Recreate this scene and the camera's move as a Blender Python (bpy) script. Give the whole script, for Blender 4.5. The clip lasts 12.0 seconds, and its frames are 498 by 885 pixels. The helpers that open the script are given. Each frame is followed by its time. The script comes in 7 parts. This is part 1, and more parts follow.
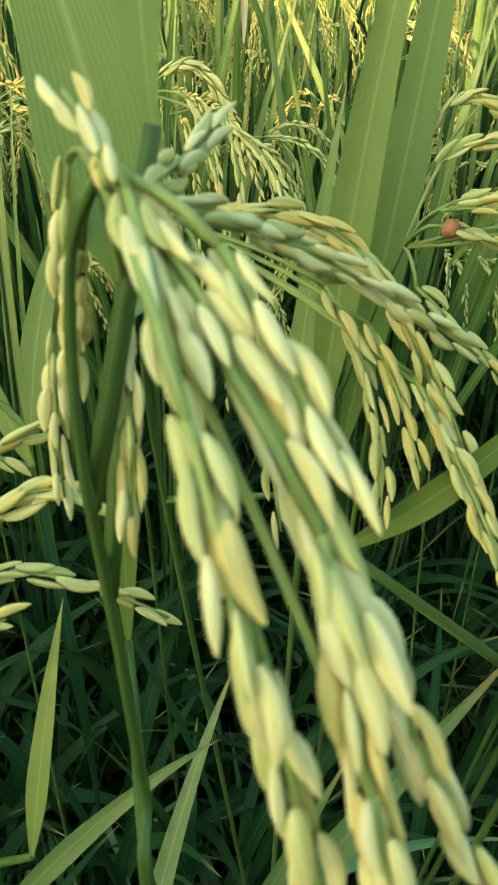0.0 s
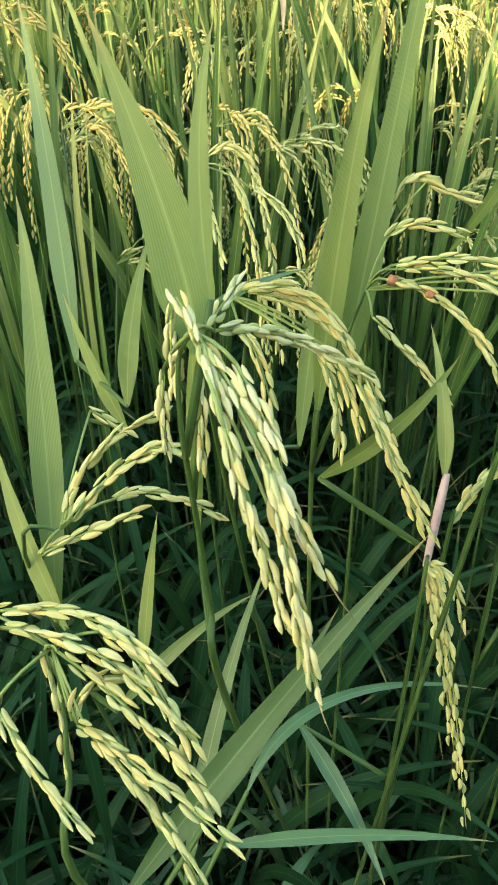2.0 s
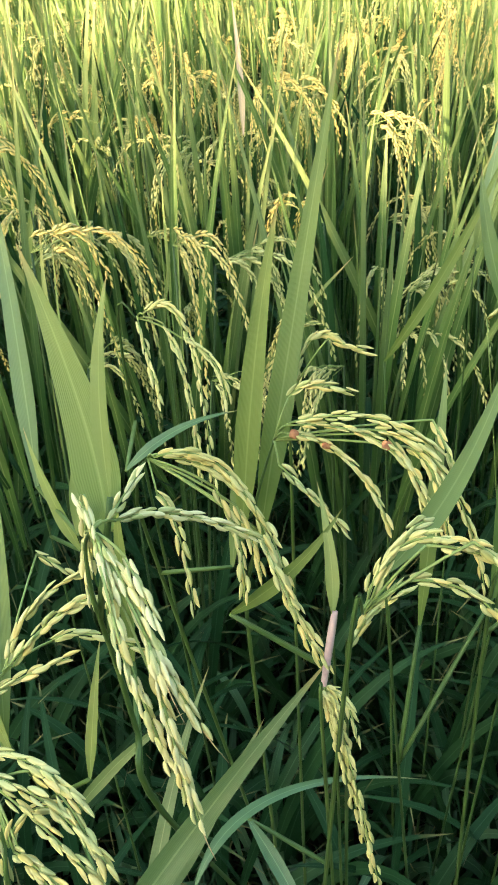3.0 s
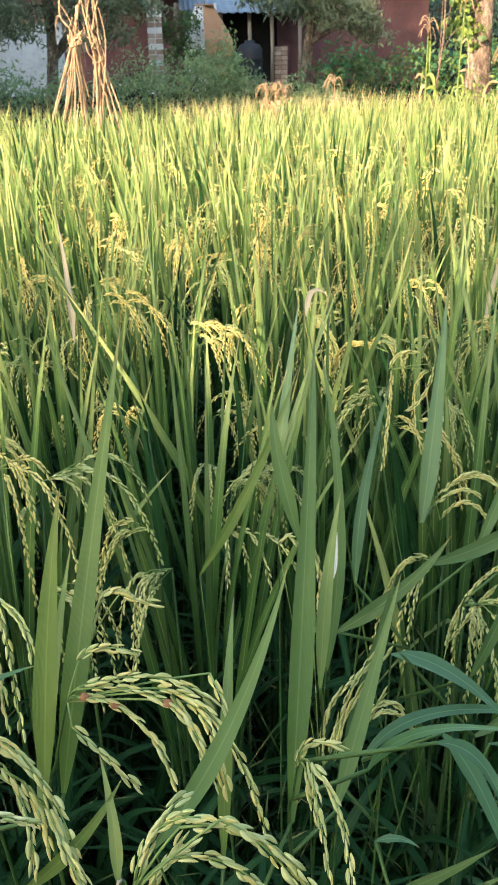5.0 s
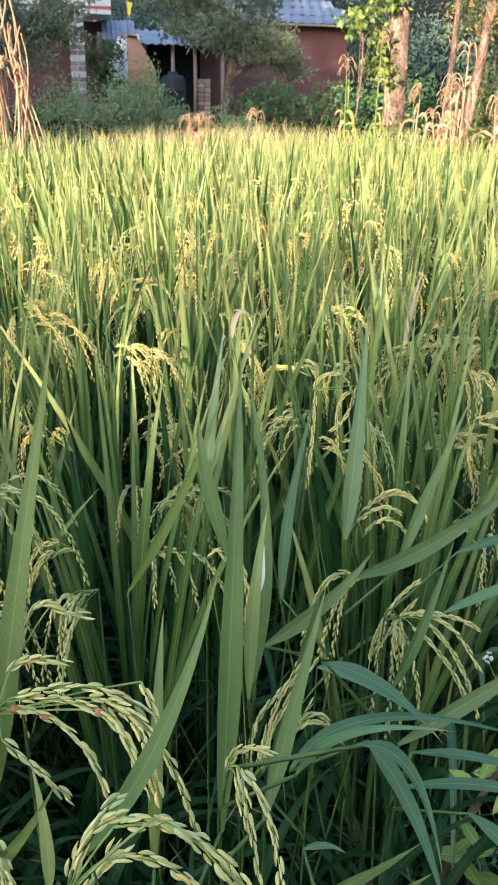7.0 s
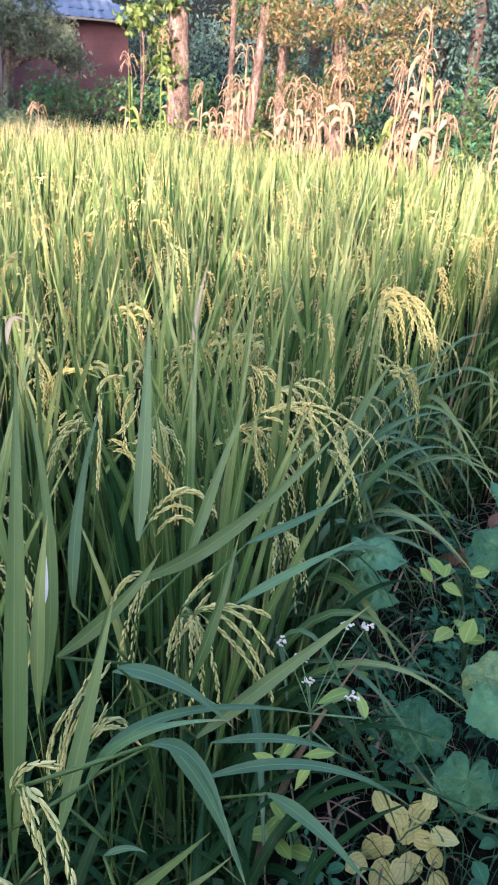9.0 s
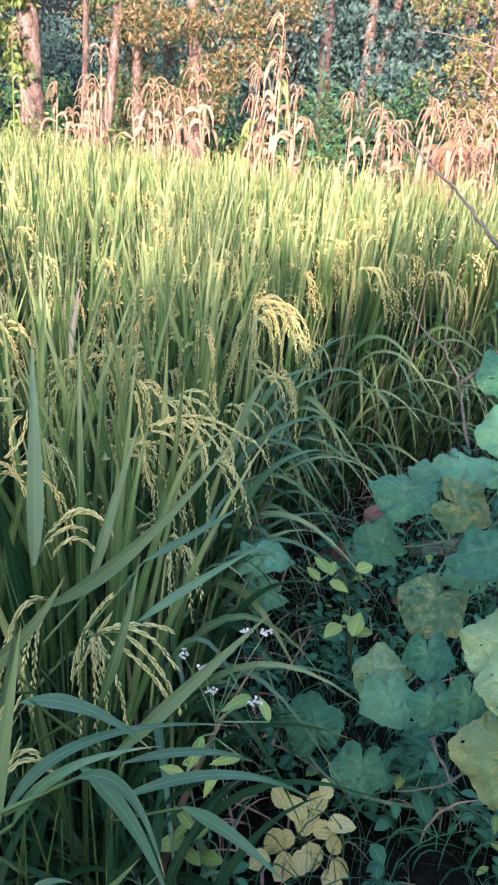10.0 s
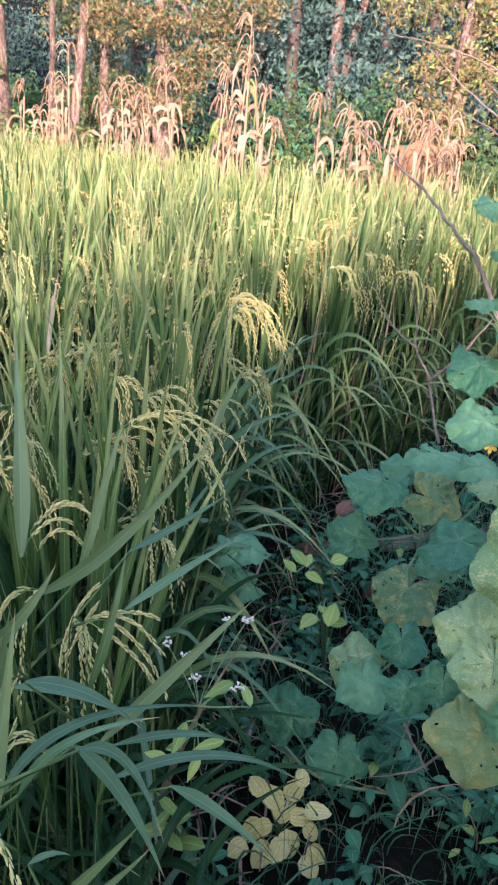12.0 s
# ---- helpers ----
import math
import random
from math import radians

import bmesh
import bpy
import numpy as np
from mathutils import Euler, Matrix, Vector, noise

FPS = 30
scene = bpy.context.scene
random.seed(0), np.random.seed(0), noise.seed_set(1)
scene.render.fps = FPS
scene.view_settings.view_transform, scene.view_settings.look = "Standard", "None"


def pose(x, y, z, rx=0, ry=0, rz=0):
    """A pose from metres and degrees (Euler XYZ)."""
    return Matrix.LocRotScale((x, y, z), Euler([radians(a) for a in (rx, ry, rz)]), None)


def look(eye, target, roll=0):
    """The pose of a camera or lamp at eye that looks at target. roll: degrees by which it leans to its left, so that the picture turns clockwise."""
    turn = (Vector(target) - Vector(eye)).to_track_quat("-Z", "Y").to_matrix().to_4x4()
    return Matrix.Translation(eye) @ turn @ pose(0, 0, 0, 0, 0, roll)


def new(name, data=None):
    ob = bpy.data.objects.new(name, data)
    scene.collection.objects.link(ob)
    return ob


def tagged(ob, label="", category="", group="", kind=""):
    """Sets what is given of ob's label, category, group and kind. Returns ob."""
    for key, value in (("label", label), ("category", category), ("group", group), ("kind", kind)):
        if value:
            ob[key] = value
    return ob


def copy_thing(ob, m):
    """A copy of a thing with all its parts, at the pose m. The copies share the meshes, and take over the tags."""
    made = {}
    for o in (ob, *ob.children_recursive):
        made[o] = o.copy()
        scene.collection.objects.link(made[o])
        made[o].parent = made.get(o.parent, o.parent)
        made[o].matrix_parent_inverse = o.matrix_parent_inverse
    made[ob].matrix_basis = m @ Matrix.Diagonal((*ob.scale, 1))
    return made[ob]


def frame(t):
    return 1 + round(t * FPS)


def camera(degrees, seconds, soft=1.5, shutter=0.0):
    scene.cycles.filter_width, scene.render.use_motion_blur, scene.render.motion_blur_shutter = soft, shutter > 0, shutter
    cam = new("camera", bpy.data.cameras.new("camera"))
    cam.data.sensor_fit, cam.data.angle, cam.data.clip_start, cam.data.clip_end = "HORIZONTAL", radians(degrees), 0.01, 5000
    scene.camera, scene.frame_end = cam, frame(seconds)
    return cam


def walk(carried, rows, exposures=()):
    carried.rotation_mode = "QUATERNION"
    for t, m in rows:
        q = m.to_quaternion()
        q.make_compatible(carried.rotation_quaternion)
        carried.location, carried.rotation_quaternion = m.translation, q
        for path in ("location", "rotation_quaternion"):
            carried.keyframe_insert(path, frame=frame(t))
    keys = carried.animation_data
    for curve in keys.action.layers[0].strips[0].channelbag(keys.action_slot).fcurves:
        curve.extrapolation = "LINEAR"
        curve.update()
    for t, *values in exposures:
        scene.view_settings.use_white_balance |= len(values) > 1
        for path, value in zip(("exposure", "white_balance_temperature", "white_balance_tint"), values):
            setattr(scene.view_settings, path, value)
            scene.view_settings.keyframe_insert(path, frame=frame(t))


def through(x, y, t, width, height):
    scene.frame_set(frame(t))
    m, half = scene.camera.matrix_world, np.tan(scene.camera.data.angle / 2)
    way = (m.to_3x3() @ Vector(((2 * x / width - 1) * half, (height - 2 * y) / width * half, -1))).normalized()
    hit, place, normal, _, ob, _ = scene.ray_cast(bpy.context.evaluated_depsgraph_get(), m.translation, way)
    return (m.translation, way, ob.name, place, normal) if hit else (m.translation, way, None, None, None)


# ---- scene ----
cam = camera(33.4, 12.0)
cam.data.dof.use_dof = True      # a small lens, set to arm's length for the whole clip
cam.data.dof.focus_distance, cam.data.dof.aperture_fstop = 0.4, 85.0
PATH = [
    (0, (-0.0846, 0.1634, 1.1914), (-0.1314, 1.7977, 0.0396), 2.22),
    (0.5, (-0.0853, 0.1501, 1.2069), (-0.1525, 1.7767, 0.0452), 0.81),
    (1, (-0.0851, 0.1184, 1.2298), (-0.1622, 1.7277, 0.0449), 0.50),
    (1.5, (-0.0776, 0.0847, 1.2479), (-0.1887, 1.6552, 0.0145), 0.38),
    (2, (-0.0674, 0.0556, 1.2813), (-0.2365, 1.6064, 0.0297), -1.38),
    (2.5, (-0.0434, 0.0355, 1.3258), (-0.2264, 1.6106, 0.1070), -3.23),
    (2.7, (-0.0366, 0.0394, 1.3340), (-0.2133, 1.6357, 0.1422), -3.18),
    (4.3, (0.0080, 0.0409, 1.4025), (-0.0065, 1.8146, 0.4786), -3.14),
    (4.5, (0.0127, 0.0353, 1.4087), (0.0475, 1.8261, 0.5190), -2.61),
    (5, (0.0181, 0.0252, 1.4195), (0.1890, 1.8344, 0.5845), -1.10),
    (5.5, (0.0155, 0.0210, 1.4228), (0.2667, 1.8425, 0.6360), -0.12),
    (6, (0.0146, 0.0178, 1.4195), (0.3085, 1.8355, 0.6387), 0.25),
    (6.5, (0.0119, 0.0140, 1.4169), (0.3200, 1.8307, 0.6392), 0.41),
    (6.7, (0.0108, 0.0129, 1.4164), (0.3312, 1.8283, 0.6409), 0.71),
    (8.3, (0.0390, -0.0029, 1.4228), (0.6689, 1.7291, 0.6460), 2.24),
    (8.5, (0.0417, -0.0026, 1.4201), (0.7117, 1.7172, 0.6499), 2.55),
    (9, (0.0326, -0.0004, 1.4245), (0.8296, 1.6665, 0.6588), 3.12),
    (9.5, (0.0137, 0.0058, 1.4417), (0.9701, 1.5906, 0.6844), 3.50),
    (10, (0.0073, 0.0036, 1.4466), (1.0715, 1.5220, 0.6968), 3.91),
    (10.5, (0.0062, -0.0049, 1.4465), (1.1622, 1.4492, 0.7055), 4.65),
    (11, (0.0044, -0.0083, 1.4477), (1.2399, 1.3834, 0.7151), 5.72),
    (11.5, (-0.0013, -0.0129, 1.4532), (1.2477, 1.3676, 0.7223), 5.52),
    (12, (-0.0224, -0.0138, 1.4506), (1.1026, 1.4615, 0.7038), 4.47),
]
EXPOSURES = [(0, 2.4, 8300, -9), (1.0, 2.69, 7800, -4), (2.7, 2.81, 7300, 9), (4.5, 2.42, 6800, 8), (6.5, 2.29, 6400, 15), (8.5, 2.36, 5800, 28), (11.4, 2.35, 5500, 35), (12, 2.22, 5650, 36)]  # seconds, stops, kelvin, tint
walk(cam, [(t, look(eye, target, roll)) for t, eye, target, roll in PATH], EXPOSURES)

# ---- world and sun ----
SUN_AZ, SUN_EL = math.atan2(-0.62, -0.78), radians(15)      # low evening sun, behind and to the left of the viewer
world = bpy.data.worlds.new("evening_sky")
scene.world = world
world.use_nodes = True
wn = world.node_tree
sky = wn.nodes.new("ShaderNodeTexSky")
sky.sky_type, sky.sun_disc = "NISHITA", False
sky.sun_elevation, sky.sun_rotation = SUN_EL, SUN_AZ
sky.air_density, sky.dust_density = 1.2, 1.5
wn.nodes["Background"].inputs["Strength"].default_value = 0.15
wn.links.new(sky.outputs[0], wn.nodes["Background"].inputs["Color"])
sun_dir = Vector((math.sin(SUN_AZ) * math.cos(SUN_EL), math.cos(SUN_AZ) * math.cos(SUN_EL), math.sin(SUN_EL)))
sun = new("sun", bpy.data.lights.new("sun", "SUN"))
sun.data.energy, sun.data.angle, sun.data.color = 3.0, radians(0.8), (1.0, 0.74, 0.52)
sun.matrix_world = look(sun_dir * 60, (0, 0, 0))

# ---- materials ----
def node_material(name):
    mat = bpy.data.materials.new(name)
    mat.use_nodes = True
    tree = mat.node_tree
    return mat, tree, tree.nodes["Principled BSDF"], tree.nodes["Material Output"]


def add(tree, kind, **values):
    node = tree.nodes.new(kind)
    for key, value in values.items():
        node.inputs[key.replace("_", " ")].default_value = value
    return node


def ramp_node(tree, source, stops):
    node = tree.nodes.new("ShaderNodeValToRGB")
    while len(node.color_ramp.elements) < len(stops):
        node.color_ramp.elements.new(0.5)
    for element, (place, colour) in zip(node.color_ramp.elements, stops):
        element.position, element.color = place, (*colour, 1)
    tree.links.new(source, node.inputs[0])
    return node.outputs[0]


def mix_colour(tree, factor, a, b, blend="MIX"):
    node = tree.nodes.new("ShaderNodeMix")
    node.data_type, node.blend_type = "RGBA", blend
    for socket, value in ((node.inputs[0], factor), (node.inputs[6], a), (node.inputs[7], b)):
        if isinstance(value, (int, float)):
            socket.default_value = value
        elif isinstance(value, tuple):
            socket.default_value = (*value, 1)
        else:
            tree.links.new(value, socket)
    return node.outputs[2]


def maths(tree, op, a, b=0.0):
    node = tree.nodes.new("ShaderNodeMath")
    node.operation = op
    for socket, value in zip(node.inputs, (a, b)):
        if isinstance(value, (int, float)):
            socket.default_value = value
        else:
            tree.links.new(value, socket)
    return node.outputs[0]


def noise_node(tree, scale, detail=3.0, rough=0.6, coords="Object"):
    tc = tree.nodes.new("ShaderNodeTexCoord")
    node = add(tree, "ShaderNodeTexNoise", Scale=scale, Detail=detail, Roughness=rough)
    tree.links.new(tc.outputs[coords], node.inputs["Vector"])
    return node.outputs["Fac"]


def bump(tree, shader, height, strength, distance):
    node = add(tree, "ShaderNodeBump", Strength=strength, Distance=distance)
    tree.links.new(height, node.inputs["Height"])
    tree.links.new(node.outputs[0], shader.inputs["Normal"])


def leaf_material(name, dark, light, tip=None, veins=16.0, through=0.35, rough=0.45, spots=None, blotch=18.0, vein_tint=0.35, midrib=0.4, ripe_shade=0.0, shine=0.35, relief=(0.25, 0.0006), rim=None, fresh=(1, 1, 1), mottle=None):
    """A thin leaf: two greens by blade, parallel veins along it, a dry tip, light that comes through."""
    mat, tree, shader, out = node_material(name)
    info, geo = tree.nodes.new("ShaderNodeObjectInfo"), tree.nodes.new("ShaderNodeNewGeometry")
    which = maths(tree, "FRACT", maths(tree, "ADD", info.outputs["Random"], geo.outputs["Random Per Island"]))
    patch = noise_node(tree, blotch, 4.0)
    uv = tree.nodes.new("ShaderNodeUVMap")
    split = tree.nodes.new("ShaderNodeSeparateXYZ")
    tree.links.new(uv.outputs[0], split.inputs[0])
    across, along = split.outputs[0], split.outputs[1]
    # Riper tip; the base is darkened to carry the shade inside the crop.
    if ripe_shade:
        which = maths(tree, "ADD", maths(tree, "MULTIPLY", which, 1 - ripe_shade), maths(tree, "MULTIPLY", along, ripe_shade))
    colour = ramp_node(tree, which, [(0.0, dark), (0.5, tuple((0.72 * a + 0.28 * b) * c for a, b, c in zip(dark, light, fresh))), (1.0, light)] if ripe_shade else [(0.0, dark), (1.0, light)])
    colour = mix_colour(tree, maths(tree, "MULTIPLY", maths(tree, "SUBTRACT", patch, 0.35), maths(tree, "MULTIPLY", along, 0.45) if ripe_shade else 0.9), colour, light)
    if ripe_shade:
        place = tree.nodes.new("ShaderNodeMapping")
        place.inputs["Scale"].default_value = (16.0, 1.6, 1.0)
        tree.links.new(uv.outputs[0], place.inputs[0])
        spread = tree.nodes.new("ShaderNodeVectorMath")
        tree.links.new(place.outputs[0], spread.inputs[0])
        tree.links.new(info.outputs["Random"], spread.inputs[1])
        streak = add(tree, "ShaderNodeTexNoise", Scale=1.0, Detail=4.0, Roughness=0.65)
        tree.links.new(spread.outputs[0], streak.inputs["Vector"])
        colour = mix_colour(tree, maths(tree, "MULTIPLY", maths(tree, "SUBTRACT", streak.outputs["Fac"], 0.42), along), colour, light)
    ridge = maths(tree, "SINE", maths(tree, "MULTIPLY", across, veins * 6.283))
    lines = maths(tree, "MULTIPLY", maths(tree, "ADD", ridge, 1.0), 0.5)
    colour = mix_colour(tree, maths(tree, "MULTIPLY", lines, maths(tree, "MULTIPLY", along, 1.6 * vein_tint) if ripe_shade else vein_tint), colour, tuple(min(1, c * 1.5 + 0.02) for c in light))
    mid = maths(tree, "LESS_THAN", maths(tree, "ABSOLUTE", maths(tree, "SUBTRACT", across, 0.5)), 0.035)
    colour = mix_colour(tree, maths(tree, "MULTIPLY", mid, midrib), colour, tuple(min(1, c * 1.7 + 0.03) for c in light))
    if tip:
        end = maths(tree, "MULTIPLY", maths(tree, "SUBTRACT", maths(tree, "ADD", along, maths(tree, "MULTIPLY", patch, 0.2)), 0.98), 9.0)
        clamp = tree.nodes.new("ShaderNodeClamp")
        tree.links.new(end, clamp.inputs[0])
        colour = mix_colour(tree, clamp.outputs[0], colour, tip)
    if rim:
        away = tree.nodes.new("ShaderNodeVectorMath")
        away.operation = "DISTANCE"
        tree.links.new(uv.outputs[0], away.inputs[0])
        away.inputs[1].default_value = (0.5, 0.5, 0.0)
        ring = maths(tree, "MULTIPLY", maths(tree, "SUBTRACT", maths(tree, "ADD", away.outputs["Value"], maths(tree, "MULTIPLY", patch, 0.35)), rim[1]), rim[2])
        hold = tree.nodes.new("ShaderNodeClamp")
        tree.links.new(ring, hold.inputs[0])
        colour = mix_colour(tree, hold.outputs[0], colour, rim[0])
    if spots:
        fine = noise_node(tree, spots[1], 2.0)
        colour = mix_colour(tree, maths(tree, "MULTIPLY", maths(tree, "GREATER_THAN", fine, spots[2] + 0.02), 0.45), colour, spots[0])
    if mottle:
        cloud, grain = noise_node(tree, mottle[1], 3.0), noise_node(tree, mottle[1] * 9, 2.0)
        both = tree.nodes.new("ShaderNodeClamp")
        tree.links.new(maths(tree, "MULTIPLY", maths(tree, "SUBTRACT", maths(tree, "ADD", maths(tree, "MULTIPLY", cloud, 0.6), maths(tree, "MULTIPLY", grain, 0.4)), mottle[2]), 9.0), both.inputs[0])
        colour = mix_colour(tree, maths(tree, "MULTIPLY", both.outputs[0], mottle[3]), colour, mottle[0])
    tree.links.new(colour, shader.inputs["Base Color"])
    shader.inputs["Roughness"].default_value = rough
    shader.inputs["Specular IOR Level"].default_value = shine
    bump(tree, shader, maths(tree, "ADD", lines, patch), *relief)
    glow = tree.nodes.new("ShaderNodeBsdfTranslucent")
    tree.links.new(mix_colour(tree, 0.1, colour, (0.25, 0.4, 0.09)), glow.inputs["Color"])
    both = tree.nodes.new("ShaderNodeMixShader")
    both.inputs[0].default_value = through
    tree.links.new(shader.outputs[0], both.inputs[1])
    tree.links.new(glow.outputs[0], both.inputs[2])
    tree.links.new(both.outputs[0], out.inputs[0])
    return mat


def rough_material(name, stops, scale, rough=0.8, relief=0.3, depth=0.01, fine=6.0, island=0.0, stretch=None, metal=0.0, shine=0.3):
    """A solid surface with stains at one scale, grain at a finer one, and relief."""
    mat, tree, shader, out = node_material(name)
    tc = tree.nodes.new("ShaderNodeTexCoord")
    place = tree.nodes.new("ShaderNodeMapping")
    place.inputs["Scale"].default_value = stretch or (1, 1, 1)
    tree.links.new(tc.outputs["Object"], place.inputs[0])
    big = add(tree, "ShaderNodeTexNoise", Scale=scale, Detail=5.0, Roughness=0.6)
    small = add(tree, "ShaderNodeTexNoise", Scale=scale * fine, Detail=4.0, Roughness=0.65)
    for node in (big, small):
        tree.links.new(place.outputs[0], node.inputs["Vector"])
    value = maths(tree, "ADD", maths(tree, "MULTIPLY", big.outputs["Fac"], 0.6), maths(tree, "MULTIPLY", small.outputs["Fac"], 0.4))
    if island:
        info, geo = tree.nodes.new("ShaderNodeObjectInfo"), tree.nodes.new("ShaderNodeNewGeometry")
        which = maths(tree, "FRACT", maths(tree, "ADD", info.outputs["Random"], geo.outputs["Random Per Island"]))
        value = maths(tree, "ADD", value, maths(tree, "MULTIPLY", maths(tree, "SUBTRACT", which, 0.5), island))
    tree.links.new(ramp_node(tree, value, stops), shader.inputs["Base Color"])
    shader.inputs["Roughness"].default_value, shader.inputs["Metallic"].default_value, shader.inputs["Specular IOR Level"].default_value = rough, metal, shine
    bump(tree, shader, small.outputs["Fac"], relief, depth)
    return mat


# Near-black leaf bases put the crop's inner shade into the colour.
RICE_LEAF = leaf_material("rice_leaf", (0.006, 0.045, 0.01), (0.41, 0.48, 0.185), tip=(0.46, 0.37, 0.17), veins=11, through=0.28, vein_tint=0.07, ripe_shade=0.62, midrib=0.2, shine=0.3, rough=0.38, fresh=(0.5, 0.92, 0.55))
# Blue-green lower leaves, darkened so that low shade is in their colour.
RICE_LEAF_LOW_SHADED = leaf_material("rice_leaf_blue_green_shaded", (0.005, 0.026, 0.007), (0.022, 0.075, 0.024), tip=(0.3, 0.27, 0.1), through=0.2, shine=0.09, rough=0.4, veins=11, vein_tint=0.15)
RICE_LEAF_TOP = leaf_material("rice_leaf_flag", (0.12, 0.2, 0.035), (0.36, 0.42, 0.13), tip=(0.42, 0.33, 0.12), veins=20, through=0.32, vein_tint=0.13, ripe_shade=0.35, midrib=0.15)
RICE_LEAF_MID = leaf_material("rice_leaf_cool_green", (0.08, 0.16, 0.045), (0.25, 0.34, 0.13), tip=(0.42, 0.33, 0.12), veins=16, through=0.28, vein_tint=0.12, ripe_shade=0.3, midrib=0.25, shine=0.5, rough=0.38)
SHEATH = leaf_material("rice_leaf_sheath", (0.045, 0.1, 0.022), (0.11, 0.19, 0.045), veins=8, through=0.1, vein_tint=0.2)
RICE_STEM = leaf_material("rice_culm", (0.035, 0.085, 0.018), (0.085, 0.155, 0.035), veins=4, through=0.05, vein_tint=0.15)
PEDICEL = leaf_material("panicle_branch", (0.16, 0.26, 0.06), (0.32, 0.4, 0.12), veins=3, through=0.1)
RICE_LEAF_BLUE = leaf_material("rice_leaf_glaucous", (0.034, 0.105, 0.042), (0.11, 0.22, 0.085), tip=(0.3, 0.27, 0.1), through=0.2, rough=0.34, shine=0.45, veins=11, vein_tint=0.15)
RICE_STALK = leaf_material("rice_stalk", (0.018, 0.055, 0.016), (0.06, 0.12, 0.036), veins=5, through=0.1, vein_tint=0.12)
GRAIN_PALE = leaf_material("rice_grain_pale", (0.62, 0.57, 0.2), (0.88, 0.81, 0.4), veins=4, through=0.12, rough=0.5, blotch=160, vein_tint=0.25)
GRAIN = leaf_material("rice_grain", (0.4, 0.4, 0.11), (0.68, 0.64, 0.27), veins=4, through=0.12, rough=0.5, blotch=160, vein_tint=0.25)
GRAIN_GOLD = leaf_material("rice_grain_golden", (0.58, 0.47, 0.12), (0.76, 0.62, 0.24), veins=4, through=0.12, rough=0.5, blotch=160, vein_tint=0.25)
GRAIN_GREEN = leaf_material("rice_grain_green", (0.4, 0.45, 0.14), (0.68, 0.66, 0.28), veins=4, through=0.12, rough=0.5, blotch=160, vein_tint=0.25)
AWN = rough_material("awn", [(0.3, (0.4, 0.3, 0.12)), (0.7, (0.6, 0.45, 0.25))], 40)
GALL = rough_material("false_smut_ball", [(0.3, (0.42, 0.15, 0.07)), (0.7, (0.58, 0.29, 0.14))], 400, 0.9, 0.6, 0.0006)
PINK = rough_material("pink_sheath", [(0.3, (0.42, 0.27, 0.26)), (0.7, (0.6, 0.46, 0.4))], 90, 0.5, 0.2, 0.0005)
BLEACHED = leaf_material("bleached_leaf", (0.26, 0.17, 0.09), (0.56, 0.47, 0.33), veins=8, through=0.2, rough=0.7)
DRY_GRASS = leaf_material("dry_grass", (0.38, 0.31, 0.16), (0.62, 0.54, 0.3), veins=3, through=0.25, rough=0.7)
# Lightened: the haze before the houses is put into this green.
BUSH = leaf_material("bush_leaf_hazed", (0.08, 0.145, 0.07), (0.24, 0.33, 0.16), veins=1, through=0.25, rough=0.5)
STRAW = leaf_material("dry_straw", (0.21, 0.135, 0.08), (0.41, 0.295, 0.185), veins=10, through=0.15, rough=0.7)
GOURD = leaf_material("gourd_leaf", (0.026, 0.15, 0.068), (0.2, 0.44, 0.21), veins=0.01, rim=((0.035, 0.17, 0.09), 0.34, 1.6), shine=0.26, relief=(1.0, 0.008), through=0.2, rough=0.5, blotch=60, vein_tint=0.0, midrib=0.0, spots=((0.34, 0.42, 0.3), 300, 0.66), mottle=((0.22, 0.42, 0.18), 45, 0.54, 0.6))
GOURD_PALE = leaf_material("gourd_leaf_pale", (0.075, 0.2, 0.07), (0.36, 0.52, 0.22), veins=0.01, rim=((0.12, 0.25, 0.09), 0.36, 1.6), shine=0.35, relief=(1.0, 0.008), through=0.22, rough=0.5, blotch=50, vein_tint=0.0, midrib=0.0, spots=((0.6, 0.62, 0.4), 420, 0.615), mottle=((0.5, 0.52, 0.2), 38, 0.52, 0.75))
GOURD_OLD = leaf_material("gourd_leaf_yellowing", (0.06, 0.17, 0.07), (0.2, 0.33, 0.13), veins=0.01, rim=((0.46, 0.38, 0.1), 0.56, 2.4), shine=0.3, relief=(1.0, 0.008), through=0.25, rough=0.5, blotch=70, vein_tint=0.0, midrib=0.0, spots=((0.5, 0.5, 0.3), 400, 0.62), mottle=((0.45, 0.4, 0.11), 40, 0.5, 0.7))
VEIN = rough_material("leaf_vein", [(0.3, (0.12, 0.24, 0.1)), (0.7, (0.22, 0.33, 0.15))], 60, 0.6)
WEED = leaf_material("weed_leaf", (0.01, 0.065, 0.032), (0.075, 0.24, 0.12), vein_tint=0.1, veins=3, through=0.2, shine=0.13, rough=0.5)
WEED_LIGHT = leaf_material("weed_leaf_fresh", (0.16, 0.3, 0.06), (0.32, 0.44, 0.11), veins=3, vein_tint=0.12, through=0.3, rough=0.5)
WEED_YELLOW = leaf_material("weed_leaf_yellow", (0.62, 0.54, 0.13), (0.85, 0.76, 0.3), veins=5, through=0.25, rough=0.55, spots=((0.3, 0.33, 0.08), 320, 0.62))
DEAD_LEAF = rough_material("dead_leaf", [(0.3, (0.2, 0.1, 0.065)), (0.7, (0.47, 0.3, 0.22))], 40, 0.85, 0.4, 0.003)
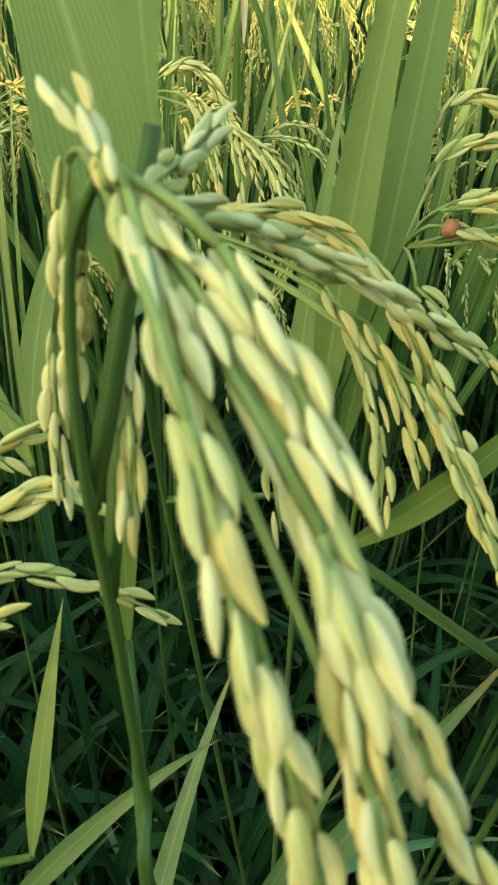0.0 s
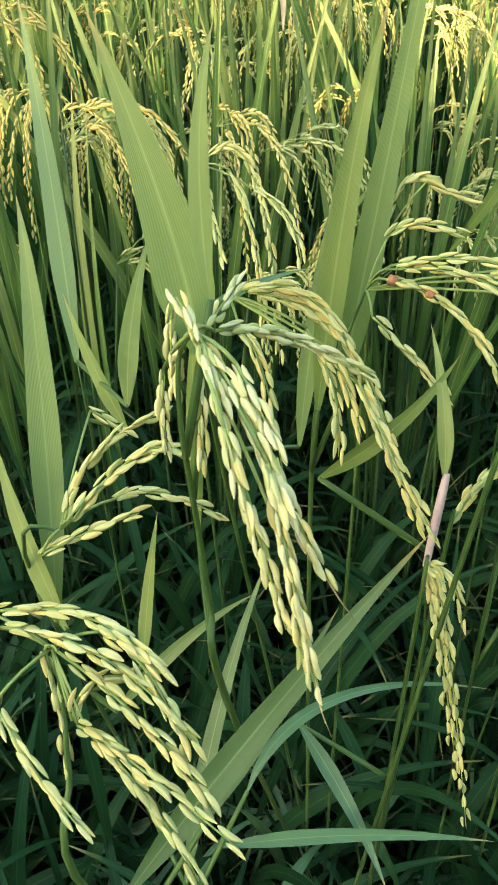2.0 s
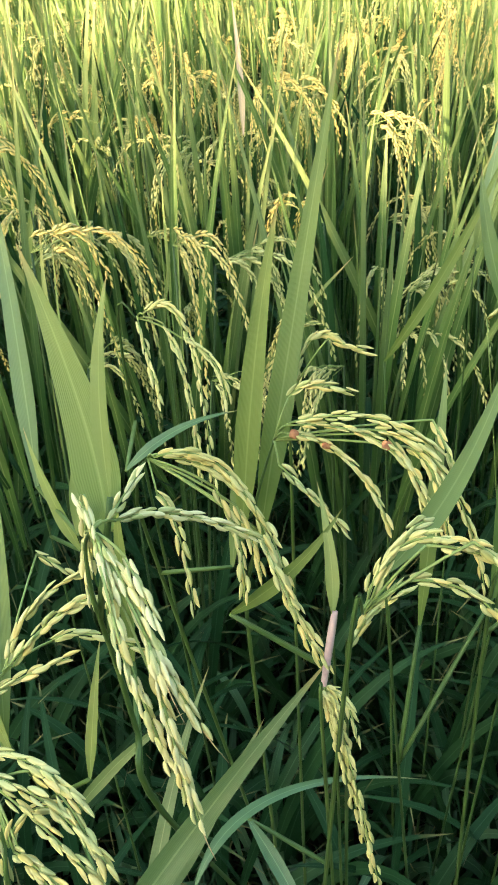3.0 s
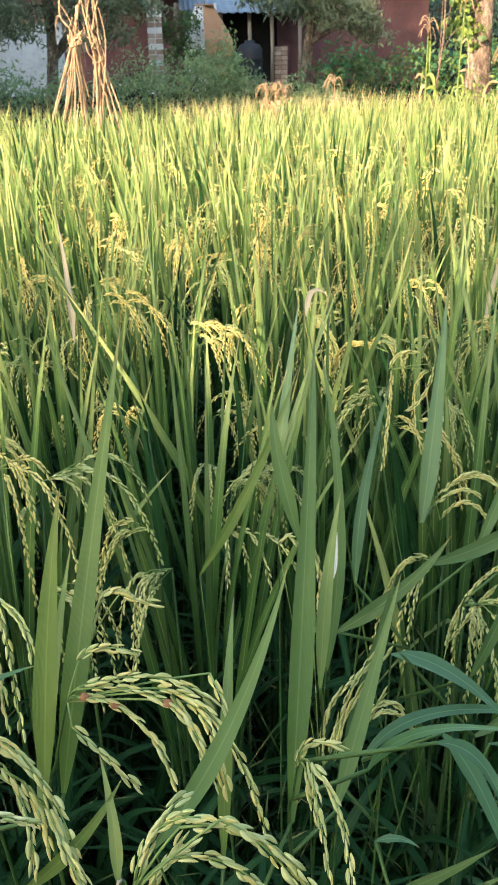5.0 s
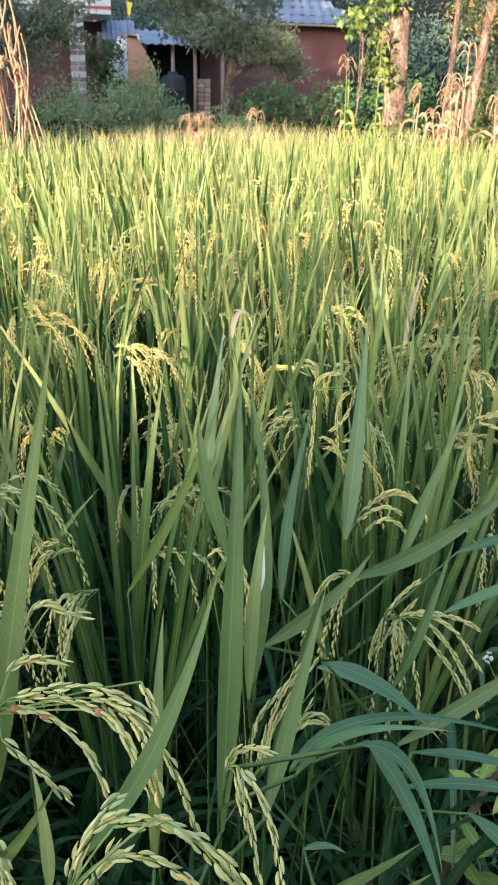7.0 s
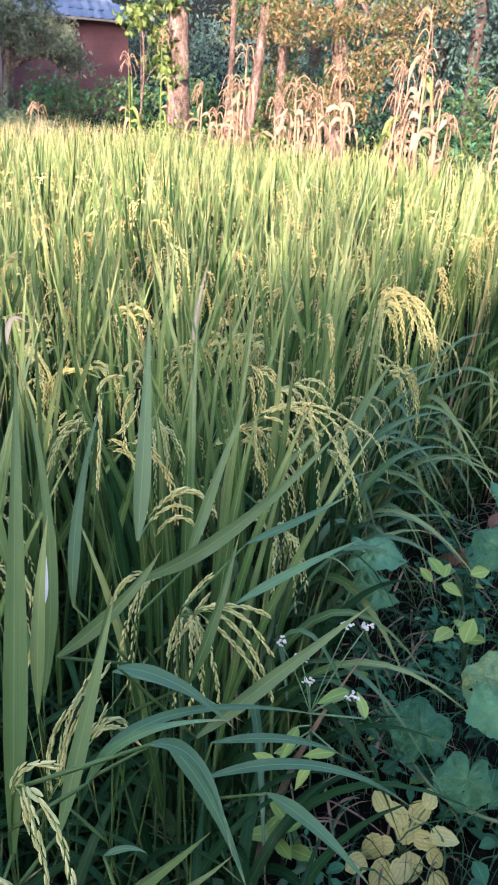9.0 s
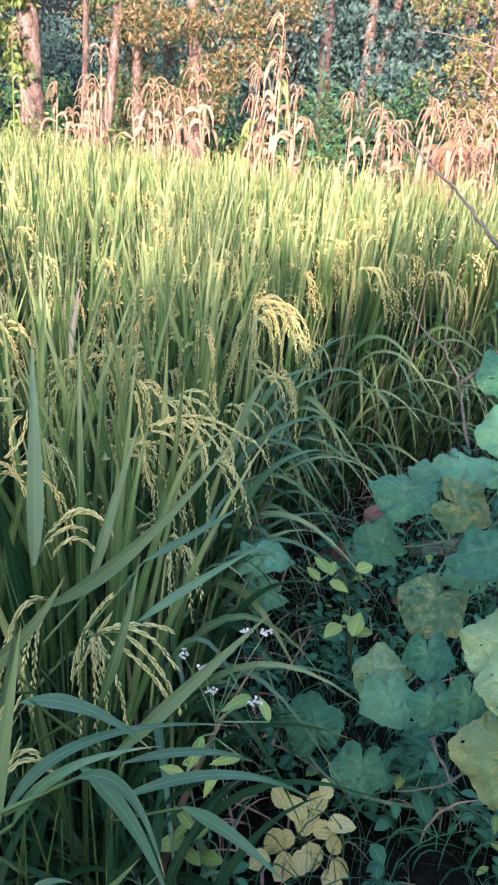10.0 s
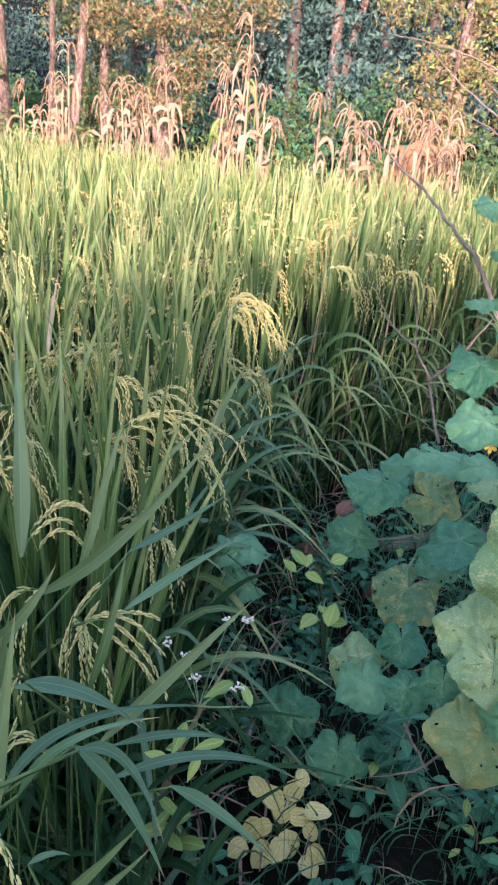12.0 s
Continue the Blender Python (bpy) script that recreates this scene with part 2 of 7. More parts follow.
PETAL = rough_material("white_petal", [(0.3, (0.8, 0.76, 0.66)), (0.7, (0.92, 0.88, 0.78))], 300, 0.7)
YELLOW_PETAL = rough_material("yellow_petal", [(0.3, (0.75, 0.4, 0.02)), (0.7, (0.85, 0.6, 0.05))], 100, 0.6)
TWIG = rough_material("dry_twig", [(0.3, (0.11, 0.088, 0.066)), (0.7, (0.3, 0.255, 0.2))], 60, 0.85, 0.4, 0.002)
# Near black: the shade under crop and weeds is put into the soil colour.
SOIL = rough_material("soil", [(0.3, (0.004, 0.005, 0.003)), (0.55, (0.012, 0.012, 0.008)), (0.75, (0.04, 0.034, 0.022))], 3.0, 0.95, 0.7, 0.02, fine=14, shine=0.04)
BARK = rough_material("bark", [(0.34, (0.04, 0.03, 0.024)), (0.47, (0.14, 0.1, 0.075)), (0.56, (0.27, 0.21, 0.17)), (0.66, (0.5, 0.44, 0.38))], 6.0, 0.9, 1.0, 0.05, stretch=(1, 1, 0.45))
# A darker copy of the bark, with shade put into the colour.
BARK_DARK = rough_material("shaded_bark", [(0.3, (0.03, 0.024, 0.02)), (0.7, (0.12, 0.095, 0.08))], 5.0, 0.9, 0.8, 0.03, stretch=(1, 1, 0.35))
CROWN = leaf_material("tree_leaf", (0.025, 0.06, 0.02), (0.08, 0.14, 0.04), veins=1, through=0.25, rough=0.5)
# The wood's shade and bluish haze are put into this leaf colour.
CROWN_SHADE = leaf_material("forest_leaf_shaded", (0.034, 0.08, 0.066), (0.07, 0.14, 0.115), veins=1, through=0.2, rough=0.55)
# Grey-olive, made paler so that the yard's haze is in the colour.
CROWN_MANGO = leaf_material("mango_leaf_hazed", (0.065, 0.1, 0.06), (0.2, 0.235, 0.14), veins=1, through=0.2, rough=0.45)
# Autumn brown with the orange evening light put into the colour.
CROWN_WARM = leaf_material("tree_leaf_autumn_lit", (0.09, 0.085, 0.035), (0.27, 0.2, 0.09), veins=1, through=0.3, rough=0.5)
CROWN_BRIGHT = leaf_material("tree_leaf_fresh", (0.12, 0.2, 0.04), (0.25, 0.33, 0.09), veins=1, through=0.4, rough=0.5)


# ---- geometry ----
class Geo:
    """Quads gathered into one mesh, with a (u, v) for each vertex."""

    def __init__(self):
        self.v, self.f, self.uv, self.m = [], [], [], []

    def sheet(self, rows, uvs=None, mat=0, closed=False):
        """Rows of equally many points, joined into quads."""
        start, n = len(self.v), len(rows[0])
        for i, row in enumerate(rows):
            for j, p in enumerate(row):
                self.v.append(tuple(p))
                self.uv.append(uvs[i][j] if uvs else (j / max(n - 1, 1), i / max(len(rows) - 1, 1)))
        for i in range(len(rows) - 1):
            for j in range(n if closed else n - 1):
                k = (j + 1) % n
                self.f.append((start + i * n + j, start + i * n + k, start + (i + 1) * n + k, start + (i + 1) * n + j))
                self.m.append(mat)

    def tube(self, pts, radii, n=6, mat=0, cap=True):
        pts = [Vector(p) for p in pts]
        side, rows, ends = None, [], len(pts) - 1
        for i, p in enumerate(pts):
            along = (pts[min(i + 1, ends)] - pts[max(i - 1, 0)]).normalized()
            if side is None:
                side = along.orthogonal().normalized()
            side = (side - along * side.dot(along)).normalized()
            up = along.cross(side)
            r = radii[i] if isinstance(radii, (list, tuple)) else radii
            rows.append([p + (side * math.cos(a) + up * math.sin(a)) * r for a in (6.2832 * k / n for k in range(n))])
        if cap:
            rows = [[pts[0]] * n] + rows + [[pts[-1]] * n]
        self.sheet(rows, mat=mat, closed=True)

    def box(self, lo, hi, mat=0):
        (a, b, c), (d, e, f) = lo, hi
        s = len(self.v)
        self.v += [(a, b, c), (d, b, c), (d, e, c), (a, e, c), (a, b, f), (d, b, f), (d, e, f), (a, e, f)]
        self.uv += [(0, 0)] * 8
        self.f += [tuple(s + k for k in q) for q in ((3, 2, 1, 0), (4, 5, 6, 7), (0, 1, 5, 4), (1, 2, 6, 5), (2, 3, 7, 6), (3, 0, 4, 7))]
        self.m += [mat] * 6

    def mesh(self, name, mats, smooth=True):
        return quad_mesh(name, np.array(self.v, "f"), np.array(self.f, "i"), np.array(self.uv, "f"), np.array(self.m, "i"), mats, smooth)


def quad_mesh(name, v, f, uv, m, mats, smooth=True):
    me = bpy.data.meshes.new(name)
    me.vertices.add(len(v))
    me.vertices.foreach_set("co", np.ascontiguousarray(v, "f").ravel())
    me.loops.add(4 * len(f))
    me.loops.foreach_set("vertex_index", np.ascontiguousarray(f, "i").ravel())
    me.polygons.add(len(f))
    me.polygons.foreach_set("loop_start", np.arange(0, 4 * len(f), 4, dtype="i"))
    me.polygons.foreach_set("loop_total", np.full(len(f), 4, "i"))
    for mat in mats:
        me.materials.append(mat)
    me.polygons.foreach_set("material_index", np.ascontiguousarray(m, "i"))
    me.polygons.foreach_set("use_smooth", np.full(len(f), smooth))
    layer = me.uv_layers.new(name="UVMap")
    layer.data.foreach_set("uv", np.ascontiguousarray(uv[np.asarray(f).ravel()], "f").ravel())
    me.update()
    me.validate()
    return me


def thing(name, place, label, category, group="", kind=""):
    ob = new(name)
    ob.empty_display_size = 0.05
    ob.location = place
    return tagged(ob, label, category, group, kind)


def part(name, geo, mats, parent, label="", smooth=True):
    ob = new(name, geo if isinstance(geo, bpy.types.Mesh) else geo.mesh(name, mats if isinstance(mats, list) else [mats], smooth))
    ob.parent = parent
    return tagged(ob, label)


def bezier(p0, p1, p2, n):
    p0, p1, p2 = Vector(p0), Vector(p1), Vector(p2)
    return [p0 * (1 - t) ** 2 + p1 * 2 * t * (1 - t) + p2 * t * t for t in (i / n for i in range(n + 1))]


def chain(pts, n):
    """A smooth curve through the points (Catmull-Rom), n steps a span."""
    pts = [Vector(p) for p in pts]
    out = []
    for i in range(len(pts) - 1):
        a, b, c, d = pts[max(i - 1, 0)], pts[i], pts[i + 1], pts[min(i + 2, len(pts) - 1)]
        for k in range(n):
            t = k / n
            out.append(0.5 * (2 * b + (c - a) * t + (2 * a - 5 * b + 4 * c - d) * t * t + (3 * b - a - 3 * c + d) * t ** 3))
    return out + [pts[-1]]


def blade(geo, p0, p1, p2, width, face=(0, -1, 0.4), n=10, cols=3, fold=0.18, twist=0.0, mat=0, wave=0.0, grow=0.3, base=0.4):
    """A grass leaf: widest near the lower third, drawn out to a point, folded a little along its midrib."""
    pts = bezier(p0, p1, p2, n)
    face, rows, uvs = Vector(face).normalized(), [], []
    for i, p in enumerate(pts):
        s = i / n
        along = (pts[min(i + 1, n)] - pts[max(i - 1, 0)]).normalized()
        side = along.cross(face)
        side = side.normalized() if side.length > 1e-4 else along.orthogonal().normalized()
        if twist:
            side = Matrix.Rotation(radians(twist) * s, 3, along) @ side
        up = side.cross(along)
        w = 0.5 * width * (base + (1 - base) * math.sin(min(s / grow, 1) * 1.5708)) * max(0.02, 1 - max(0, (s - 0.3) / 0.7) ** 1.35)
        row, uv = [], []
        for j in range(cols):
            a = 2 * j / (cols - 1) - 1
            ripple = wave * w * math.sin(s * 17 + a * 2.0) * abs(a)
            row.append(p + side * (a * w) + up * (abs(a) * fold * w + ripple))
            uv.append((j / (cols - 1), s))
        rows.append(row)
        uvs.append(uv)
    geo.sheet(rows, uvs, mat)


def grain_geo(sides, rings, plump=1.0, bend=0.06):
    """A rice grain with its husk, one unit long, from its stalk at the origin along +z; keeled sides and a beak."""
    geo, rows, uvs = Geo(), [], []
    for i in range(rings + 1):
        s = i / rings
        r = 0.178 * plump * max(0.03, math.sin(math.pi * min(1, s * 0.95 + 0.03)) ** 0.55) * (1.08 - 0.28 * s)
        x = bend * math.sin(math.pi * s)
        row = []
        for k in range(sides):
            a = 6.2832 * k / sides
            ridge = 1 + 0.07 * math.cos(4 * a)
            row.append((x + r * ridge * math.cos(a), 0.72 * r * ridge * math.sin(a), s))
        rows.append(row)
        uvs.append([(k / sides, s) for k in range(sides)])
    geo.sheet(rows, uvs, 0, closed=True)
    return geo


def turned(along, spin):
    """A rotation that lays +z along the given way, spun about it."""
    return (Vector(along).to_track_quat("Z", "Y").to_matrix() @ Matrix.Rotation(spin, 3, "Z")).to_4x4()


def strand_grains(p0, p1, p2, rnd, size=0.0083, step=0.0034, spread=0.15):
    """Where the grains of one branch sit: overlapping, in turn on either side, and closer towards the end."""
    steps = 24
    pts = bezier(p0, p1, p2, steps)
    length = sum((a - b).length for a, b in zip(pts, pts[1:]))
    count = max(3, int(length / step))
    out = []
    for i in range(count):
        s = 0.06 + 0.92 * i / max(1, count - 1)
        k = min(steps - 1, int(s * steps))
        along = (pts[k + 1] - pts[k]).normalized()
        p = pts[k] + (pts[k + 1] - pts[k]) * (s * steps - k)
        spin = i * 2.6 + rnd.uniform(-0.5, 0.5)
        side = Matrix.Rotation(spin, 3, along) @ along.orthogonal().normalized()
        lean = spread * rnd.uniform(0.5, 2.0) if i < count - 1 else 0.02
        way = (along * math.cos(lean) + side * math.sin(lean)).normalized()
        out.append((p + side * size * 0.155 - along * size * 0.3, way, rnd.uniform(0, 6.28), size * rnd.uniform(0.82, 1.14)))
    return out


# ---- rice built singly ----
HERO_GRAINS = [grain_geo(8, 7, plump, bend) for plump, bend in ((0.86, 0.05), (0.78, 0.08), (0.92, 0.03), (0.68, 0.06))]
HERO_MESHES = {name: [g.mesh("grain", [mat]) for g in HERO_GRAINS] for name, mat in (("ripe", GRAIN), ("pale", GRAIN_PALE), ("gold", GRAIN_GOLD), ("green", GRAIN_GREEN))}
hero_rnd = random.Random(5)
STEMS = {}


def rice_plant(base, label):
    plant = thing("rice_plant", (base[0], base[1], 0), label, "rice plant", "rice plants at the edge of the field")
    return plant


def local(plant, p):
    return Vector(p) - Vector(plant.location)


def culm(plant, pts, radius=0.0018):
    """A tiller from the ground up to the given points, listed from the top down."""
    pts = [local(plant, p) for p in pts]
    low = pts[-1]
    foot = Vector((hero_rnd.uniform(-0.03, 0.03), hero_rnd.uniform(-0.03, 0.03), 0))
    pts += [Vector((low.x * 0.55, low.y * 0.55, low.z * 0.55)) + foot * 0.4, foot]
    curve = chain(pts, 6)
    STEMS.setdefault(plant.name, []).append(curve)
    geo = Geo()
    geo.tube(curve, [radius * (0.3 + 0.8 * min(1, 1.2 * i / len(curve))) for i in range(len(curve))], 6)
    return part("stem", geo, RICE_STEM, plant)


def hero_leaf(plant, p0, p1, p2, width, face=None, twist=0.0, spot=False, dry=False):
    face = Vector(face or (hero_rnd.uniform(-0.35, 0.35), -1, hero_rnd.uniform(0.2, 0.6)))
    low = face.z > 0.9
    geo = Geo()
    blade(geo, local(plant, p0), local(plant, p1), local(plant, p2), width * (0.85 if low else 1), face, 20, 5, hero_rnd.uniform(0.12, 0.3), twist, wave=0.05, grow=0.28, base=0.2)
    leaf = part("leaf", geo, BLEACHED if dry else RICE_LEAF_BLUE if low else RICE_LEAF_MID if p0[0] > 0.12 or p0[0] < -0.2 or p0[2] < 0.96 else RICE_LEAF_TOP, plant, "dry pale leaf" if dry else "")
    if spot:
        patch = Geo()
        a, c = Vector(local(plant, p0)), Vector(local(plant, p2))
        mid, up = a.lerp(c, 0.55), (c - a).normalized()
        blade(patch, mid + Vector((0, -0.002, 0)), mid + up * 0.015 + Vector((0, -0.002, 0)), mid + up * 0.035 + Vector((0, -0.002, 0)), width * 0.5, face, 6)
        part("bleached_patch", patch, PETAL, leaf, "bleached white patch")
    base = local(plant, p0)
    near = [(abs((q - base).length - 0.05), q) for curve in STEMS.get(plant.name, []) for q in curve if q.z < base.z and (q - base).length < 0.13]
    if near:
        q = min(near, key=lambda pair: pair[0])[1]
        geo = Geo()
        geo.tube(bezier(base, base.lerp(q, 0.5), q, 4), [0.0012, 0.0014, 0.0016, 0.0016, 0.0014], 5)
        part("leaf_sheath", geo, SHEATH, plant)
    else:
        culm(plant, [p0])
    return leaf


def hero_panicle(plant, stem, strands, tint=0.3, awns=0, galls=0, size=0.0082, far=False, step=0.36, ripe="ripe"):
    """A panicle: its branches, and on them every grain as an object of its own."""
    culm(plant, stem, 0.0017)
    neck = local(plant, stem[0])
    axis = Geo()
    places = []
    for p0, p1, p2 in strands:
        a, b, c = (local(plant, p) for p in (p0, p1, p2))
        axis.tube(bezier(neck, neck.lerp(a, 0.5) + Vector((0, 0, 0.004)), a, 4), 0.0006, 4)
        axis.tube(bezier(a, b, c, 12), [0.0006 - 0.0003 * i / 12 for i in range(13)], 4)
        places += strand_grains(a, b, c, hero_rnd, size, size * step, 0.075)
    if far:
        for p, way, spin, size in places:
            loose_grain(axis, p, way, size, hero_rnd, 2 if hero_rnd.random() < tint * 0.6 else 1)
        return part("panicle", axis, [PEDICEL, GRAIN, GRAIN_GOLD], plant, "branched seed head with overlapping grains")
    panicle = part("panicle", axis, PEDICEL, plant, "branched seed head with overlapping grains")
    for i, (p, way, spin, size) in enumerate(places):
        name = "gold" if hero_rnd.random() < tint * 0.6 else ("green" if hero_rnd.random() < 0.35 * (1 - tint) else ripe)
        grain = part("grain", hero_rnd.choice(HERO_MESHES[name]), None, panicle)
        grain.matrix_basis = Matrix.Translation(p) @ turned(way, spin) @ Matrix.Diagonal((size, size, size, 1))
    for i in range(awns):
        a, b, c = (local(plant, p) for p in strands[i])
        geo = Geo()
        way = (c - b).normalized()
        geo.tube([c, c + way * 0.007 + Vector((0.0005, 0, 0)), c + way * 0.014 + Vector((0.0015, 0, 0.0005))], [0.00028, 0.0002, 0.0001], 4)
        part("awn", geo, AWN, panicle, "thin reddish bristle")
    for i in range(galls):
        a, b, c = (local(plant, p) for p in strands[(3, 3, 2)[i]])
        s = (0.05, 0.3, 0.52)[i]
        p = a * (1 - s) ** 2 + b * 2 * s * (1 - s) + c * s * s
        geo, rows = Geo(), []
        for k in range(7):
            t = math.pi * k / 6
            rows.append([p + Vector((math.sin(t) * math.cos(q), math.sin(t) * math.sin(q), math.cos(t))) * 0.0025 * (1 + 0.12 * math.sin(3 * q + k)) for q in (6.2832 * m / 10 for m in range(10))])
        geo.sheet(rows, closed=True)
        part("false_smut_ball", geo, GALL, panicle, "orange velvety fungus ball")


def pink_sheath(plant, pts, radius):
    """The rosy leaf sheath round a young shoot."""
    geo = Geo()
    curve = chain([local(plant, p) for p in pts], 6)
    geo.tube(curve, [radius * (0.7 + 0.3 * math.sin(math.pi * i / (len(curve) - 1))) for i in range(len(curve))], 8)
    part("leaf_sheath", geo, PINK, plant, "rosy pink leaf sheath")


# ---- ground ----
FIELD = [(-7, 0.2), (0.12, 0.2), (0.3, 0.5), (0.5, 0.9), (0.75, 1.2), (1.1, 1.6), (1.6, 2.0), (2.1, 2.2), (2.75, 2.34), (3.3, 2.48), (4.2, 2.95), (4.75, 3.8), (4.9, 4.8), (4.7, 6.2), (4.45, 7.9), (4.2, 9.8), (3.7, 11.6), (1.7, 10.6), (0, 8.9), (-7, 8.8)]


def in_field(x, y):
    hit = False
    for (a, b), (c, d) in zip(FIELD, FIELD[1:] + FIELD[:1]):
        if (b > y) != (d > y) and x < (c - a) * (y - b) / (d - b) + a:
            hit = not hit
    return hit


def smooth_step(a, b, x):
    t = min(1.0, max(0.0, (x - a) / (b - a)))
    return t * t * (3 - 2 * t)


def ground_z(x, y):
    """Flat by the field, up a little to the yard, and up again to the wooded slope behind it."""
    far = math.hypot(x, y)
    z = 0.75 * smooth_step(11, 23, far) + 9.0 * smooth_step(34, 75, far)
    z += 0.03 * noise.noise(Vector((x * 1.7, y * 1.7, 0))) + 0.012 * noise.noise(Vector((x * 7, y * 7, 3)))
    return z * (1 if far < 200 else 0.7)


def spaced(n, near, far):
    return [math.copysign(near * (math.exp(abs(i) / n * math.log(far / near + 1)) - 1), i) for i in range(-n, n + 1)]


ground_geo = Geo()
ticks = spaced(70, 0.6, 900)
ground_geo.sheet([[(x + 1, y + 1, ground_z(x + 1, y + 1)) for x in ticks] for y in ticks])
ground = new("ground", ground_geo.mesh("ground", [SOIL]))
tagged(ground, "soil with litter, darkened for the shade under plants, sloping up behind the field", "ground", kind="structure")


# ---- the standing crop ----
def hill_rows(rnd, leaves, panicles, height=1.0, low=6, loose=(0.25, 0.6)):
    """The leaves, stems and panicle branches of one clump, as curves."""
    blades, stems, heads = [], [], []
    for i in range(leaves):
        a, lean = rnd.uniform(0, 6.28), rnd.uniform(0.02, 0.3)
        foot = Vector((math.cos(a), math.sin(a), 0)) * rnd.uniform(0, 0.05)
        out = Vector((math.cos(a), math.sin(a), 0))
        upright = i % 4 != 3
        z0 = rnd.uniform(0.45, 0.72) if upright else rnd.uniform(0.3, 0.6)
        p0 = foot + out * z0 * lean * 0.25 + Vector((0, 0, z0))
        if upright:
            tip = height * rnd.uniform(0.98, 1.24)
            p2 = p0 + out * (tip - z0) * (rnd.uniform(*loose) if i % 5 == 1 else rnd.uniform(0.02, 0.25)) + Vector((0, 0, tip - z0))
            p1 = p0.lerp(p2, 0.5) + Vector((0, 0, 0.04)) - out * 0.02
        else:
            reach = rnd.uniform(0.18, 0.34)
            p2 = p0 + out * reach + Vector((0, 0, rnd.uniform(-0.1, 0.18)))
            p1 = p0 + out * reach * 0.4 + Vector((0, 0, 0.24))
        blades.append((p0, p1, p2, rnd.uniform(0.011, 0.0185), out, upright))
        if i % 3 == 0:
            stems.append((foot, foot.lerp(p0, 0.5) + out * 0.008, p0))
    for i in range(low):
        a = rnd.uniform(0, 6.28)
        out = Vector((math.cos(a), math.sin(a), 0))
        z0, reach = rnd.uniform(0.08, 0.35), rnd.uniform(0.14, 0.34)
        p0 = out * 0.03 + Vector((0, 0, z0))
        blades.append((p0, p0 + out * reach * 0.35 + Vector((0, 0, 0.3)), p0 + out * reach + Vector((0, 0, rnd.uniform(-0.02, 0.3))), rnd.uniform(0.011, 0.018), out, False))
    for i in range(panicles):
        a = rnd.uniform(0, 6.28)
        out = Vector((math.cos(a), math.sin(a), 0))
        neck = out * rnd.uniform(0.03, 0.09) + Vector((0, 0, height * rnd.uniform(0.84, 1.02)))
        stems.append((out * 0.02, out * 0.03 + Vector((0, 0, 0.5)), neck))
        rows = []
        for k in range(rnd.randint(4, 6)):
            b = a + rnd.uniform(-0.55, 0.55)
            o = Vector((math.cos(b), math.sin(b), 0))
            s = neck + o * rnd.uniform(0.0, 0.05) + Vector((0, 0, rnd.uniform(0.0, 0.02)))
            reach, drop = rnd.uniform(0.04, 0.1), rnd.uniform(0.04, 0.15)
            rows.append((s, s + o * reach * 0.7 + Vector((0, 0, 0.022)), s + o * reach + Vector((0, 0, -drop))))
        heads.append((neck, rows))
    return blades, stems, heads


def loose_grain(geo, p, way, size, rnd, mat):
    """A grain of eight quads, for plants that stand further off."""
    side = way.orthogonal().normalized()
    up = way.cross(side)
    rows = []
    for s, r in ((0, 0.06), (0.42, 0.18), (1, 0.02)):
        rows.append([p + way * (s * size) + (side * math.cos(a) + up * math.sin(a)) * (r * size) for a in (0.4, 1.97, 3.54, 5.11)])
    geo.sheet(rows, mat=mat, closed=True)


def crop_plant(seed, leaves, panicles, label):
    """One clump with every leaf, stem and panicle a part."""
    rnd = random.Random(seed)
    plant = thing("rice_plant", (0, 0, -30), label, "rice plant", "rice plants in the field")
    blades, stems, heads = hill_rows(rnd, leaves, panicles)
    for p0, p1, p2, w, out, upright in blades:
        geo = Geo()
        blade(geo, p0, p1, p2, w, (out.y * 0.8 + rnd.uniform(-.4, .4), -out.x * 0.8 - 0.5, 0.4) if upright else (0, 0, 1), 8, 3, 0.25, rnd.uniform(-50, 50), wave=0.05)
        part("leaf", geo, RICE_LEAF if upright and rnd.random() < 0.9 else RICE_LEAF_LOW_SHADED, plant)
    for p0, p1, p2 in stems:
        geo = Geo()
        geo.tube(bezier(p0, p1, p2, 5), [0.003, 0.003, 0.0028, 0.0024, 0.002, 0.0012], 5)
        part("stem", geo, RICE_STALK, plant)
    for neck, rows in heads:
        geo, mat = Geo(), rnd.choice((1, 1, 2, 3))
        for a, b, c in rows:
            geo.tube(bezier(neck, b.lerp(neck, 0.4), a, 2) + bezier(a, b, c, 6)[1:], 0.0006, 3, cap=False)
            for p, way, spin, size in strand_grains(a, b, c, rnd, 0.0088, 0.004):
                loose_grain(geo, p, way, size, rnd, mat)
        part("panicle", geo, [PEDICEL, GRAIN, GRAIN_GREEN, GRAIN_GOLD], plant)
    return plant


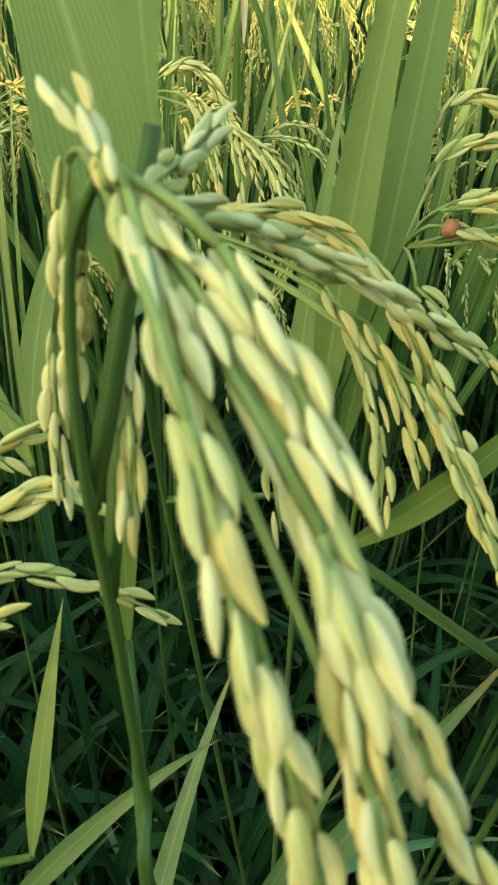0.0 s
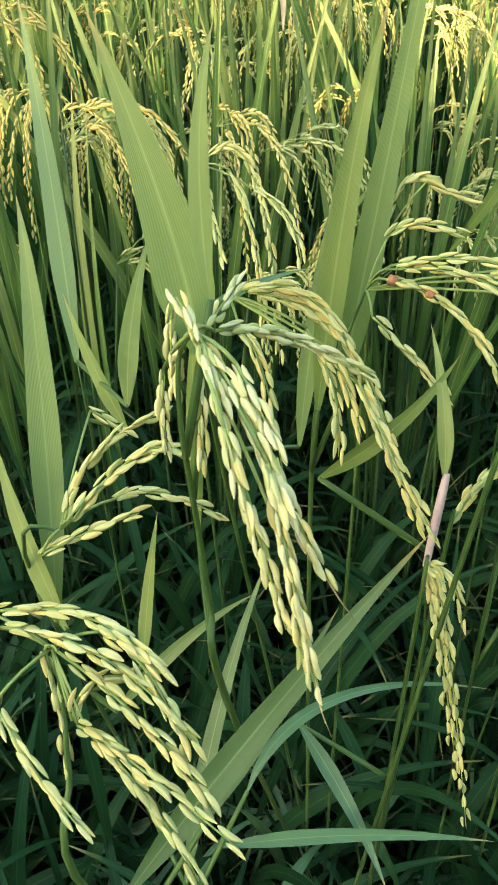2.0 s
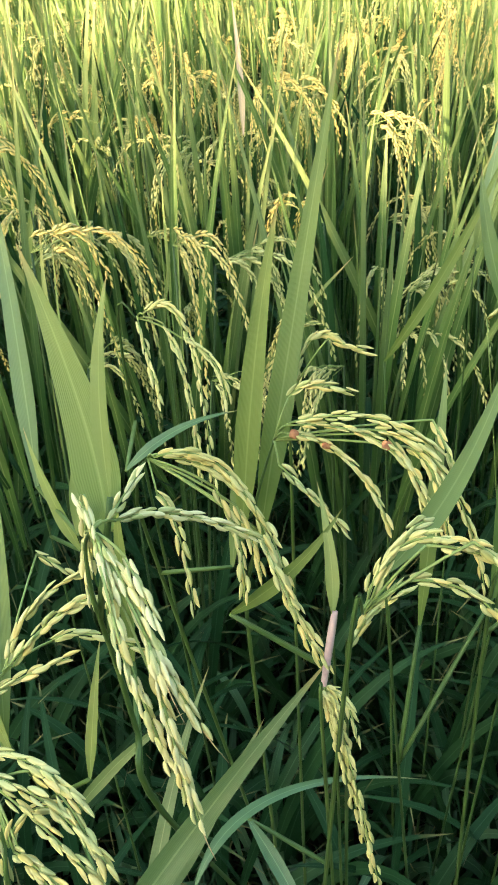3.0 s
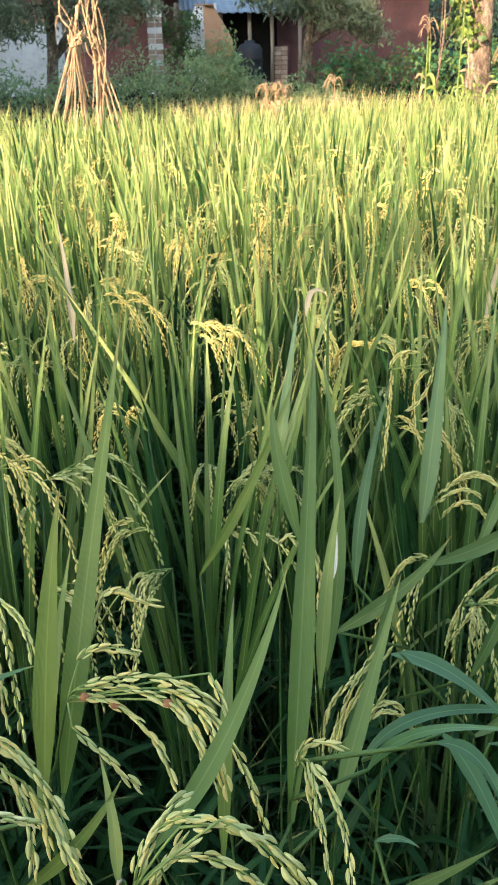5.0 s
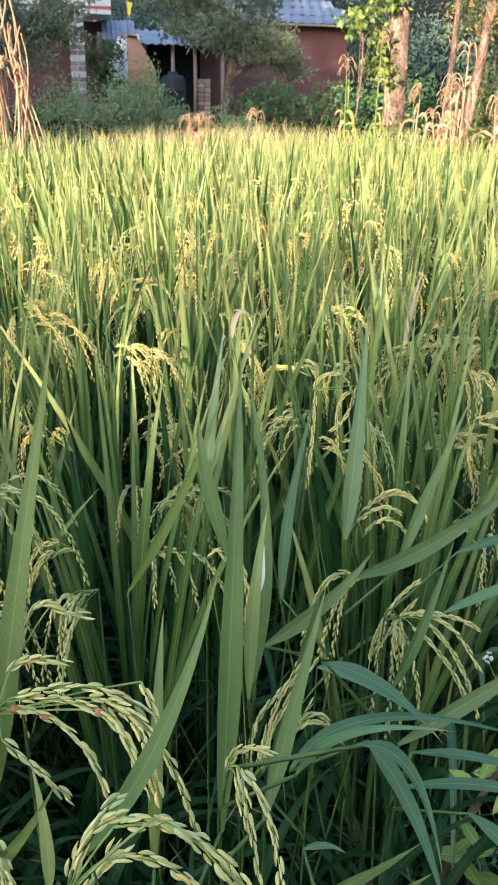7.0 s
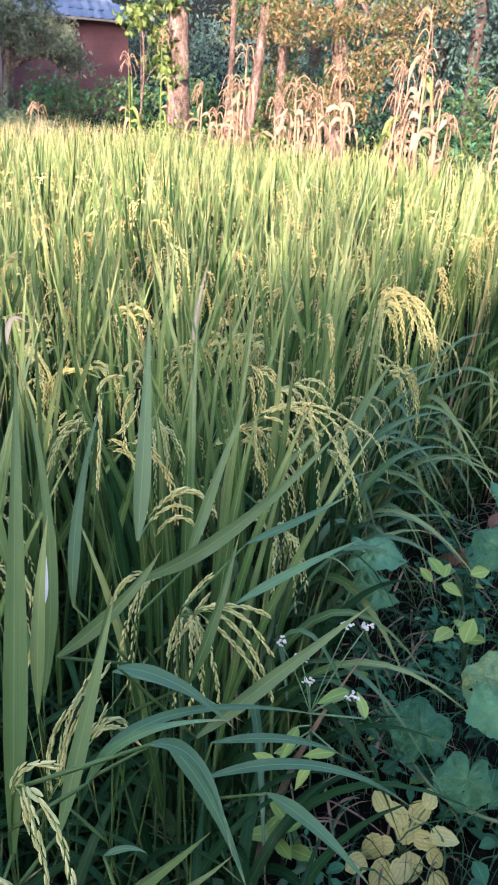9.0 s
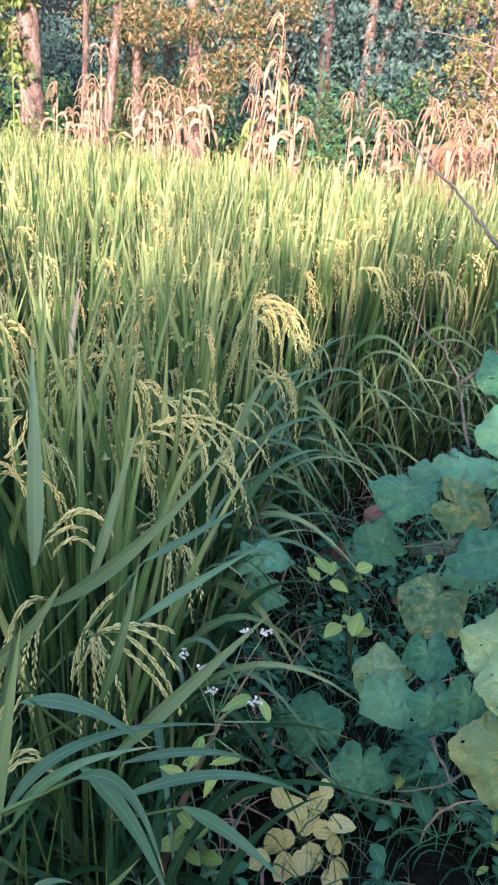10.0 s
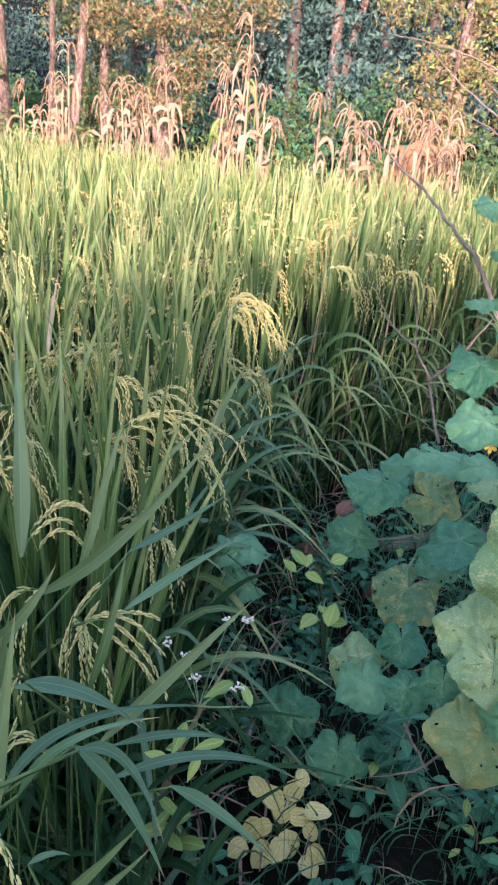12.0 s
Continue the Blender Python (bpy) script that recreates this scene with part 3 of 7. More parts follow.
def low_plant(seed):
    """A young clump: bluish leaves that arch over below the panicles."""
    rnd = random.Random(seed)
    plant = thing("rice_plant", (0, 0, -30), "low rice clump of bluish arching leaves", "rice plant", "low rice clumps")
    for i in range(9):
        a = rnd.uniform(0, 6.28)
        out = Vector((math.cos(a), math.sin(a), 0))
        z0, reach, up = rnd.uniform(0.1, 0.5), rnd.uniform(0.1, 0.32), rnd.uniform(0.22, 0.42)
        p0 = out * 0.03 + Vector((0, 0, z0))
        geo = Geo()
        blade(geo, p0, p0 + out * reach * 0.3 + Vector((0, 0, up)), p0 + out * reach + Vector((0, 0, up * rnd.uniform(0.1, 1.0))), rnd.uniform(0.013, 0.023), (out.y * 0.5, -out.x * 0.5, 1), 9, 3, 0.25, rnd.uniform(-40, 40), wave=0.05)
        part("leaf", geo, RICE_LEAF_BLUE if i % 3 == 0 else RICE_LEAF_LOW_SHADED, plant)
        if i % 5 == 0:
            geo = Geo()
            geo.tube(bezier((0, 0, 0), (0, 0, z0 * 0.5), p0, 4), 0.003, 5)
            part("stem", geo, RICE_STALK, plant)
    return plant


def field_places(step, seed, low=-34, high=66):
    rnd, out = random.Random(seed), []
    y = 0.3
    while y < 12.5:
        x = -5.5
        while x < 5.2:
            px, py = x + rnd.uniform(-0.06, 0.06), y + rnd.uniform(-0.06, 0.06)
            turn = math.degrees(math.atan2(px, py))
            if in_field(px, py) and low < turn < high:
                out.append((px, py, rnd))
            x += step
        y += step
    return out


PLANTS = [crop_plant(40 + k, 12 + k % 3 * 2, (3, 2, 3, 1, 3)[k], "green rice clump with upright leaves and nodding panicles") for k in range(5)]
first = set()
far_blocks = []
NEAR, SINGLE = 0.33, 2.1
LOW = [low_plant(30 + k) for k in range(3)]
low_first = set()
for x, y, rnd in field_places(0.19, 3):
    far = math.hypot(x, y)
    if far < NEAR:
        continue
    if (far < 0.75 or far < 0.95 and rnd.random() < 0.6) and x > -0.45:
        k = rnd.randrange(3)
        ob = copy_thing(LOW[k], Matrix()) if k in low_first else LOW[k]
        low_first.add(k)
        ob.location, ob.rotation_euler = (x, y, 0), (0, 0, rnd.uniform(0, 6.28))
        ob.scale = (1, 1, rnd.uniform(0.55, 0.85))
        continue
    if far < SINGLE:
        k = rnd.randrange(5)
        tall = rnd.uniform(0.94, 1.06) * (0.93 if far < 0.8 else 0.97 if far < 1.0 else 1)
        m = pose(x, y, 0, 0, 0, rnd.uniform(0, 360)) @ Matrix.Diagonal((1, 1, tall, 1))
        if k in first:
            ob = copy_thing(PLANTS[k], m)
        else:
            first.add(k)
            ob = PLANTS[k]
        ob.location, ob.rotation_euler = (x, y, 0), (0, 0, rnd.uniform(0, 6.28))
        ob.scale = (1, 1, tall)
    else:
        far_blocks.append((x, y, far, rnd.uniform(0, 6.28), rnd.uniform(0.9, 1.04) * (1 - 0.13 * smooth_step(4.5, 8.5, far)), rnd.randrange(6)))


# the rest of the field, beside the walk
for x, y, rnd in field_places(0.28, 12, -78, -34):
    if math.hypot(x, y) > 0.9:
        far_blocks.append((x, y, 3.4, rnd.uniform(0, 6.28), rnd.uniform(0.9, 1.04) * (1 - 0.13 * smooth_step(4.5, 8.5, math.hypot(x, y))), rnd.randrange(6)))


for x, y, rnd in [(-0.62 + 0.115 * (k % 10) + 0.05 * (k // 10 % 2), 0.28 + 0.1 * (k // 10), random.Random(k)) for k in range(80)]:
    px, py = x + rnd.uniform(-0.04, 0.04), y + rnd.uniform(-0.04, 0.04)
    if in_field(px, py):
        ob = copy_thing(LOW[rnd.randrange(3)], Matrix())
        ob.location, ob.rotation_euler, ob.scale = (px, py, 0), (0, 0, rnd.uniform(0, 6.28)), (1, 1, rnd.uniform(0.5, 0.8))


def crop_block(seed, close):
    """One clump of the joined crop as arrays."""
    rnd, geo = random.Random(seed), Geo()
    blades, stems, heads = hill_rows(rnd, 12 if close else 10, 3, 1.0, 7 if close else 1, (0.15, 0.4))
    for p0, p1, p2, w, out, upright in blades:
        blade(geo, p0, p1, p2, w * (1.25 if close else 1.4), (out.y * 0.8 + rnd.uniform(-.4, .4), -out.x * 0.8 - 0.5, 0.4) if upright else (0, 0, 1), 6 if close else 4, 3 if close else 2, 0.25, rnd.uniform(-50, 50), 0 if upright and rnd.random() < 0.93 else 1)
    if close:
        for p0, p1, p2 in stems:
            blade(geo, p0, p1, p2, 0.008, (0.5, -1, 0.2), 3, 2, mat=1)
    for neck, rows in heads:
        mat = rnd.choice((2, 4, 3, 4))
        for a, b, c in rows[:5 if close else 4]:
            grains = strand_grains(a, b, c, rnd, 0.0105 if close else 0.014, 0.0075 if close else 0.016)
            for p, way, spin, size in grains:
                if close:
                    loose_grain(geo, p, way, size, rnd, mat)
                else:
                    side = way.orthogonal().normalized() * size * 0.2
                    geo.sheet([[p - side * 0.3, p + side * 0.3], [p + way * size * 0.5 - side, p + way * size * 0.5 + side], [p + way * size - side * 0.2, p + way * size + side * 0.2]], mat=mat)
    return np.array(geo.v, "f"), np.array(geo.f, "i"), np.array(geo.uv, "f"), np.array(geo.m, "i")


def joined_crop(name, places, seed, close, label):
    kinds = [crop_block(seed + k, close) for k in range(6)]
    v, f, uv, m, count = [], [], [], [], 0
    for x, y, far, turn, tall, k in places:
        a, b, c, d = kinds[k]
        s, o = math.sin(turn), math.cos(turn)
        moved = np.stack([a[:, 0] * o - a[:, 1] * s + x, a[:, 0] * s + a[:, 1] * o + y, a[:, 2] * tall], 1)
        v.append(moved), f.append(b + count), uv.append(c), m.append(d)
        count += len(a)
    me = quad_mesh(name, np.concatenate(v), np.concatenate(f), np.concatenate(uv), np.concatenate(m), [RICE_LEAF, RICE_LEAF_LOW_SHADED, GRAIN, GRAIN_GREEN, GRAIN_GOLD])
    return tagged(new(name, me), label, "rice crop", kind="stuff")


joined_crop("rice_crop", [b for b in far_blocks if b[2] < 3.3], 70, True, "dense green rice with ripening panicles in the middle of the field")
joined_crop("rice_crop", [b for b in far_blocks if b[2] >= 3.3], 90, False, "sunlit yellow-green rice towards the far edge of the field")


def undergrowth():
    """Short blades between the clumps, low over the soil, darkened to stand in for deep shade."""
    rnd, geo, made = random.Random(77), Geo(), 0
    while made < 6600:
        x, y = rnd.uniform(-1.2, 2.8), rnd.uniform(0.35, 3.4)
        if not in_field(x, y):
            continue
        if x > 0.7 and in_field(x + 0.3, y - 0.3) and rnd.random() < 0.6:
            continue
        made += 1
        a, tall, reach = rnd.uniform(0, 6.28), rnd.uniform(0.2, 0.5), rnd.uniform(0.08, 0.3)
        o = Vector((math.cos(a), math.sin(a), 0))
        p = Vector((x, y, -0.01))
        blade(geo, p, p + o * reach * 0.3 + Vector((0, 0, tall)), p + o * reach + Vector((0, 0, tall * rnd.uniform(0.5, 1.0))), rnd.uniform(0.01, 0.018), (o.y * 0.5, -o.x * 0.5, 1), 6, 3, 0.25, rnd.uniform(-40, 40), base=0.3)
    tagged(new("undergrowth", geo.mesh("undergrowth", [RICE_LEAF_LOW_SHADED])), "dense lower rice leaves between the clumps, deep shade put into their colour", "rice leaves", kind="stuff")


undergrowth()


def edge_plant(seed, olive=False):
    """A clump on the bank of the field, its long leaves falling outwards (+x)."""
    rnd = random.Random(seed)
    plant = thing("rice_plant", (0, 0, -30), "rice clump at the field bank with leaves falling outwards", "rice plant", "rice clumps along the bank")
    for i in range(12):
        a = rnd.gauss(0, 0.75)
        out = Vector((math.cos(a), math.sin(a), 0))
        z0, reach, up = rnd.uniform(0.12, 0.55), rnd.uniform(0.14, 0.4), rnd.uniform(0.25, 0.45)
        p0 = out * 0.03 + Vector((0, 0, z0))
        geo = Geo()
        blade(geo, p0, p0 + out * reach * 0.35 + Vector((0, 0, up)), p0 + out * reach + Vector((0, 0, up * rnd.uniform(-0.5, 0.8))), rnd.uniform(0.012, 0.023), (out.y * 0.3, -out.x * 0.3, 1), 10, 3, 0.25, rnd.uniform(-30, 30), wave=0.05)
        part("leaf", geo, (RICE_LEAF, RICE_LEAF, RICE_LEAF_BLUE, RICE_LEAF)[i % 4] if olive else (RICE_LEAF, RICE_LEAF_BLUE, RICE_LEAF_LOW_SHADED, RICE_LEAF_BLUE)[i % 4], plant)
        if i % 4 == 0:
            geo = Geo()
            geo.tube(bezier((0, 0, 0), (0, 0, z0 * 0.5), p0, 4), 0.003, 5)
            part("stem", geo, RICE_STALK, plant)
    for i in range(14 if olive else 6):
        a, tall = rnd.uniform(0, 6.28), rnd.uniform(0.6, 1.02)
        out = Vector((math.cos(a), math.sin(a), 0))
        p0 = out * 0.04 + Vector((0, 0, 0.02))
        geo = Geo()
        blade(geo, p0, p0 + out * 0.03 + Vector((0, 0, tall * 0.5)), p0 + out * rnd.uniform(0.05, 0.2) + Vector((0, 0, tall)), rnd.uniform(0.01, 0.016), (out.y, -out.x - 0.3, 0.3), 9, 3, 0.25, rnd.uniform(-40, 40), base=0.3)
        part("leaf", geo, STRAW if i % 6 == 5 else RICE_LEAF, plant, "dry leaf" if i % 6 == 5 else "")
    blades, stems, heads = hill_rows(rnd, 1, (2, 1, 0)[seed % 80 % 3], 0.95, 0)
    for neck, rows in heads:
        geo, mat = Geo(), rnd.choice((1, 2, 3))
        geo.tube(bezier((0, 0, 0), (neck.x * 0.3, neck.y * 0.3, neck.z * 0.6), neck, 6), 0.002, 5)
        for a, b, c in rows:
            geo.tube(bezier(neck, b.lerp(neck, 0.4), a, 2) + bezier(a, b, c, 6)[1:], 0.0006, 3, cap=False)
            for p, way, spin, size in strand_grains(a, b, c, rnd, 0.0088, 0.004):
                loose_grain(geo, p, way, size, rnd, mat)
        part("panicle", geo, [PEDICEL, GRAIN, GRAIN_GREEN, GRAIN_GOLD], plant)
    return plant


EDGE = {False: [edge_plant(80 + k) for k in range(3)], True: [edge_plant(83 + k, True) for k in range(3)]}
bank_rnd, bank_count = random.Random(6), {False: 0, True: 0}
for (ax, ay), (bx, by) in zip(FIELD[3:12], FIELD[4:13]):
    span = math.hypot(bx - ax, by - ay)
    for k in range(max(1, round(span / 0.16))):
        s = (k + bank_rnd.uniform(0.2, 0.8)) / max(1, round(span / 0.16))
        x, y = ax + (bx - ax) * s - 0.04, ay + (by - ay) * s + 0.04
        outward = math.atan2(-(bx - ax), by - ay)
        olive = ax > 1.5
        n = bank_count[olive]
        ob = EDGE[olive][n] if n < 3 else copy_thing(EDGE[olive][n % 3], Matrix())
        bank_count[olive] += 1
        ob.location, ob.rotation_euler = (x, y, 0), (0, 0, outward + bank_rnd.uniform(-0.4, 0.4))
        ob.scale = (1, 1, bank_rnd.uniform(0.8, 1.1))


# ---- maize, trees and houses beyond the field ----
far_rnd = random.Random(17)


def maize(x, y, top, green=0.0):
    """A dried maize stalk: jointed stem, drooping leaves, and a tassel of arching spikes."""
    rnd = far_rnd
    ground_at = ground_z(x, y)
    tall = top - ground_at
    plant = thing("maize_plant", (x, y, ground_at), "dry straw-coloured maize stalk with drooping leaves" if green < 0.4 else "half-green maize stalk with drying leaves", "maize", "maize along the far edge")
    geo = Geo()
    lean = Vector((rnd.uniform(-0.12, 0.12), rnd.uniform(-0.12, 0.12), 0))
    line = [lean * s * s + Vector((0, 0, tall * 0.86 * s)) for s in (k / 9 for k in range(10))]
    geo.tube(line, [0.016 * (1 - 0.06 * k) * (1.12 if k % 2 else 0.95) for k in range(10)], 7)
    part("stem", geo, STRAW if green < 0.4 else CROWN_BRIGHT, plant)
    for k in range(rnd.randint(9, 12)):
        s = rnd.uniform(0.4, 0.95)
        p = lean * s * s + Vector((0, 0, tall * 0.86 * s))
        a = k * 3.14 + rnd.uniform(-0.9, 0.9)
        o = Vector((math.cos(a), math.sin(a), 0))
        reach, drop = rnd.uniform(0.05, 0.22), rnd.uniform(0.2, 0.6)
        geo = Geo()
        mid = p + o * reach * rnd.uniform(0.7, 1.5) + Vector((0, 0, rnd.uniform(0.05, 0.3)))
        blade(geo, p, mid, p + o * reach + Vector((0, 0, -drop)), rnd.uniform(0.025, 0.055), (o.y + 0.2, -o.x, 0.6), 10, 3, 0.45, rnd.uniform(-260, 260), wave=0.5)
        part("leaf", geo, CROWN_BRIGHT if rnd.random() < green else STRAW, plant)
    geo = Geo()
    head = line[-1]
    geo.tube([head, head + Vector((0, 0, tall * 0.14))], [0.007, 0.003], 5)
    for k in range(9):
        a = rnd.uniform(0, 6.28)
        o = Vector((math.cos(a), math.sin(a), 0))
        p = head + Vector((0, 0, tall * rnd.uniform(0.02, 0.1)))
        geo.tube(bezier(p, p + o * 0.07 + Vector((0, 0, 0.16)), p + o * rnd.uniform(0.1, 0.17) + Vector((0, 0, rnd.uniform(-0.15, 0.03))), 7), 0.0055, 4)
    part("tassel", geo, STRAW, plant, "tassel of arching dry spikes")


def stalk_heap(x, y):
    """Cut maize stalks leant together in two bunches, each drawn in at its tie."""
    heap = thing("stalk_heap", (x, y, 0), "two leaning bunches of cut dry maize stalks tied together", "maize bundle")
    rnd = random.Random(23)
    for k in range(30):
        second = k % 2
        tie = Vector((0.1 if second else -0.12, 0, 1.46 if second else 1.6)) + Vector((rnd.gauss(0, 0.028), rnd.gauss(0, 0.03), rnd.uniform(-0.06, 0.06)))
        foot = Vector((rnd.uniform(-0.2, 0.7) if second else rnd.uniform(-0.85, 0.45), rnd.uniform(-0.35, 0.3), 0.0))
        if second:
            top = Vector((rnd.uniform(-0.02, 0.14), rnd.uniform(-0.1, 0.1), rnd.uniform(1.6, 2.0)))
            if k in (1, 9, 17):
                top = Vector((0.02 - 0.004 * k, 0.05, 2.45))
        else:
            top = Vector((rnd.uniform(-0.2, 0.0), rnd.uniform(-0.1, 0.1), rnd.uniform(1.62, 1.84)))
            if k in (4, 8):
                top = Vector((-0.25 + 0.004 * k, 0, 1.92 + 0.01 * k))
            if k in (12, 20):
                top = Vector((0.06, 0.04, 2.1 + 0.02 * k))
        bend = foot.lerp(tie, 0.62) + Vector((rnd.uniform(-0.06, 0.06), rnd.uniform(-0.05, 0.05), 0))
        line = chain([foot, bend, tie, tie.lerp(top, 0.55) + Vector((rnd.uniform(-0.05, 0.05), 0, 0)), top], 5)
        thick = rnd.uniform(0.007, 0.011)
        geo = Geo()
        geo.tube(line, [thick * (1.25 if q % 4 == 1 else 0.9) * (1 - 0.35 * q / len(line)) for q in range(len(line))], 6)
        part("stalk", geo, STRAW, heap)
        if k % 2 == 0 or k > 22:
            leaf = Geo()
            p = line[rnd.randint(9, len(line) - 3)]
            o = Vector((rnd.uniform(-1, 1), rnd.uniform(-0.6, 0.2), 0)).normalized()
            blade(leaf, p, p + o * 0.05 + Vector((0, 0, 0.06)), p + o * rnd.uniform(0.05, 0.12) + Vector((0, 0, -rnd.uniform(0.12, 0.4))), 0.022, (o.y, -o.x, 0.4), 8, 3, 0.5, rnd.uniform(-260, 260), wave=0.6)
            part("leaf", leaf, STRAW, heap)
    for dx, z in ((-0.12, 1.58), (0.1, 1.44)):
        band = Geo()
        band.tube([Vector((dx + 0.062 * math.cos(a), 0.066 * math.sin(a), z + 0.015 * math.cos(a))) for a in (6.2832 * m / 12 for m in range(13))], 0.006, 4)
        part("tie", band, STRAW, heap, "twisted straw tie")


def crown_mesh(parts, count, size, rnd, mats, slim=0.42):
    """Leaves scattered through and over a few uneven clumps: (centre, radii) each."""
    v, uv, m = np.zeros((count * 6, 3), "f"), np.tile(np.array([(0, 0), (1, 0), (0, 0.5), (1, 0.5), (0, 1), (1, 1)], "f"), (count, 1)), []
    gen = np.random.default_rng(rnd.randrange(10 ** 6))
    weights = np.array([r[0] * r[1] * r[2] for c, r in parts]) ** 0.67
    which = gen.choice(len(parts), count, p=weights / weights.sum())
    ways = gen.normal(size=(count, 3))
    ways /= np.linalg.norm(ways, axis=1)[:, None]
    depth = gen.uniform(0.35, 1, count) ** 0.5
    lump = 1 + 0.28 * np.sin(ways[:, 0] * 5 + which) * np.sin(ways[:, 1] * 4 + 2 * which) + 0.2 * np.sin(ways[:, 2] * 7)
    centre = np.array([c for c, r in parts])[which] + ways * np.array([r for c, r in parts])[which] * (depth * lump)[:, None]
    along = gen.normal(size=(count, 3)) + np.array([0, 0, -0.7])
    along /= np.linalg.norm(along, axis=1)[:, None]
    side = np.cross(along, gen.normal(size=(count, 3)))
    side /= np.linalg.norm(side, axis=1)[:, None]
    long = size * gen.uniform(0.6, 1.4, count)[:, None]
    wide = long * slim * 0.5
    bow = np.cross(along, side) * long * 0.12
    for k, (s, w, b) in enumerate(((0, 0.15, 0), (0.5, 1, 1), (1, 0.1, 0))):
        v[2 * k::6] = centre + along * long * s - side * wide * w + bow * b
        v[2 * k + 1::6] = centre + along * long * s + side * wide * w + bow * b
    base = np.arange(count)[:, None] * 6
    f = np.stack([base + (0, 1, 3, 2), base + (2, 3, 5, 4)], 1).reshape(-1, 4)
    m = np.repeat((gen.uniform(0, 1, count) * len(mats)).astype(int), 2)
    return quad_mesh("crown", v, f, uv, m, mats, False)


def tree(x, y, trunk, clumps, count, size, mats, label, limbs=True, lean=(0, 0), name="tree", slim=0.42, lumpy=True, bark=None):
    """A tapered trunk with limbs to each clump of the crown. trunk: height, radius."""
    z = ground_z(x, y)
    ob = thing(name, (x, y, z - 0.03), label, name.replace("_", " "))
    rnd, tall, r = far_rnd, trunk[0], trunk[1]
    geo = Geo()
    line = [Vector((lean[0] * s + 0.05 * math.sin(5 * s + x), lean[1] * s + 0.04 * math.sin(4 * s + y), tall * s)) for s in (k / 10 for k in range(11))]
    geo.tube(line, [r * (1.35 if k == 0 else 1.1 if k == 1 else 1 - 0.045 * k) for k in range(11)], 12)
    part("trunk", geo, bark or BARK, ob)
    if limbs:
        for c, rad in clumps:
            geo = Geo()
            start = line[rnd.randint(5, 9)]
            end = Vector(c)
            geo.tube(bezier(start, start.lerp(end, 0.5) + Vector((0, 0, 0.25)), end, 7), [r * 0.5 * (1 - 0.11 * k) for k in range(8)], 6)
            part("limb", geo, BARK, ob)
    lumps = []
    for c, rad in clumps if lumpy else ():
        lumps.append((c, tuple(q * 0.62 for q in rad)))
        for k in range(6):
            way = Vector((rnd.gauss(0, 1), rnd.gauss(0, 1), rnd.gauss(0, 1))).normalized()
            lumps.append((tuple(c[i] + way[i] * rad[i] * 0.66 for i in range(3)), tuple(q * rnd.uniform(0.3, 0.48) for q in rad)))
    part("crown", crown_mesh(lumps or clumps, count, size, rnd, mats, slim), None, ob)
    return ob


def bush(x, y, radii, count, size, mats, label):
    z = ground_z(x, y)
    ob = thing("bush", (x, y, z), label, "bush", "bushes beyond the field")
    clumps = [((far_rnd.uniform(-0.6, 0.6) * radii[0], far_rnd.uniform(-0.4, 0.4) * radii[1], radii[2] * far_rnd.uniform(0.4, 0.75)), tuple(r * far_rnd.uniform(0.4, 0.7) for r in radii)) for k in range(5)]
    for c, rad in clumps:
        geo = Geo()
        geo.tube(bezier((c[0] * 0.2, c[1] * 0.2, -0.02), (c[0] * 0.4, c[1] * 0.4, c[2] * 0.6), c, 4), 0.015, 5)
        part("stem", geo, BARK, ob)
    part("crown", crown_mesh(clumps, count, size, far_rnd, mats), None, ob)


# maize along the far edge: x, y, height of the top, how green
for x, y, top, green in ((3.65, 11.96, 1.95, 0.7), (4.14, 12.12, 2.3, 0.6), (4.5, 11.5, 1.6, 0.1), (4.72, 10.5, 2.05, 0), (4.6, 10.4, 1.7, 0), (4.7, 9.4, 1.5, 0), (4.66, 8.86, 1.68, 0), (4.84, 8.07, 1.8, 0), (4.97, 7.52, 1.85, 0.2), (5.17, 7.4, 2.34, 0.15), (5.12, 7.2, 1.95, 0.3), (5.2, 6.99, 1.66, 0), (5.25, 7.25, 1.5, 0), (5.37, 6.35, 1.63, 0), (5.42, 6.17, 1.56, 0)):
    maize(x, y, top, green)
for x, y, top, green in ((5.5, 5.56, 1.63, 0), (5.37, 5.68, 1.42, 0), (5.36, 5.38, 1.59, 0), (5.41, 5.19, 1.54, 0), (5.38, 4.93, 1.45, 0), (5.3, 4.57, 1.3, 0), (5.08, 5.37, 1.42, 0), (5.6, 4.8, 1.35, 0), (5.7, 5.2, 1.45, 0)):
    maize(x, y, top, green)
row_rnd = random.Random(8)
for k in range(16):
    s = row_rnd.uniform(0, 1)
    maize(4.55 + 1.0 * s + row_rnd.uniform(-0.1, 0.3), 11.2 - 6.4 * s + row_rnd.uniform(-0.3, 0.3), row_rnd.uniform(1.2, 1.6), 0)
stalk_heap(-0.63, 9.05)
stray = random.Random(4)
for k in range(5):
    x = stray.uniform(1.2, 2.4)
    maize(x, 10.6 + 0.45 * (x - 1.2) + stray.uniform(0, 0.5), stray.uniform(1.1, 1.3), 0)



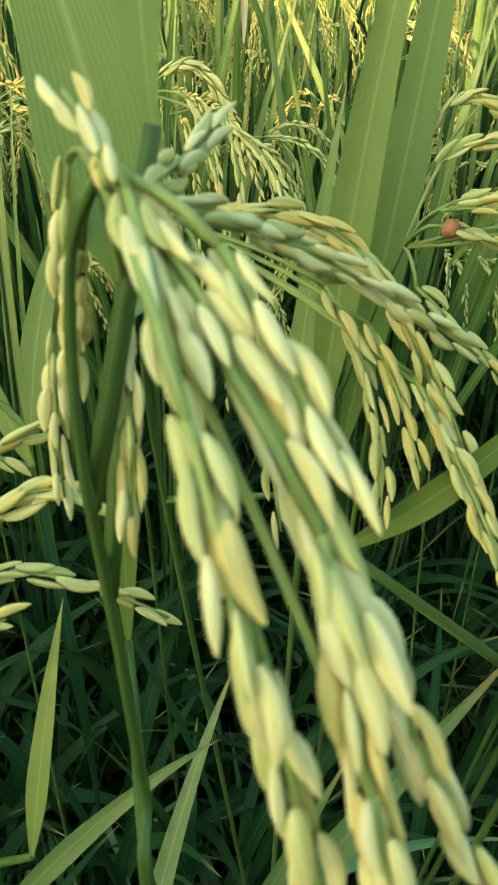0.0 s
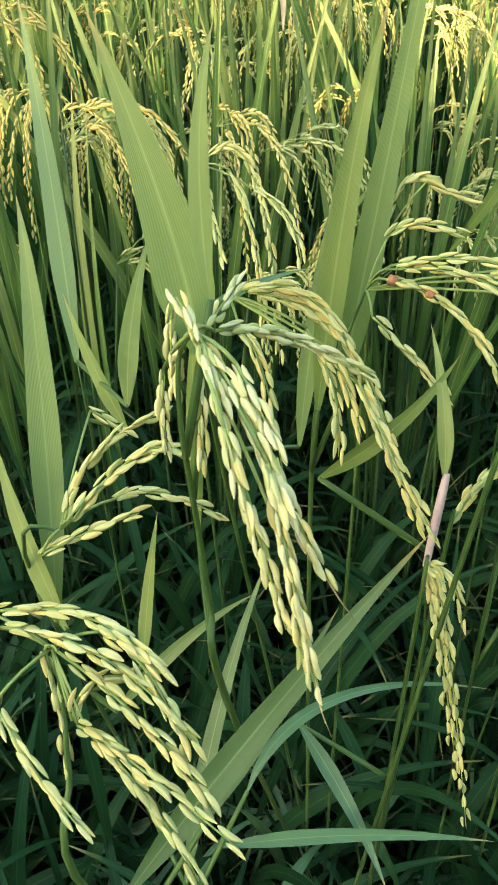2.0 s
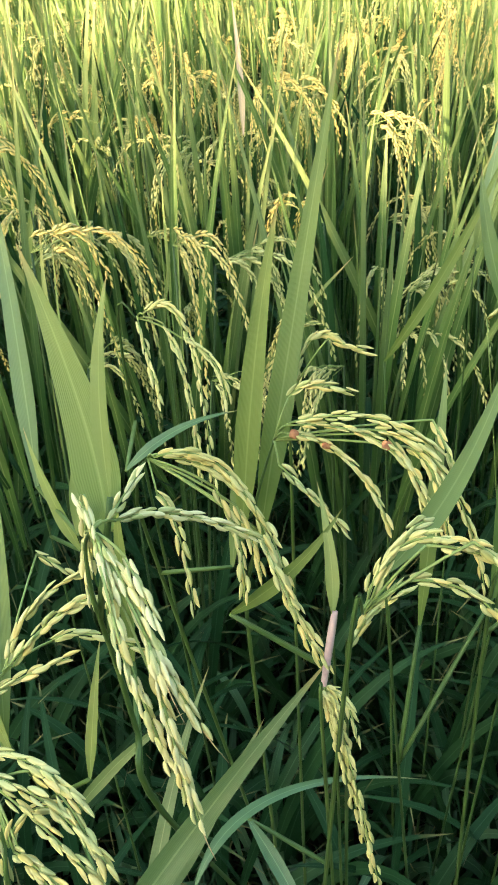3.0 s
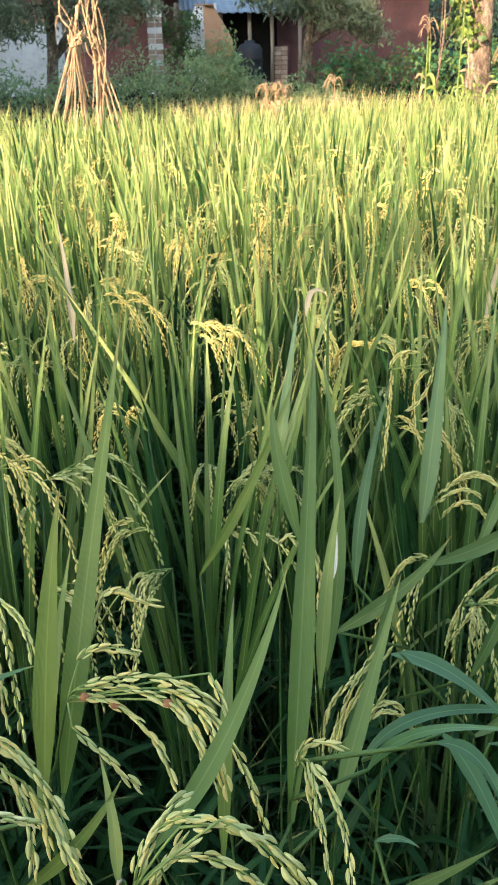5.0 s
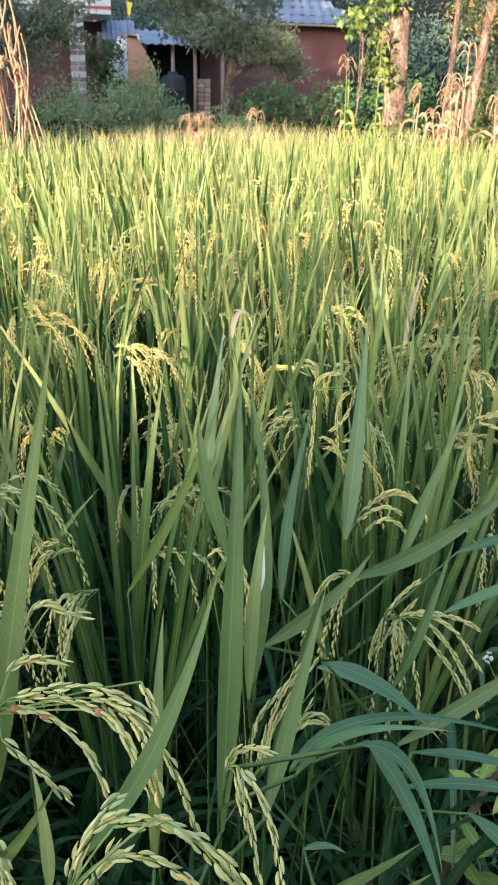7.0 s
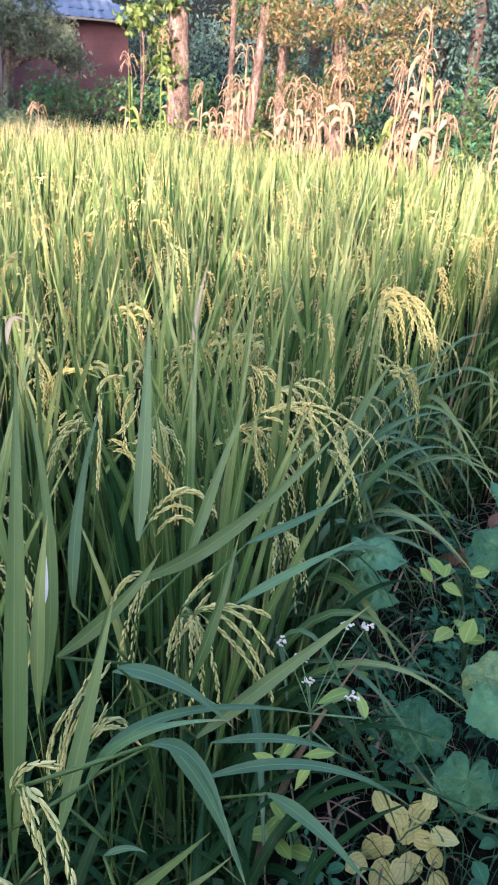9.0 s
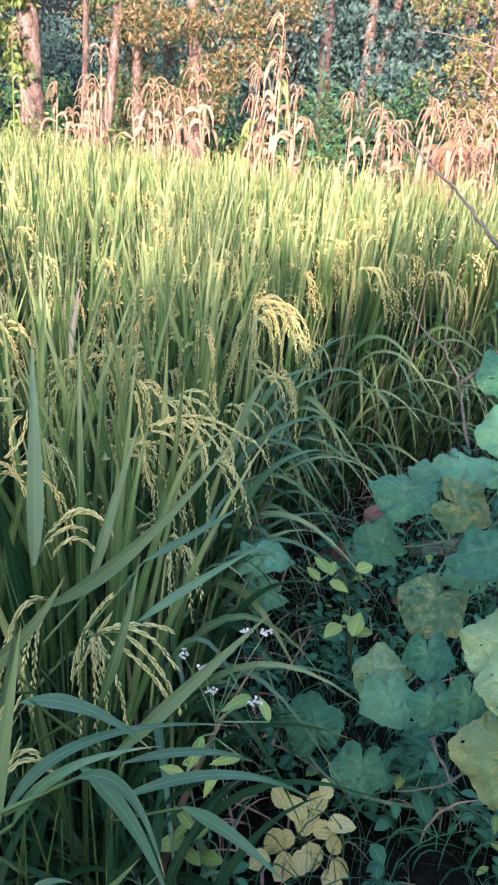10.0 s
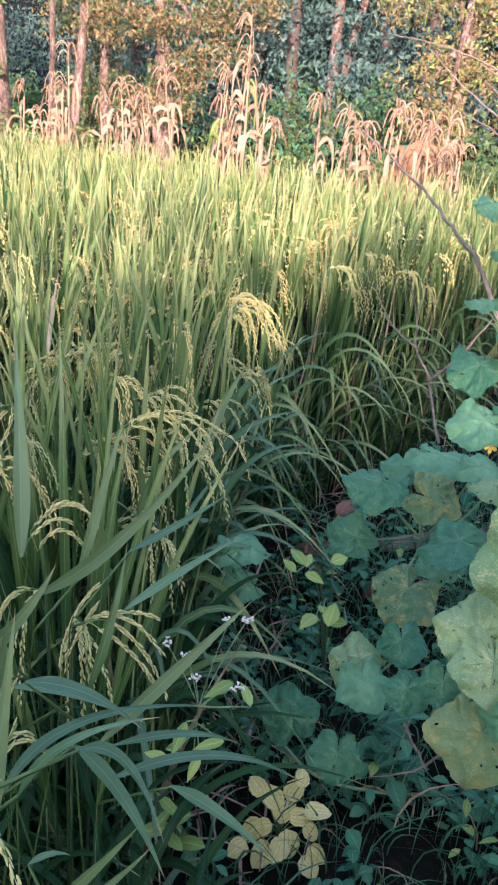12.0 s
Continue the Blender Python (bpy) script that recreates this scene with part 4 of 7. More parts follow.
def far_grass():
    """Pale dry grass on the strip between the crop and the yard."""
    rnd, geo = random.Random(61), Geo()
    edge = ((-2.5, 8.95), (0.0, 9.05), (1.7, 10.75), (3.8, 11.8))
    for k in range(5200):
        s = rnd.uniform(0, 3)
        i = min(2, int(s))
        (ax, ay), (bx, by) = edge[i], edge[i + 1]
        back = rnd.uniform(0, 1.6) ** 1.3
        x, y = ax + (bx - ax) * (s - i) - 0.4 * back, ay + (by - ay) * (s - i) + back
        a, tall = rnd.uniform(0, 6.28), rnd.uniform(0.6, 1.05) * (1.12 if rnd.random() < 0.06 else 1) * (0.8 if x < 0.2 else 1)
        o = Vector((math.cos(a), math.sin(a), 0))
        p = Vector((x, y, ground_z(x, y) - 0.01))
        reach = rnd.uniform(0.05, 0.3)
        blade(geo, p, p + o * reach * 0.2 + Vector((0, 0, tall * 0.7)), p + o * reach + Vector((0, 0, tall)), rnd.uniform(0.006, 0.012), (o.y, -o.x - 0.4, 0.3), 4, 2, 0.2, rnd.uniform(-40, 40), 0 if rnd.random() < 0.72 else 1)
    tagged(new("dry_grass", geo.mesh("dry_grass", [DRY_GRASS, RICE_LEAF])), "pale dry grass along the far edge of the crop", "grass", kind="stuff")


far_grass()

# a single cut stalk left leaning by the field
leaning = thing("maize_stalk", (-1.62, 8.72, 0), "single dry maize stalk leaning at the field edge", "maize stalk")
stalk = Geo()
stalk.tube(chain([(0, 0, 0), (-0.06, -0.02, 0.6), (-0.13, -0.05, 1.1), (-0.22, -0.08, 1.55)], 5), 0.014, 6)
part("stem", stalk, STRAW, leaning)
for s, reach, drop in ((0.55, 0.12, 0.3), (0.8, -0.14, 0.35), (1.15, 0.12, 0.4), (1.4, -0.1, 0.3)):
    p = Vector((-0.12 * s, -0.04 * s, s))
    stalk = Geo()
    blade(stalk, p, p + Vector((reach, 0, 0.15)), p + Vector((reach * 1.2, -0.05, -drop)), 0.035, (0, -1, 0.5), 8, 3, 0.4, 160, wave=0.5)
    part("leaf", stalk, STRAW, leaning)

# the earth bank behind the maize
bank = Geo()
bank.sheet([[(5.8 + u * 0.55 + 0.35 * v, 6.3 - u * 1.15 + 0.2 * v, (0.05 + 1.15 * v + 0.08 * math.sin(9 * u + 4 * v)) * (1 - abs(2 * u - 1) ** 3)) for v in (k / 8 for k in range(9))] for u in (k / 16 for k in range(17))])
EARTH = rough_material("red_earth", [(0.3, (0.22, 0.1, 0.045)), (0.7, (0.4, 0.2, 0.1))], 3.0, 0.95, 0.6, 0.03)
tagged(new("earth_bank", bank.mesh("earth_bank", [EARTH])), "bare orange earth bank behind the maize", "bank", kind="structure")

# trees at the far edge of the field
tree(5.07, 13.65, (6.5, 0.2), [((-0.9, -0.3, 3.9), (0.7, 0.6, 0.7)), ((-0.5, 0.4, 5.4), (1.3, 1.2, 1.0)), ((0.8, 0.5, 6.0), (1.4, 1.2, 1.0))], 2600, 0.13, [CROWN_BRIGHT, CROWN], "tall straight tree with pale lichened bark", lean=(-0.4, 0.0))
tree(5.3, 12.45, (4.0, 0.055), [((0.2, 0.2, 4.2), (0.8, 0.8, 0.6))], 700, 0.1, [CROWN_WARM, CROWN], "slender young tree at the field edge", lean=(0.1, 0.1))
tree(5.5, 12.3, (4.2, 0.09), [((0.5, 0.2, 3.9), (1.0, 0.9, 0.7)), ((0.3, 0.1, 3.0), (0.7, 0.6, 0.5))], 1800, 0.1, [CROWN_WARM, CROWN], "slender leaning tree at the field edge", lean=(0.5, 0.1))
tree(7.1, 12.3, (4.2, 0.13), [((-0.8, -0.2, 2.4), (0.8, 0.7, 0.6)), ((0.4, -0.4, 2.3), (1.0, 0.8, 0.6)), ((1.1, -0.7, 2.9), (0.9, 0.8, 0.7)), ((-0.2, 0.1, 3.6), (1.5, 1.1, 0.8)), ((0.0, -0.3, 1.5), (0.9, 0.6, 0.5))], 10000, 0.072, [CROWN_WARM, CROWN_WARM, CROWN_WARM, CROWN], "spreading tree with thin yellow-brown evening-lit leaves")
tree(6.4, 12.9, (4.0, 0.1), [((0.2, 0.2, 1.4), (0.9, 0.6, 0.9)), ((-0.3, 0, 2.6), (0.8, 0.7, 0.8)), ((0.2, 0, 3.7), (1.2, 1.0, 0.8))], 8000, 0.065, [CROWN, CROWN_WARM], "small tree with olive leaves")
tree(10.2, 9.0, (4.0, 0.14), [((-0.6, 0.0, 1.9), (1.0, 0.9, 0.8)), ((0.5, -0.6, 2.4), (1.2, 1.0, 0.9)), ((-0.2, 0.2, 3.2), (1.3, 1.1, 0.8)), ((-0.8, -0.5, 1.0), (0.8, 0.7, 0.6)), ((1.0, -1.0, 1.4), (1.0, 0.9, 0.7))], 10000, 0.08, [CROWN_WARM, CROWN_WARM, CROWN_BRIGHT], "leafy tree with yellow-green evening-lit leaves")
tree(8.4, 5.6, (2.6, 0.1), [((0, 0, 1.0), (0.9, 0.9, 0.8)), ((0.3, -0.5, 1.8), (0.9, 0.8, 0.7)), ((-0.2, 0.5, 0.6), (0.9, 0.8, 0.5))], 5200, 0.07, [CROWN], "dense dark green shrub tree")
tree(15.7, 18.2, (7.0, 0.16), [((-0.5, 0, 6.6), (1.6, 1.4, 1.0))], 1500, 0.16, [CROWN], "pale leaning trunk in the shaded wood", lean=(0.15, 0))
tree(15.75, 18.3, (7.0, 0.13), [((1.6, 0, 6.8), (1.5, 1.3, 1.0))], 1500, 0.16, [CROWN], "pale forked trunk in the shaded wood", lean=(1.9, 0))
for x, y, r, h in ((4.0, 18.5, 1.2, 0.9), (5.6, 18.6, 1.2, 0.9), (6.6, 17.2, 1.0, 1.1), (7.3, 15.5, 1.1, 1.3), (8.2, 13.8, 1.1, 1.5), (9.4, 12.2, 1.2, 1.5), (10.6, 11.0, 1.2, 1.5), (7.9, 9.6, 0.8, 0.9), (8.6, 8.2, 0.8, 0.9), (9.2, 6.6, 1.0, 1.2)):
    bush(x, y, (r, r * 0.8, h), 1900, 0.1, [CROWN, CROWN, WEED], "dark green hedge bush")
for x, y, r, h in ((-2.2, 15.0, 1.4, 1.15), (-0.9, 15.3, 1.2, 1.2), (0.25, 15.8, 1.1, 1.25), (1.15, 16.2, 0.8, 1.3), (2.2, 17.2, 0.9, 0.72), (2.9, 16.8, 0.8, 0.5)):
    bush(x, y, (r, r * 0.8, h), 4000, 0.066, [BUSH], "green bush before the houses, haze put into its colour")
for x, y, r, h in ((5.9, 4.9, 0.55, 1.1), (6.5, 4.7, 0.6, 1.1), (6.9, 5.6, 0.6, 1.1)):
    bush(x, y, (r, r * 0.8, h), 1500, 0.06, [CROWN], "dark leafy bush behind the maize")
for x, y, r, h in ((4.2, 11.4, 0.55, 0.8), (4.75, 11.7, 0.55, 0.8), (5.05, 10.9, 0.5, 0.75), (4.0, 12.1, 0.5, 0.75)):
    bush(x, y, (r, r * 0.8, h), 1500, 0.065, [WEED_LIGHT, BUSH], "fresh green creeping weeds at the tree's foot")
for x, y, r, h in ((4.7, 13.2, 0.5, 0.9), (5.6, 11.9, 0.5, 0.9), (5.2, 10.6, 0.4, 0.8), (5.5, 8.6, 0.5, 0.9), (6.0, 7.7, 0.5, 0.9), (6.4, 6.6, 0.5, 1.0)):
    bush(x, y, (r, r * 0.8, h), 900, 0.07, [CROWN_BRIGHT, CROWN], "light green weeds among the maize")

# the wood behind, its shade and haze put into leaf and bark colours
for k in range(19):
    a = radians(-8 + 4.6 * k + far_rnd.uniform(-1.5, 1.5))
    d = far_rnd.uniform(30, 36) if a < radians(26) else far_rnd.uniform(21, 28)
    h = far_rnd.uniform(6.0, 8.5) + (2.5 if a > radians(44) else 0)
    clumps = [((far_rnd.uniform(-1.6, 1.6), far_rnd.uniform(-1.2, 1.2), h * f), (far_rnd.uniform(1.6, 2.4), 1.7, far_rnd.uniform(1.0, 1.5))) for f in (0.14, 0.35, 0.55, 0.75, 0.95)]
    tree(d * math.sin(a), d * math.cos(a), (h * 0.9, 0.2), clumps, 6200, 0.172, [CROWN_SHADE], "dense tree in the wood behind, shade and haze put into its colour", limbs=False, name="forest_tree", lumpy=False, bark=BARK_DARK)

tree(4.25, 13.4, (2.3, 0.02), [((0.0, 0, 2.4), (0.42, 0.3, 0.24)), ((0.3, 0.1, 2.15), (0.3, 0.2, 0.25)), ((0.45, 0.15, 1.75), (0.32, 0.22, 0.45)), ((0.4, 0.15, 2.7), (0.4, 0.3, 0.3))], 620, 0.12, [CROWN_BRIGHT, CROWN], "sapling with large bright yellow-green leaves", slim=0.6)

for k in range(9):
    a, d, h = radians(29 + 3.6 * k), far_rnd.uniform(29, 34), far_rnd.uniform(8.5, 10.5)
    clumps = [((far_rnd.uniform(-1.6, 1.6), far_rnd.uniform(-1.2, 1.2), h * f), (far_rnd.uniform(2.0, 2.7), 1.9, far_rnd.uniform(1.2, 1.7))) for f in (0.14, 0.35, 0.55, 0.75, 0.95)]
    tree(d * math.sin(a), d * math.cos(a), (h * 0.9, 0.2), clumps, 5000, 0.24, [CROWN_SHADE], "tall tree deep in the wood, shade and haze put into its colour", limbs=False, name="forest_tree", lumpy=False, bark=BARK_DARK)

# mango trees in front of the houses
tree(3.4, 20.0, (2.2, 0.14), [((-0.6, -0.2, 2.0), (1.0, 0.9, 0.55)), ((0.7, -0.3, 1.8), (1.2, 1.0, 0.7)), ((0.1, 0, 2.7), (1.7, 1.3, 0.8)), ((1.2, -0.4, 1.5), (0.7, 0.6, 0.45)), ((-0.9, 0.2, 2.9), (1.3, 1.1, 0.7))], 14000, 0.12, [CROWN_MANGO], "rounded mango tree with drooping leaves before the house", slim=0.28)
tree(-1.9, 17.2, (2.2, 0.13), [((-0.4, 0, 1.8), (1.2, 1.0, 0.7)), ((0.8, -0.2, 1.9), (1.0, 0.9, 0.7)), ((0.2, 0, 2.7), (1.6, 1.2, 0.8)), ((1.6, 0.3, 2.3), (0.9, 0.8, 0.6))], 8000, 0.12, [CROWN_MANGO], "dark mango tree with drooping leaves", slim=0.28)
tree(0.62, 22.4, (2.0, 0.1), [((0, 0, 1.5), (0.6, 0.5, 0.6)), ((0.3, 0, 0.8), (0.7, 0.5, 0.5))], 2200, 0.11, [CROWN], "small leafy tree beside the brick pillar", slim=0.3)
# unseen trees, added outside the view to shade the near crop and the yard
for x, y, h, r in ((-6.4, 7.6, 11.0, 2.3), (-8.2, 8.8, 11.0, 2.5), (-7.5, 12.5, 9.5, 2.6), (-10.5, 10.5, 9.5, 2.8), (-11.5, 14.5, 9.5, 2.8)):
    tree(x, y, (h * 0.7, 0.2), [((0, 0, h * 0.75), (r, r, h * 0.3)), ((0.4, 0.3, h * 0.4), (r * 0.9, r * 0.9, h * 0.28)), ((-0.5, 0, h * 0.2), (r * 0.8, r * 0.8, h * 0.2))], 4500, 0.38, [CROWN], "unseen broad tree, added to shade the yard", name="shade_tree", lumpy=False)
for k in range(9):
    x = -13 + 1.9 * k
    tall = 0.35 if -5.5 < x < -2.0 else 0.0
    tree(x, -5.5 + 0.25 * (x + 5), (3.0, 0.12), [((0, 0, 1.0), (1.4, 0.9, 1.0)), ((0.2, 0, 2.0 + tall), (1.4, 0.9, 0.85)), ((0.1, 0, 2.74 + tall + 0.25 * math.sin(3.1 * k + 1)), (1.2, 0.14, 0.85))], 6500, 0.16, [CROWN], "unseen hedge tree behind the bund, added to shade the near crop", name="hedge_tree", lumpy=False)

# unseen trees behind and beside the bund, added to block low sky light
ring = random.Random(14)
for k in range(17):
    a = radians(82 + 9.5 * k) if k < 11 else radians(250 + 11 * (k - 11))
    d, h = ring.uniform(13, 17), ring.uniform(7.5, 9.5)
    clumps = [((ring.uniform(-0.8, 0.8), ring.uniform(-0.8, 0.8), h * f), (ring.uniform(1.6, 2.2), 1.8, h * 0.17)) for f in (0.15, 0.42, 0.7, 0.95)]
    tree(d * math.sin(a), d * math.cos(a), (h * 0.9, 0.2), clumps, 2600, 0.32, [CROWN], "unseen leafy tree, added to block low sky light", name="border_tree", limbs=False, lumpy=False, bark=BARK_DARK)


# ---- houses ----
PLASTER_RED = rough_material("red_mud_plaster", [(0.3, (0.11, 0.05, 0.05)), (0.7, (0.19, 0.09, 0.088))], 1.4, 0.9, 0.4, 0.02)
WHITEWASH = rough_material("whitewash", [(0.3, (0.45, 0.45, 0.46)), (0.6, (0.72, 0.72, 0.72))], 2.0, 0.85, 0.3, 0.01)
SHEET = rough_material("blue_grey_roof_sheet", [(0.3, (0.11, 0.14, 0.2)), (0.7, (0.21, 0.26, 0.34))], 2.5, 0.5, 0.2, 0.004)
BRICK = rough_material("old_brick", [(0.3, (0.25, 0.17, 0.13)), (0.7, (0.45, 0.36, 0.3))], 5.0, 0.9, 0.4, 0.01, island=0.4)
PLASTER_ORANGE = rough_material("orange_plaster", [(0.3, (0.5, 0.25, 0.13)), (0.7, (0.62, 0.36, 0.22))], 3.0, 0.9, 0.3, 0.01)
DARK = rough_material("dark_interior", [(0.3, (0.015, 0.014, 0.014)), (0.7, (0.03, 0.028, 0.027))], 2.0, 0.95)
WOOD = rough_material("grey_wood", [(0.3, (0.2, 0.16, 0.12)), (0.7, (0.36, 0.3, 0.25))], 4.0, 0.85, 0.4, 0.01, stretch=(1, 1, 0.2))
TANK = rough_material("black_plastic", [(0.3, (0.02, 0.021, 0.025)), (0.7, (0.04, 0.042, 0.05))], 3.0, 0.45)
BAND_RED = rough_material("red_painted_band", [(0.3, (0.4, 0.08, 0.06)), (0.7, (0.5, 0.13, 0.1))], 3.0, 0.7)
FLAG = rough_material("yellow_cloth", [(0.3, (0.7, 0.55, 0.05)), (0.7, (0.8, 0.68, 0.1))], 6.0, 0.8)


def block(name, lo, hi, mat, parent, label=""):
    geo = Geo()
    geo.box(lo, hi)
    ob = part(name, geo, mat, parent, label, smooth=False)
    return ob


def roof_sheet(name, a, b, run, parent, mat, waves=14):
    """A corrugated sheet: eave from a to b, going up and back by run."""
    a, b, run = Vector(a), Vector(b), Vector(run)
    n, lift = waves * 6, run.cross(b - a).normalized()
    if lift.z < 0:
        lift = -lift
    geo = Geo()
    for off in (0.0, -0.02):
        geo.sheet([[a.lerp(b, j / n) + run * (i / 4) + lift * (0.018 * math.sin(6.2832 * waves * j / n) + off + 0.012 * (i % 2)) for j in range(n + 1)] for i in range(5)])
    return part(name, geo, mat, parent)


def red_house():
    z = 0.72
    house = thing("house", (5.7, 27.5, z), "low red mud-plastered house with a blue-grey sheet roof", "house")
    block("wall", (-2.2, -1.5, -0.1), (2.15, -1.32, 2.62), PLASTER_RED, house, "red plaster front wall")
    block("wall", (1.97, -1.32, -0.1), (2.15, 2.0, 2.62), PLASTER_RED, house)
    block("wall", (-2.2, -1.32, -0.1), (-2.02, 2.0, 2.62), PLASTER_RED, house)
    block("wall", (-2.02, 1.82, -0.1), (1.97, 2.0, 2.62), PLASTER_RED, house)
    for k in range(4):
        roof_sheet("roof", (-2.5, -1.85 + 0.5 * k, 2.58 + 0.24 * k), (2.45 - 0.28 * k, -1.85 + 0.5 * k, 2.58 + 0.24 * k), (0, 0.56, 0.24), house, SHEET, 16)
    block("eave_board", (-2.5, -1.87, 2.5), (2.45, -1.83, 2.56), WOOD, house)
    block("roof_back", (-2.5, 0.2, 2.62), (2.3, 2.2, 2.7), SHEET, house)


def lean_to():
    shed = thing("lean_to", (2.9, 25.2, 0.72), "open lean-to with a sheet roof and wooden posts", "shed")
    for x in (-1.1, -0.35, 0.25, 1.0):
        geo = Geo()
        geo.tube([(x, -0.7, -0.05), (x + 0.02, -0.7, 0.9), (x, -0.7, 1.86)], 0.05, 8)
        part("post", geo, WOOD, shed)
    # The dark of the open shed is painted on as wall colour.
    block("back_wall", (-1.2, 0.9, -0.05), (1.1, 1.0, 2.3), DARK, shed, "near-black back wall, the shed's inner shade painted on")
    block("side_wall", (-1.28, -0.6, -0.05), (-1.2, 1.0, 2.1), WHITEWASH, shed)
    roof_sheet("roof", (-1.4, -1.0, 1.86), (1.2, -1.0, 1.86), (0, 2.0, 0.45), shed, SHEET, 12)
    for row in range(9):
        for k in range(2):
            block("brick", (0.36 + 0.17 * k, -0.62, 0.02 + 0.115 * row), (0.515 + 0.17 * k, -0.4, 0.12 + 0.115 * row), BRICK, shed)


def water_tank():
    geo = Geo()
    prof = ((0, 0.0), (0.3, 0.0), (0.34, 0.05), (0.335, 0.2), (0.35, 0.23), (0.335, 0.26), (0.335, 0.45), (0.35, 0.48), (0.335, 0.51), (0.33, 0.72), (0.26, 0.83), (0.13, 0.87), (0.13, 0.93), (0, 0.94))
    geo.sheet([[(r * math.cos(a), r * math.sin(a), z) for a in (6.2832 * k / 20 for k in range(20))] for r, z in prof], closed=True)
    ob = new("water_tank", geo.mesh("water_tank", [TANK]))
    ob.location = (2.5, 24.0, 0.98)
    tagged(ob, "black ribbed plastic water tank on a plinth", "water tank")
    plinth = Geo()
    plinth.box((-0.4, -0.4, -0.35), (0.4, 0.4, -0.002))
    base = new("plinth", plinth.mesh("plinth", [BRICK], False))
    base.location = (2.5, 24.0, 0.98)
    tagged(base, "low rough brick plinth under the tank", "plinth")


def shrine():
    ob = thing("shrine", (1.27, 23.0, 0.72), "small tapering whitewashed shrine with an orange side and a flag", "shrine")
    rings = [[(x, y, z) for x, y in ((left, 0.0), (-0.03, -out), (right, 0.08), (0.1, out))] for z, left, right, out in ((-0.05, -0.53, 0.71, 0.6), (1.2, -0.53, 0.71, 0.6), (1.96, -0.2, 0.25, 0.2))]
    for name, mat, look, ends in (("front", WHITEWASH, "whitewashed face with flaking dark patches", (0, 1)), ("side", PLASTER_ORANGE, "orange plaster side", (1, 2)), ("back", PLASTER_ORANGE, "", (2, 3)), ("back", WHITEWASH, "", (3, 0))):
        geo = Geo()
        geo.sheet([[ring[ends[0]], ring[ends[1]]] for ring in rings])
        part(name, geo, mat, ob, look, smooth=False)
    block("cap", (-0.2, -0.19, 1.955), (0.25, 0.2, 1.98), PLASTER_ORANGE, ob)
    geo = Geo()
    geo.tube([(0.03, 0, 1.95), (0.03, 0, 2.75)], 0.012, 6)
    part("flag_pole", geo, WOOD, ob)
    geo = Geo()
    geo.sheet([[(0.04 + 0.02 * math.sin(3 * k), -0.01 * k, 2.72 - 0.06 * k), (0.17 - 0.02 * k + 0.02 * math.sin(3 * k), -0.02 - 0.01 * k, 2.68 - 0.07 * k)] for k in range(6)])
    part("flag", geo, FLAG, ob, "limp yellow flag")
    spots = random.Random(3)
    for k in range(46):
        s, u = spots.uniform(0.05, 0.95), spots.uniform(0.08, 0.95)
        left, corner = Vector((-0.53, 0.0, 1.2)).lerp(Vector((-0.2, 0.0, 1.96)), s), Vector((-0.03, -0.6, 1.2)).lerp(Vector((-0.03, -0.2, 1.96)), s)
        across = (corner - left).normalized()
        p = left.lerp(corner, u) + Vector((-across.y, across.x, 0)) * -0.006
        r, up = spots.uniform(0.02, 0.05), Vector((0.1, 0.3, 0.9)).normalized()
        geo = Geo()
        geo.sheet([[p - across * r, p - up * r * 0.6], [p + up * r * 0.7, p + across * r]])
        part("flaked_patch", geo, DARK, ob, smooth=False)


def upper_house():
    z = 0.72
    house = thing("house", (0.0, 26.0, z), "whitewashed two-storey house with a red and white balcony band", "house")
    block("wall", (-3.6, 0.0, -0.1), (0.85, 0.18, 2.45), PLASTER_RED, house, "red plastered lower wall")
    block("balcony_slab", (-1.6, -1.9, 2.5), (0.95, 0.0, 2.62), WHITEWASH, house)
    block("balcony_band", (-1.62, -1.93, 2.62), (0.97, -1.85, 2.68), BAND_RED, house, "red painted balcony edge")
    block("balcony_parapet", (-1.6, -1.92, 2.68), (0.95, -1.8, 3.0), WHITEWASH, house)
    block("upper_wall", (-3.6, 0.0, 2.62), (0.85, 0.18, 5.4), WHITEWASH, house)
    for x in (-1.55, 0.85):
        block("balcony_post", (x, -1.9, 3.0), (x + 0.09, -1.81, 5.2), WHITEWASH, house)
    roof_sheet("canopy", (0.72, -1.1, 1.97), (1.62, -1.0, 2.0), (0, 0.8, 0.5), house, SHEET, 7)
    block("window_frame", (-2.6, -0.05, 1.0), (-1.8, -0.002, 2.0), WOOD, house)
    for k in range(3):
        block("window_bar", (-2.55 + 0.27 * k, -0.08, 1.02), (-2.5 + 0.27 * k, -0.055, 1.98), DARK, house)


def brick_pillar():
    pillar = thing("brick_pillar", (0.05, 22.0, 0.72), "weathered square brick pillar with pale courses", "pillar")
    for row in range(21):
        for k in range(2):
            x = -0.18 + 0.18 * k + 0.01 * (row % 2)
            block("brick", (x, -0.18, -0.04 + 0.115 * row), (x + 0.165, 0.18, 0.06 + 0.115 * row), BRICK if row % 3 else WHITEWASH, pillar)
    block("mortar_core", (-0.165, -0.165, -0.05), (0.165, 0.165, 2.36), WHITEWASH, pillar)


def yard_wall():
    wall = thing("yard_wall", (-2.6, 22.3, 0.72), "low whitewashed yard wall beside the mango tree", "wall")
    block("wall_face", (-1.4, 0, -0.05), (0.45, 0.2, 1.6), WHITEWASH, wall)
    block("coping", (-1.43, -0.04, 1.6), (0.48, 0.24, 1.68), PLASTER_ORANGE, wall)


red_house()
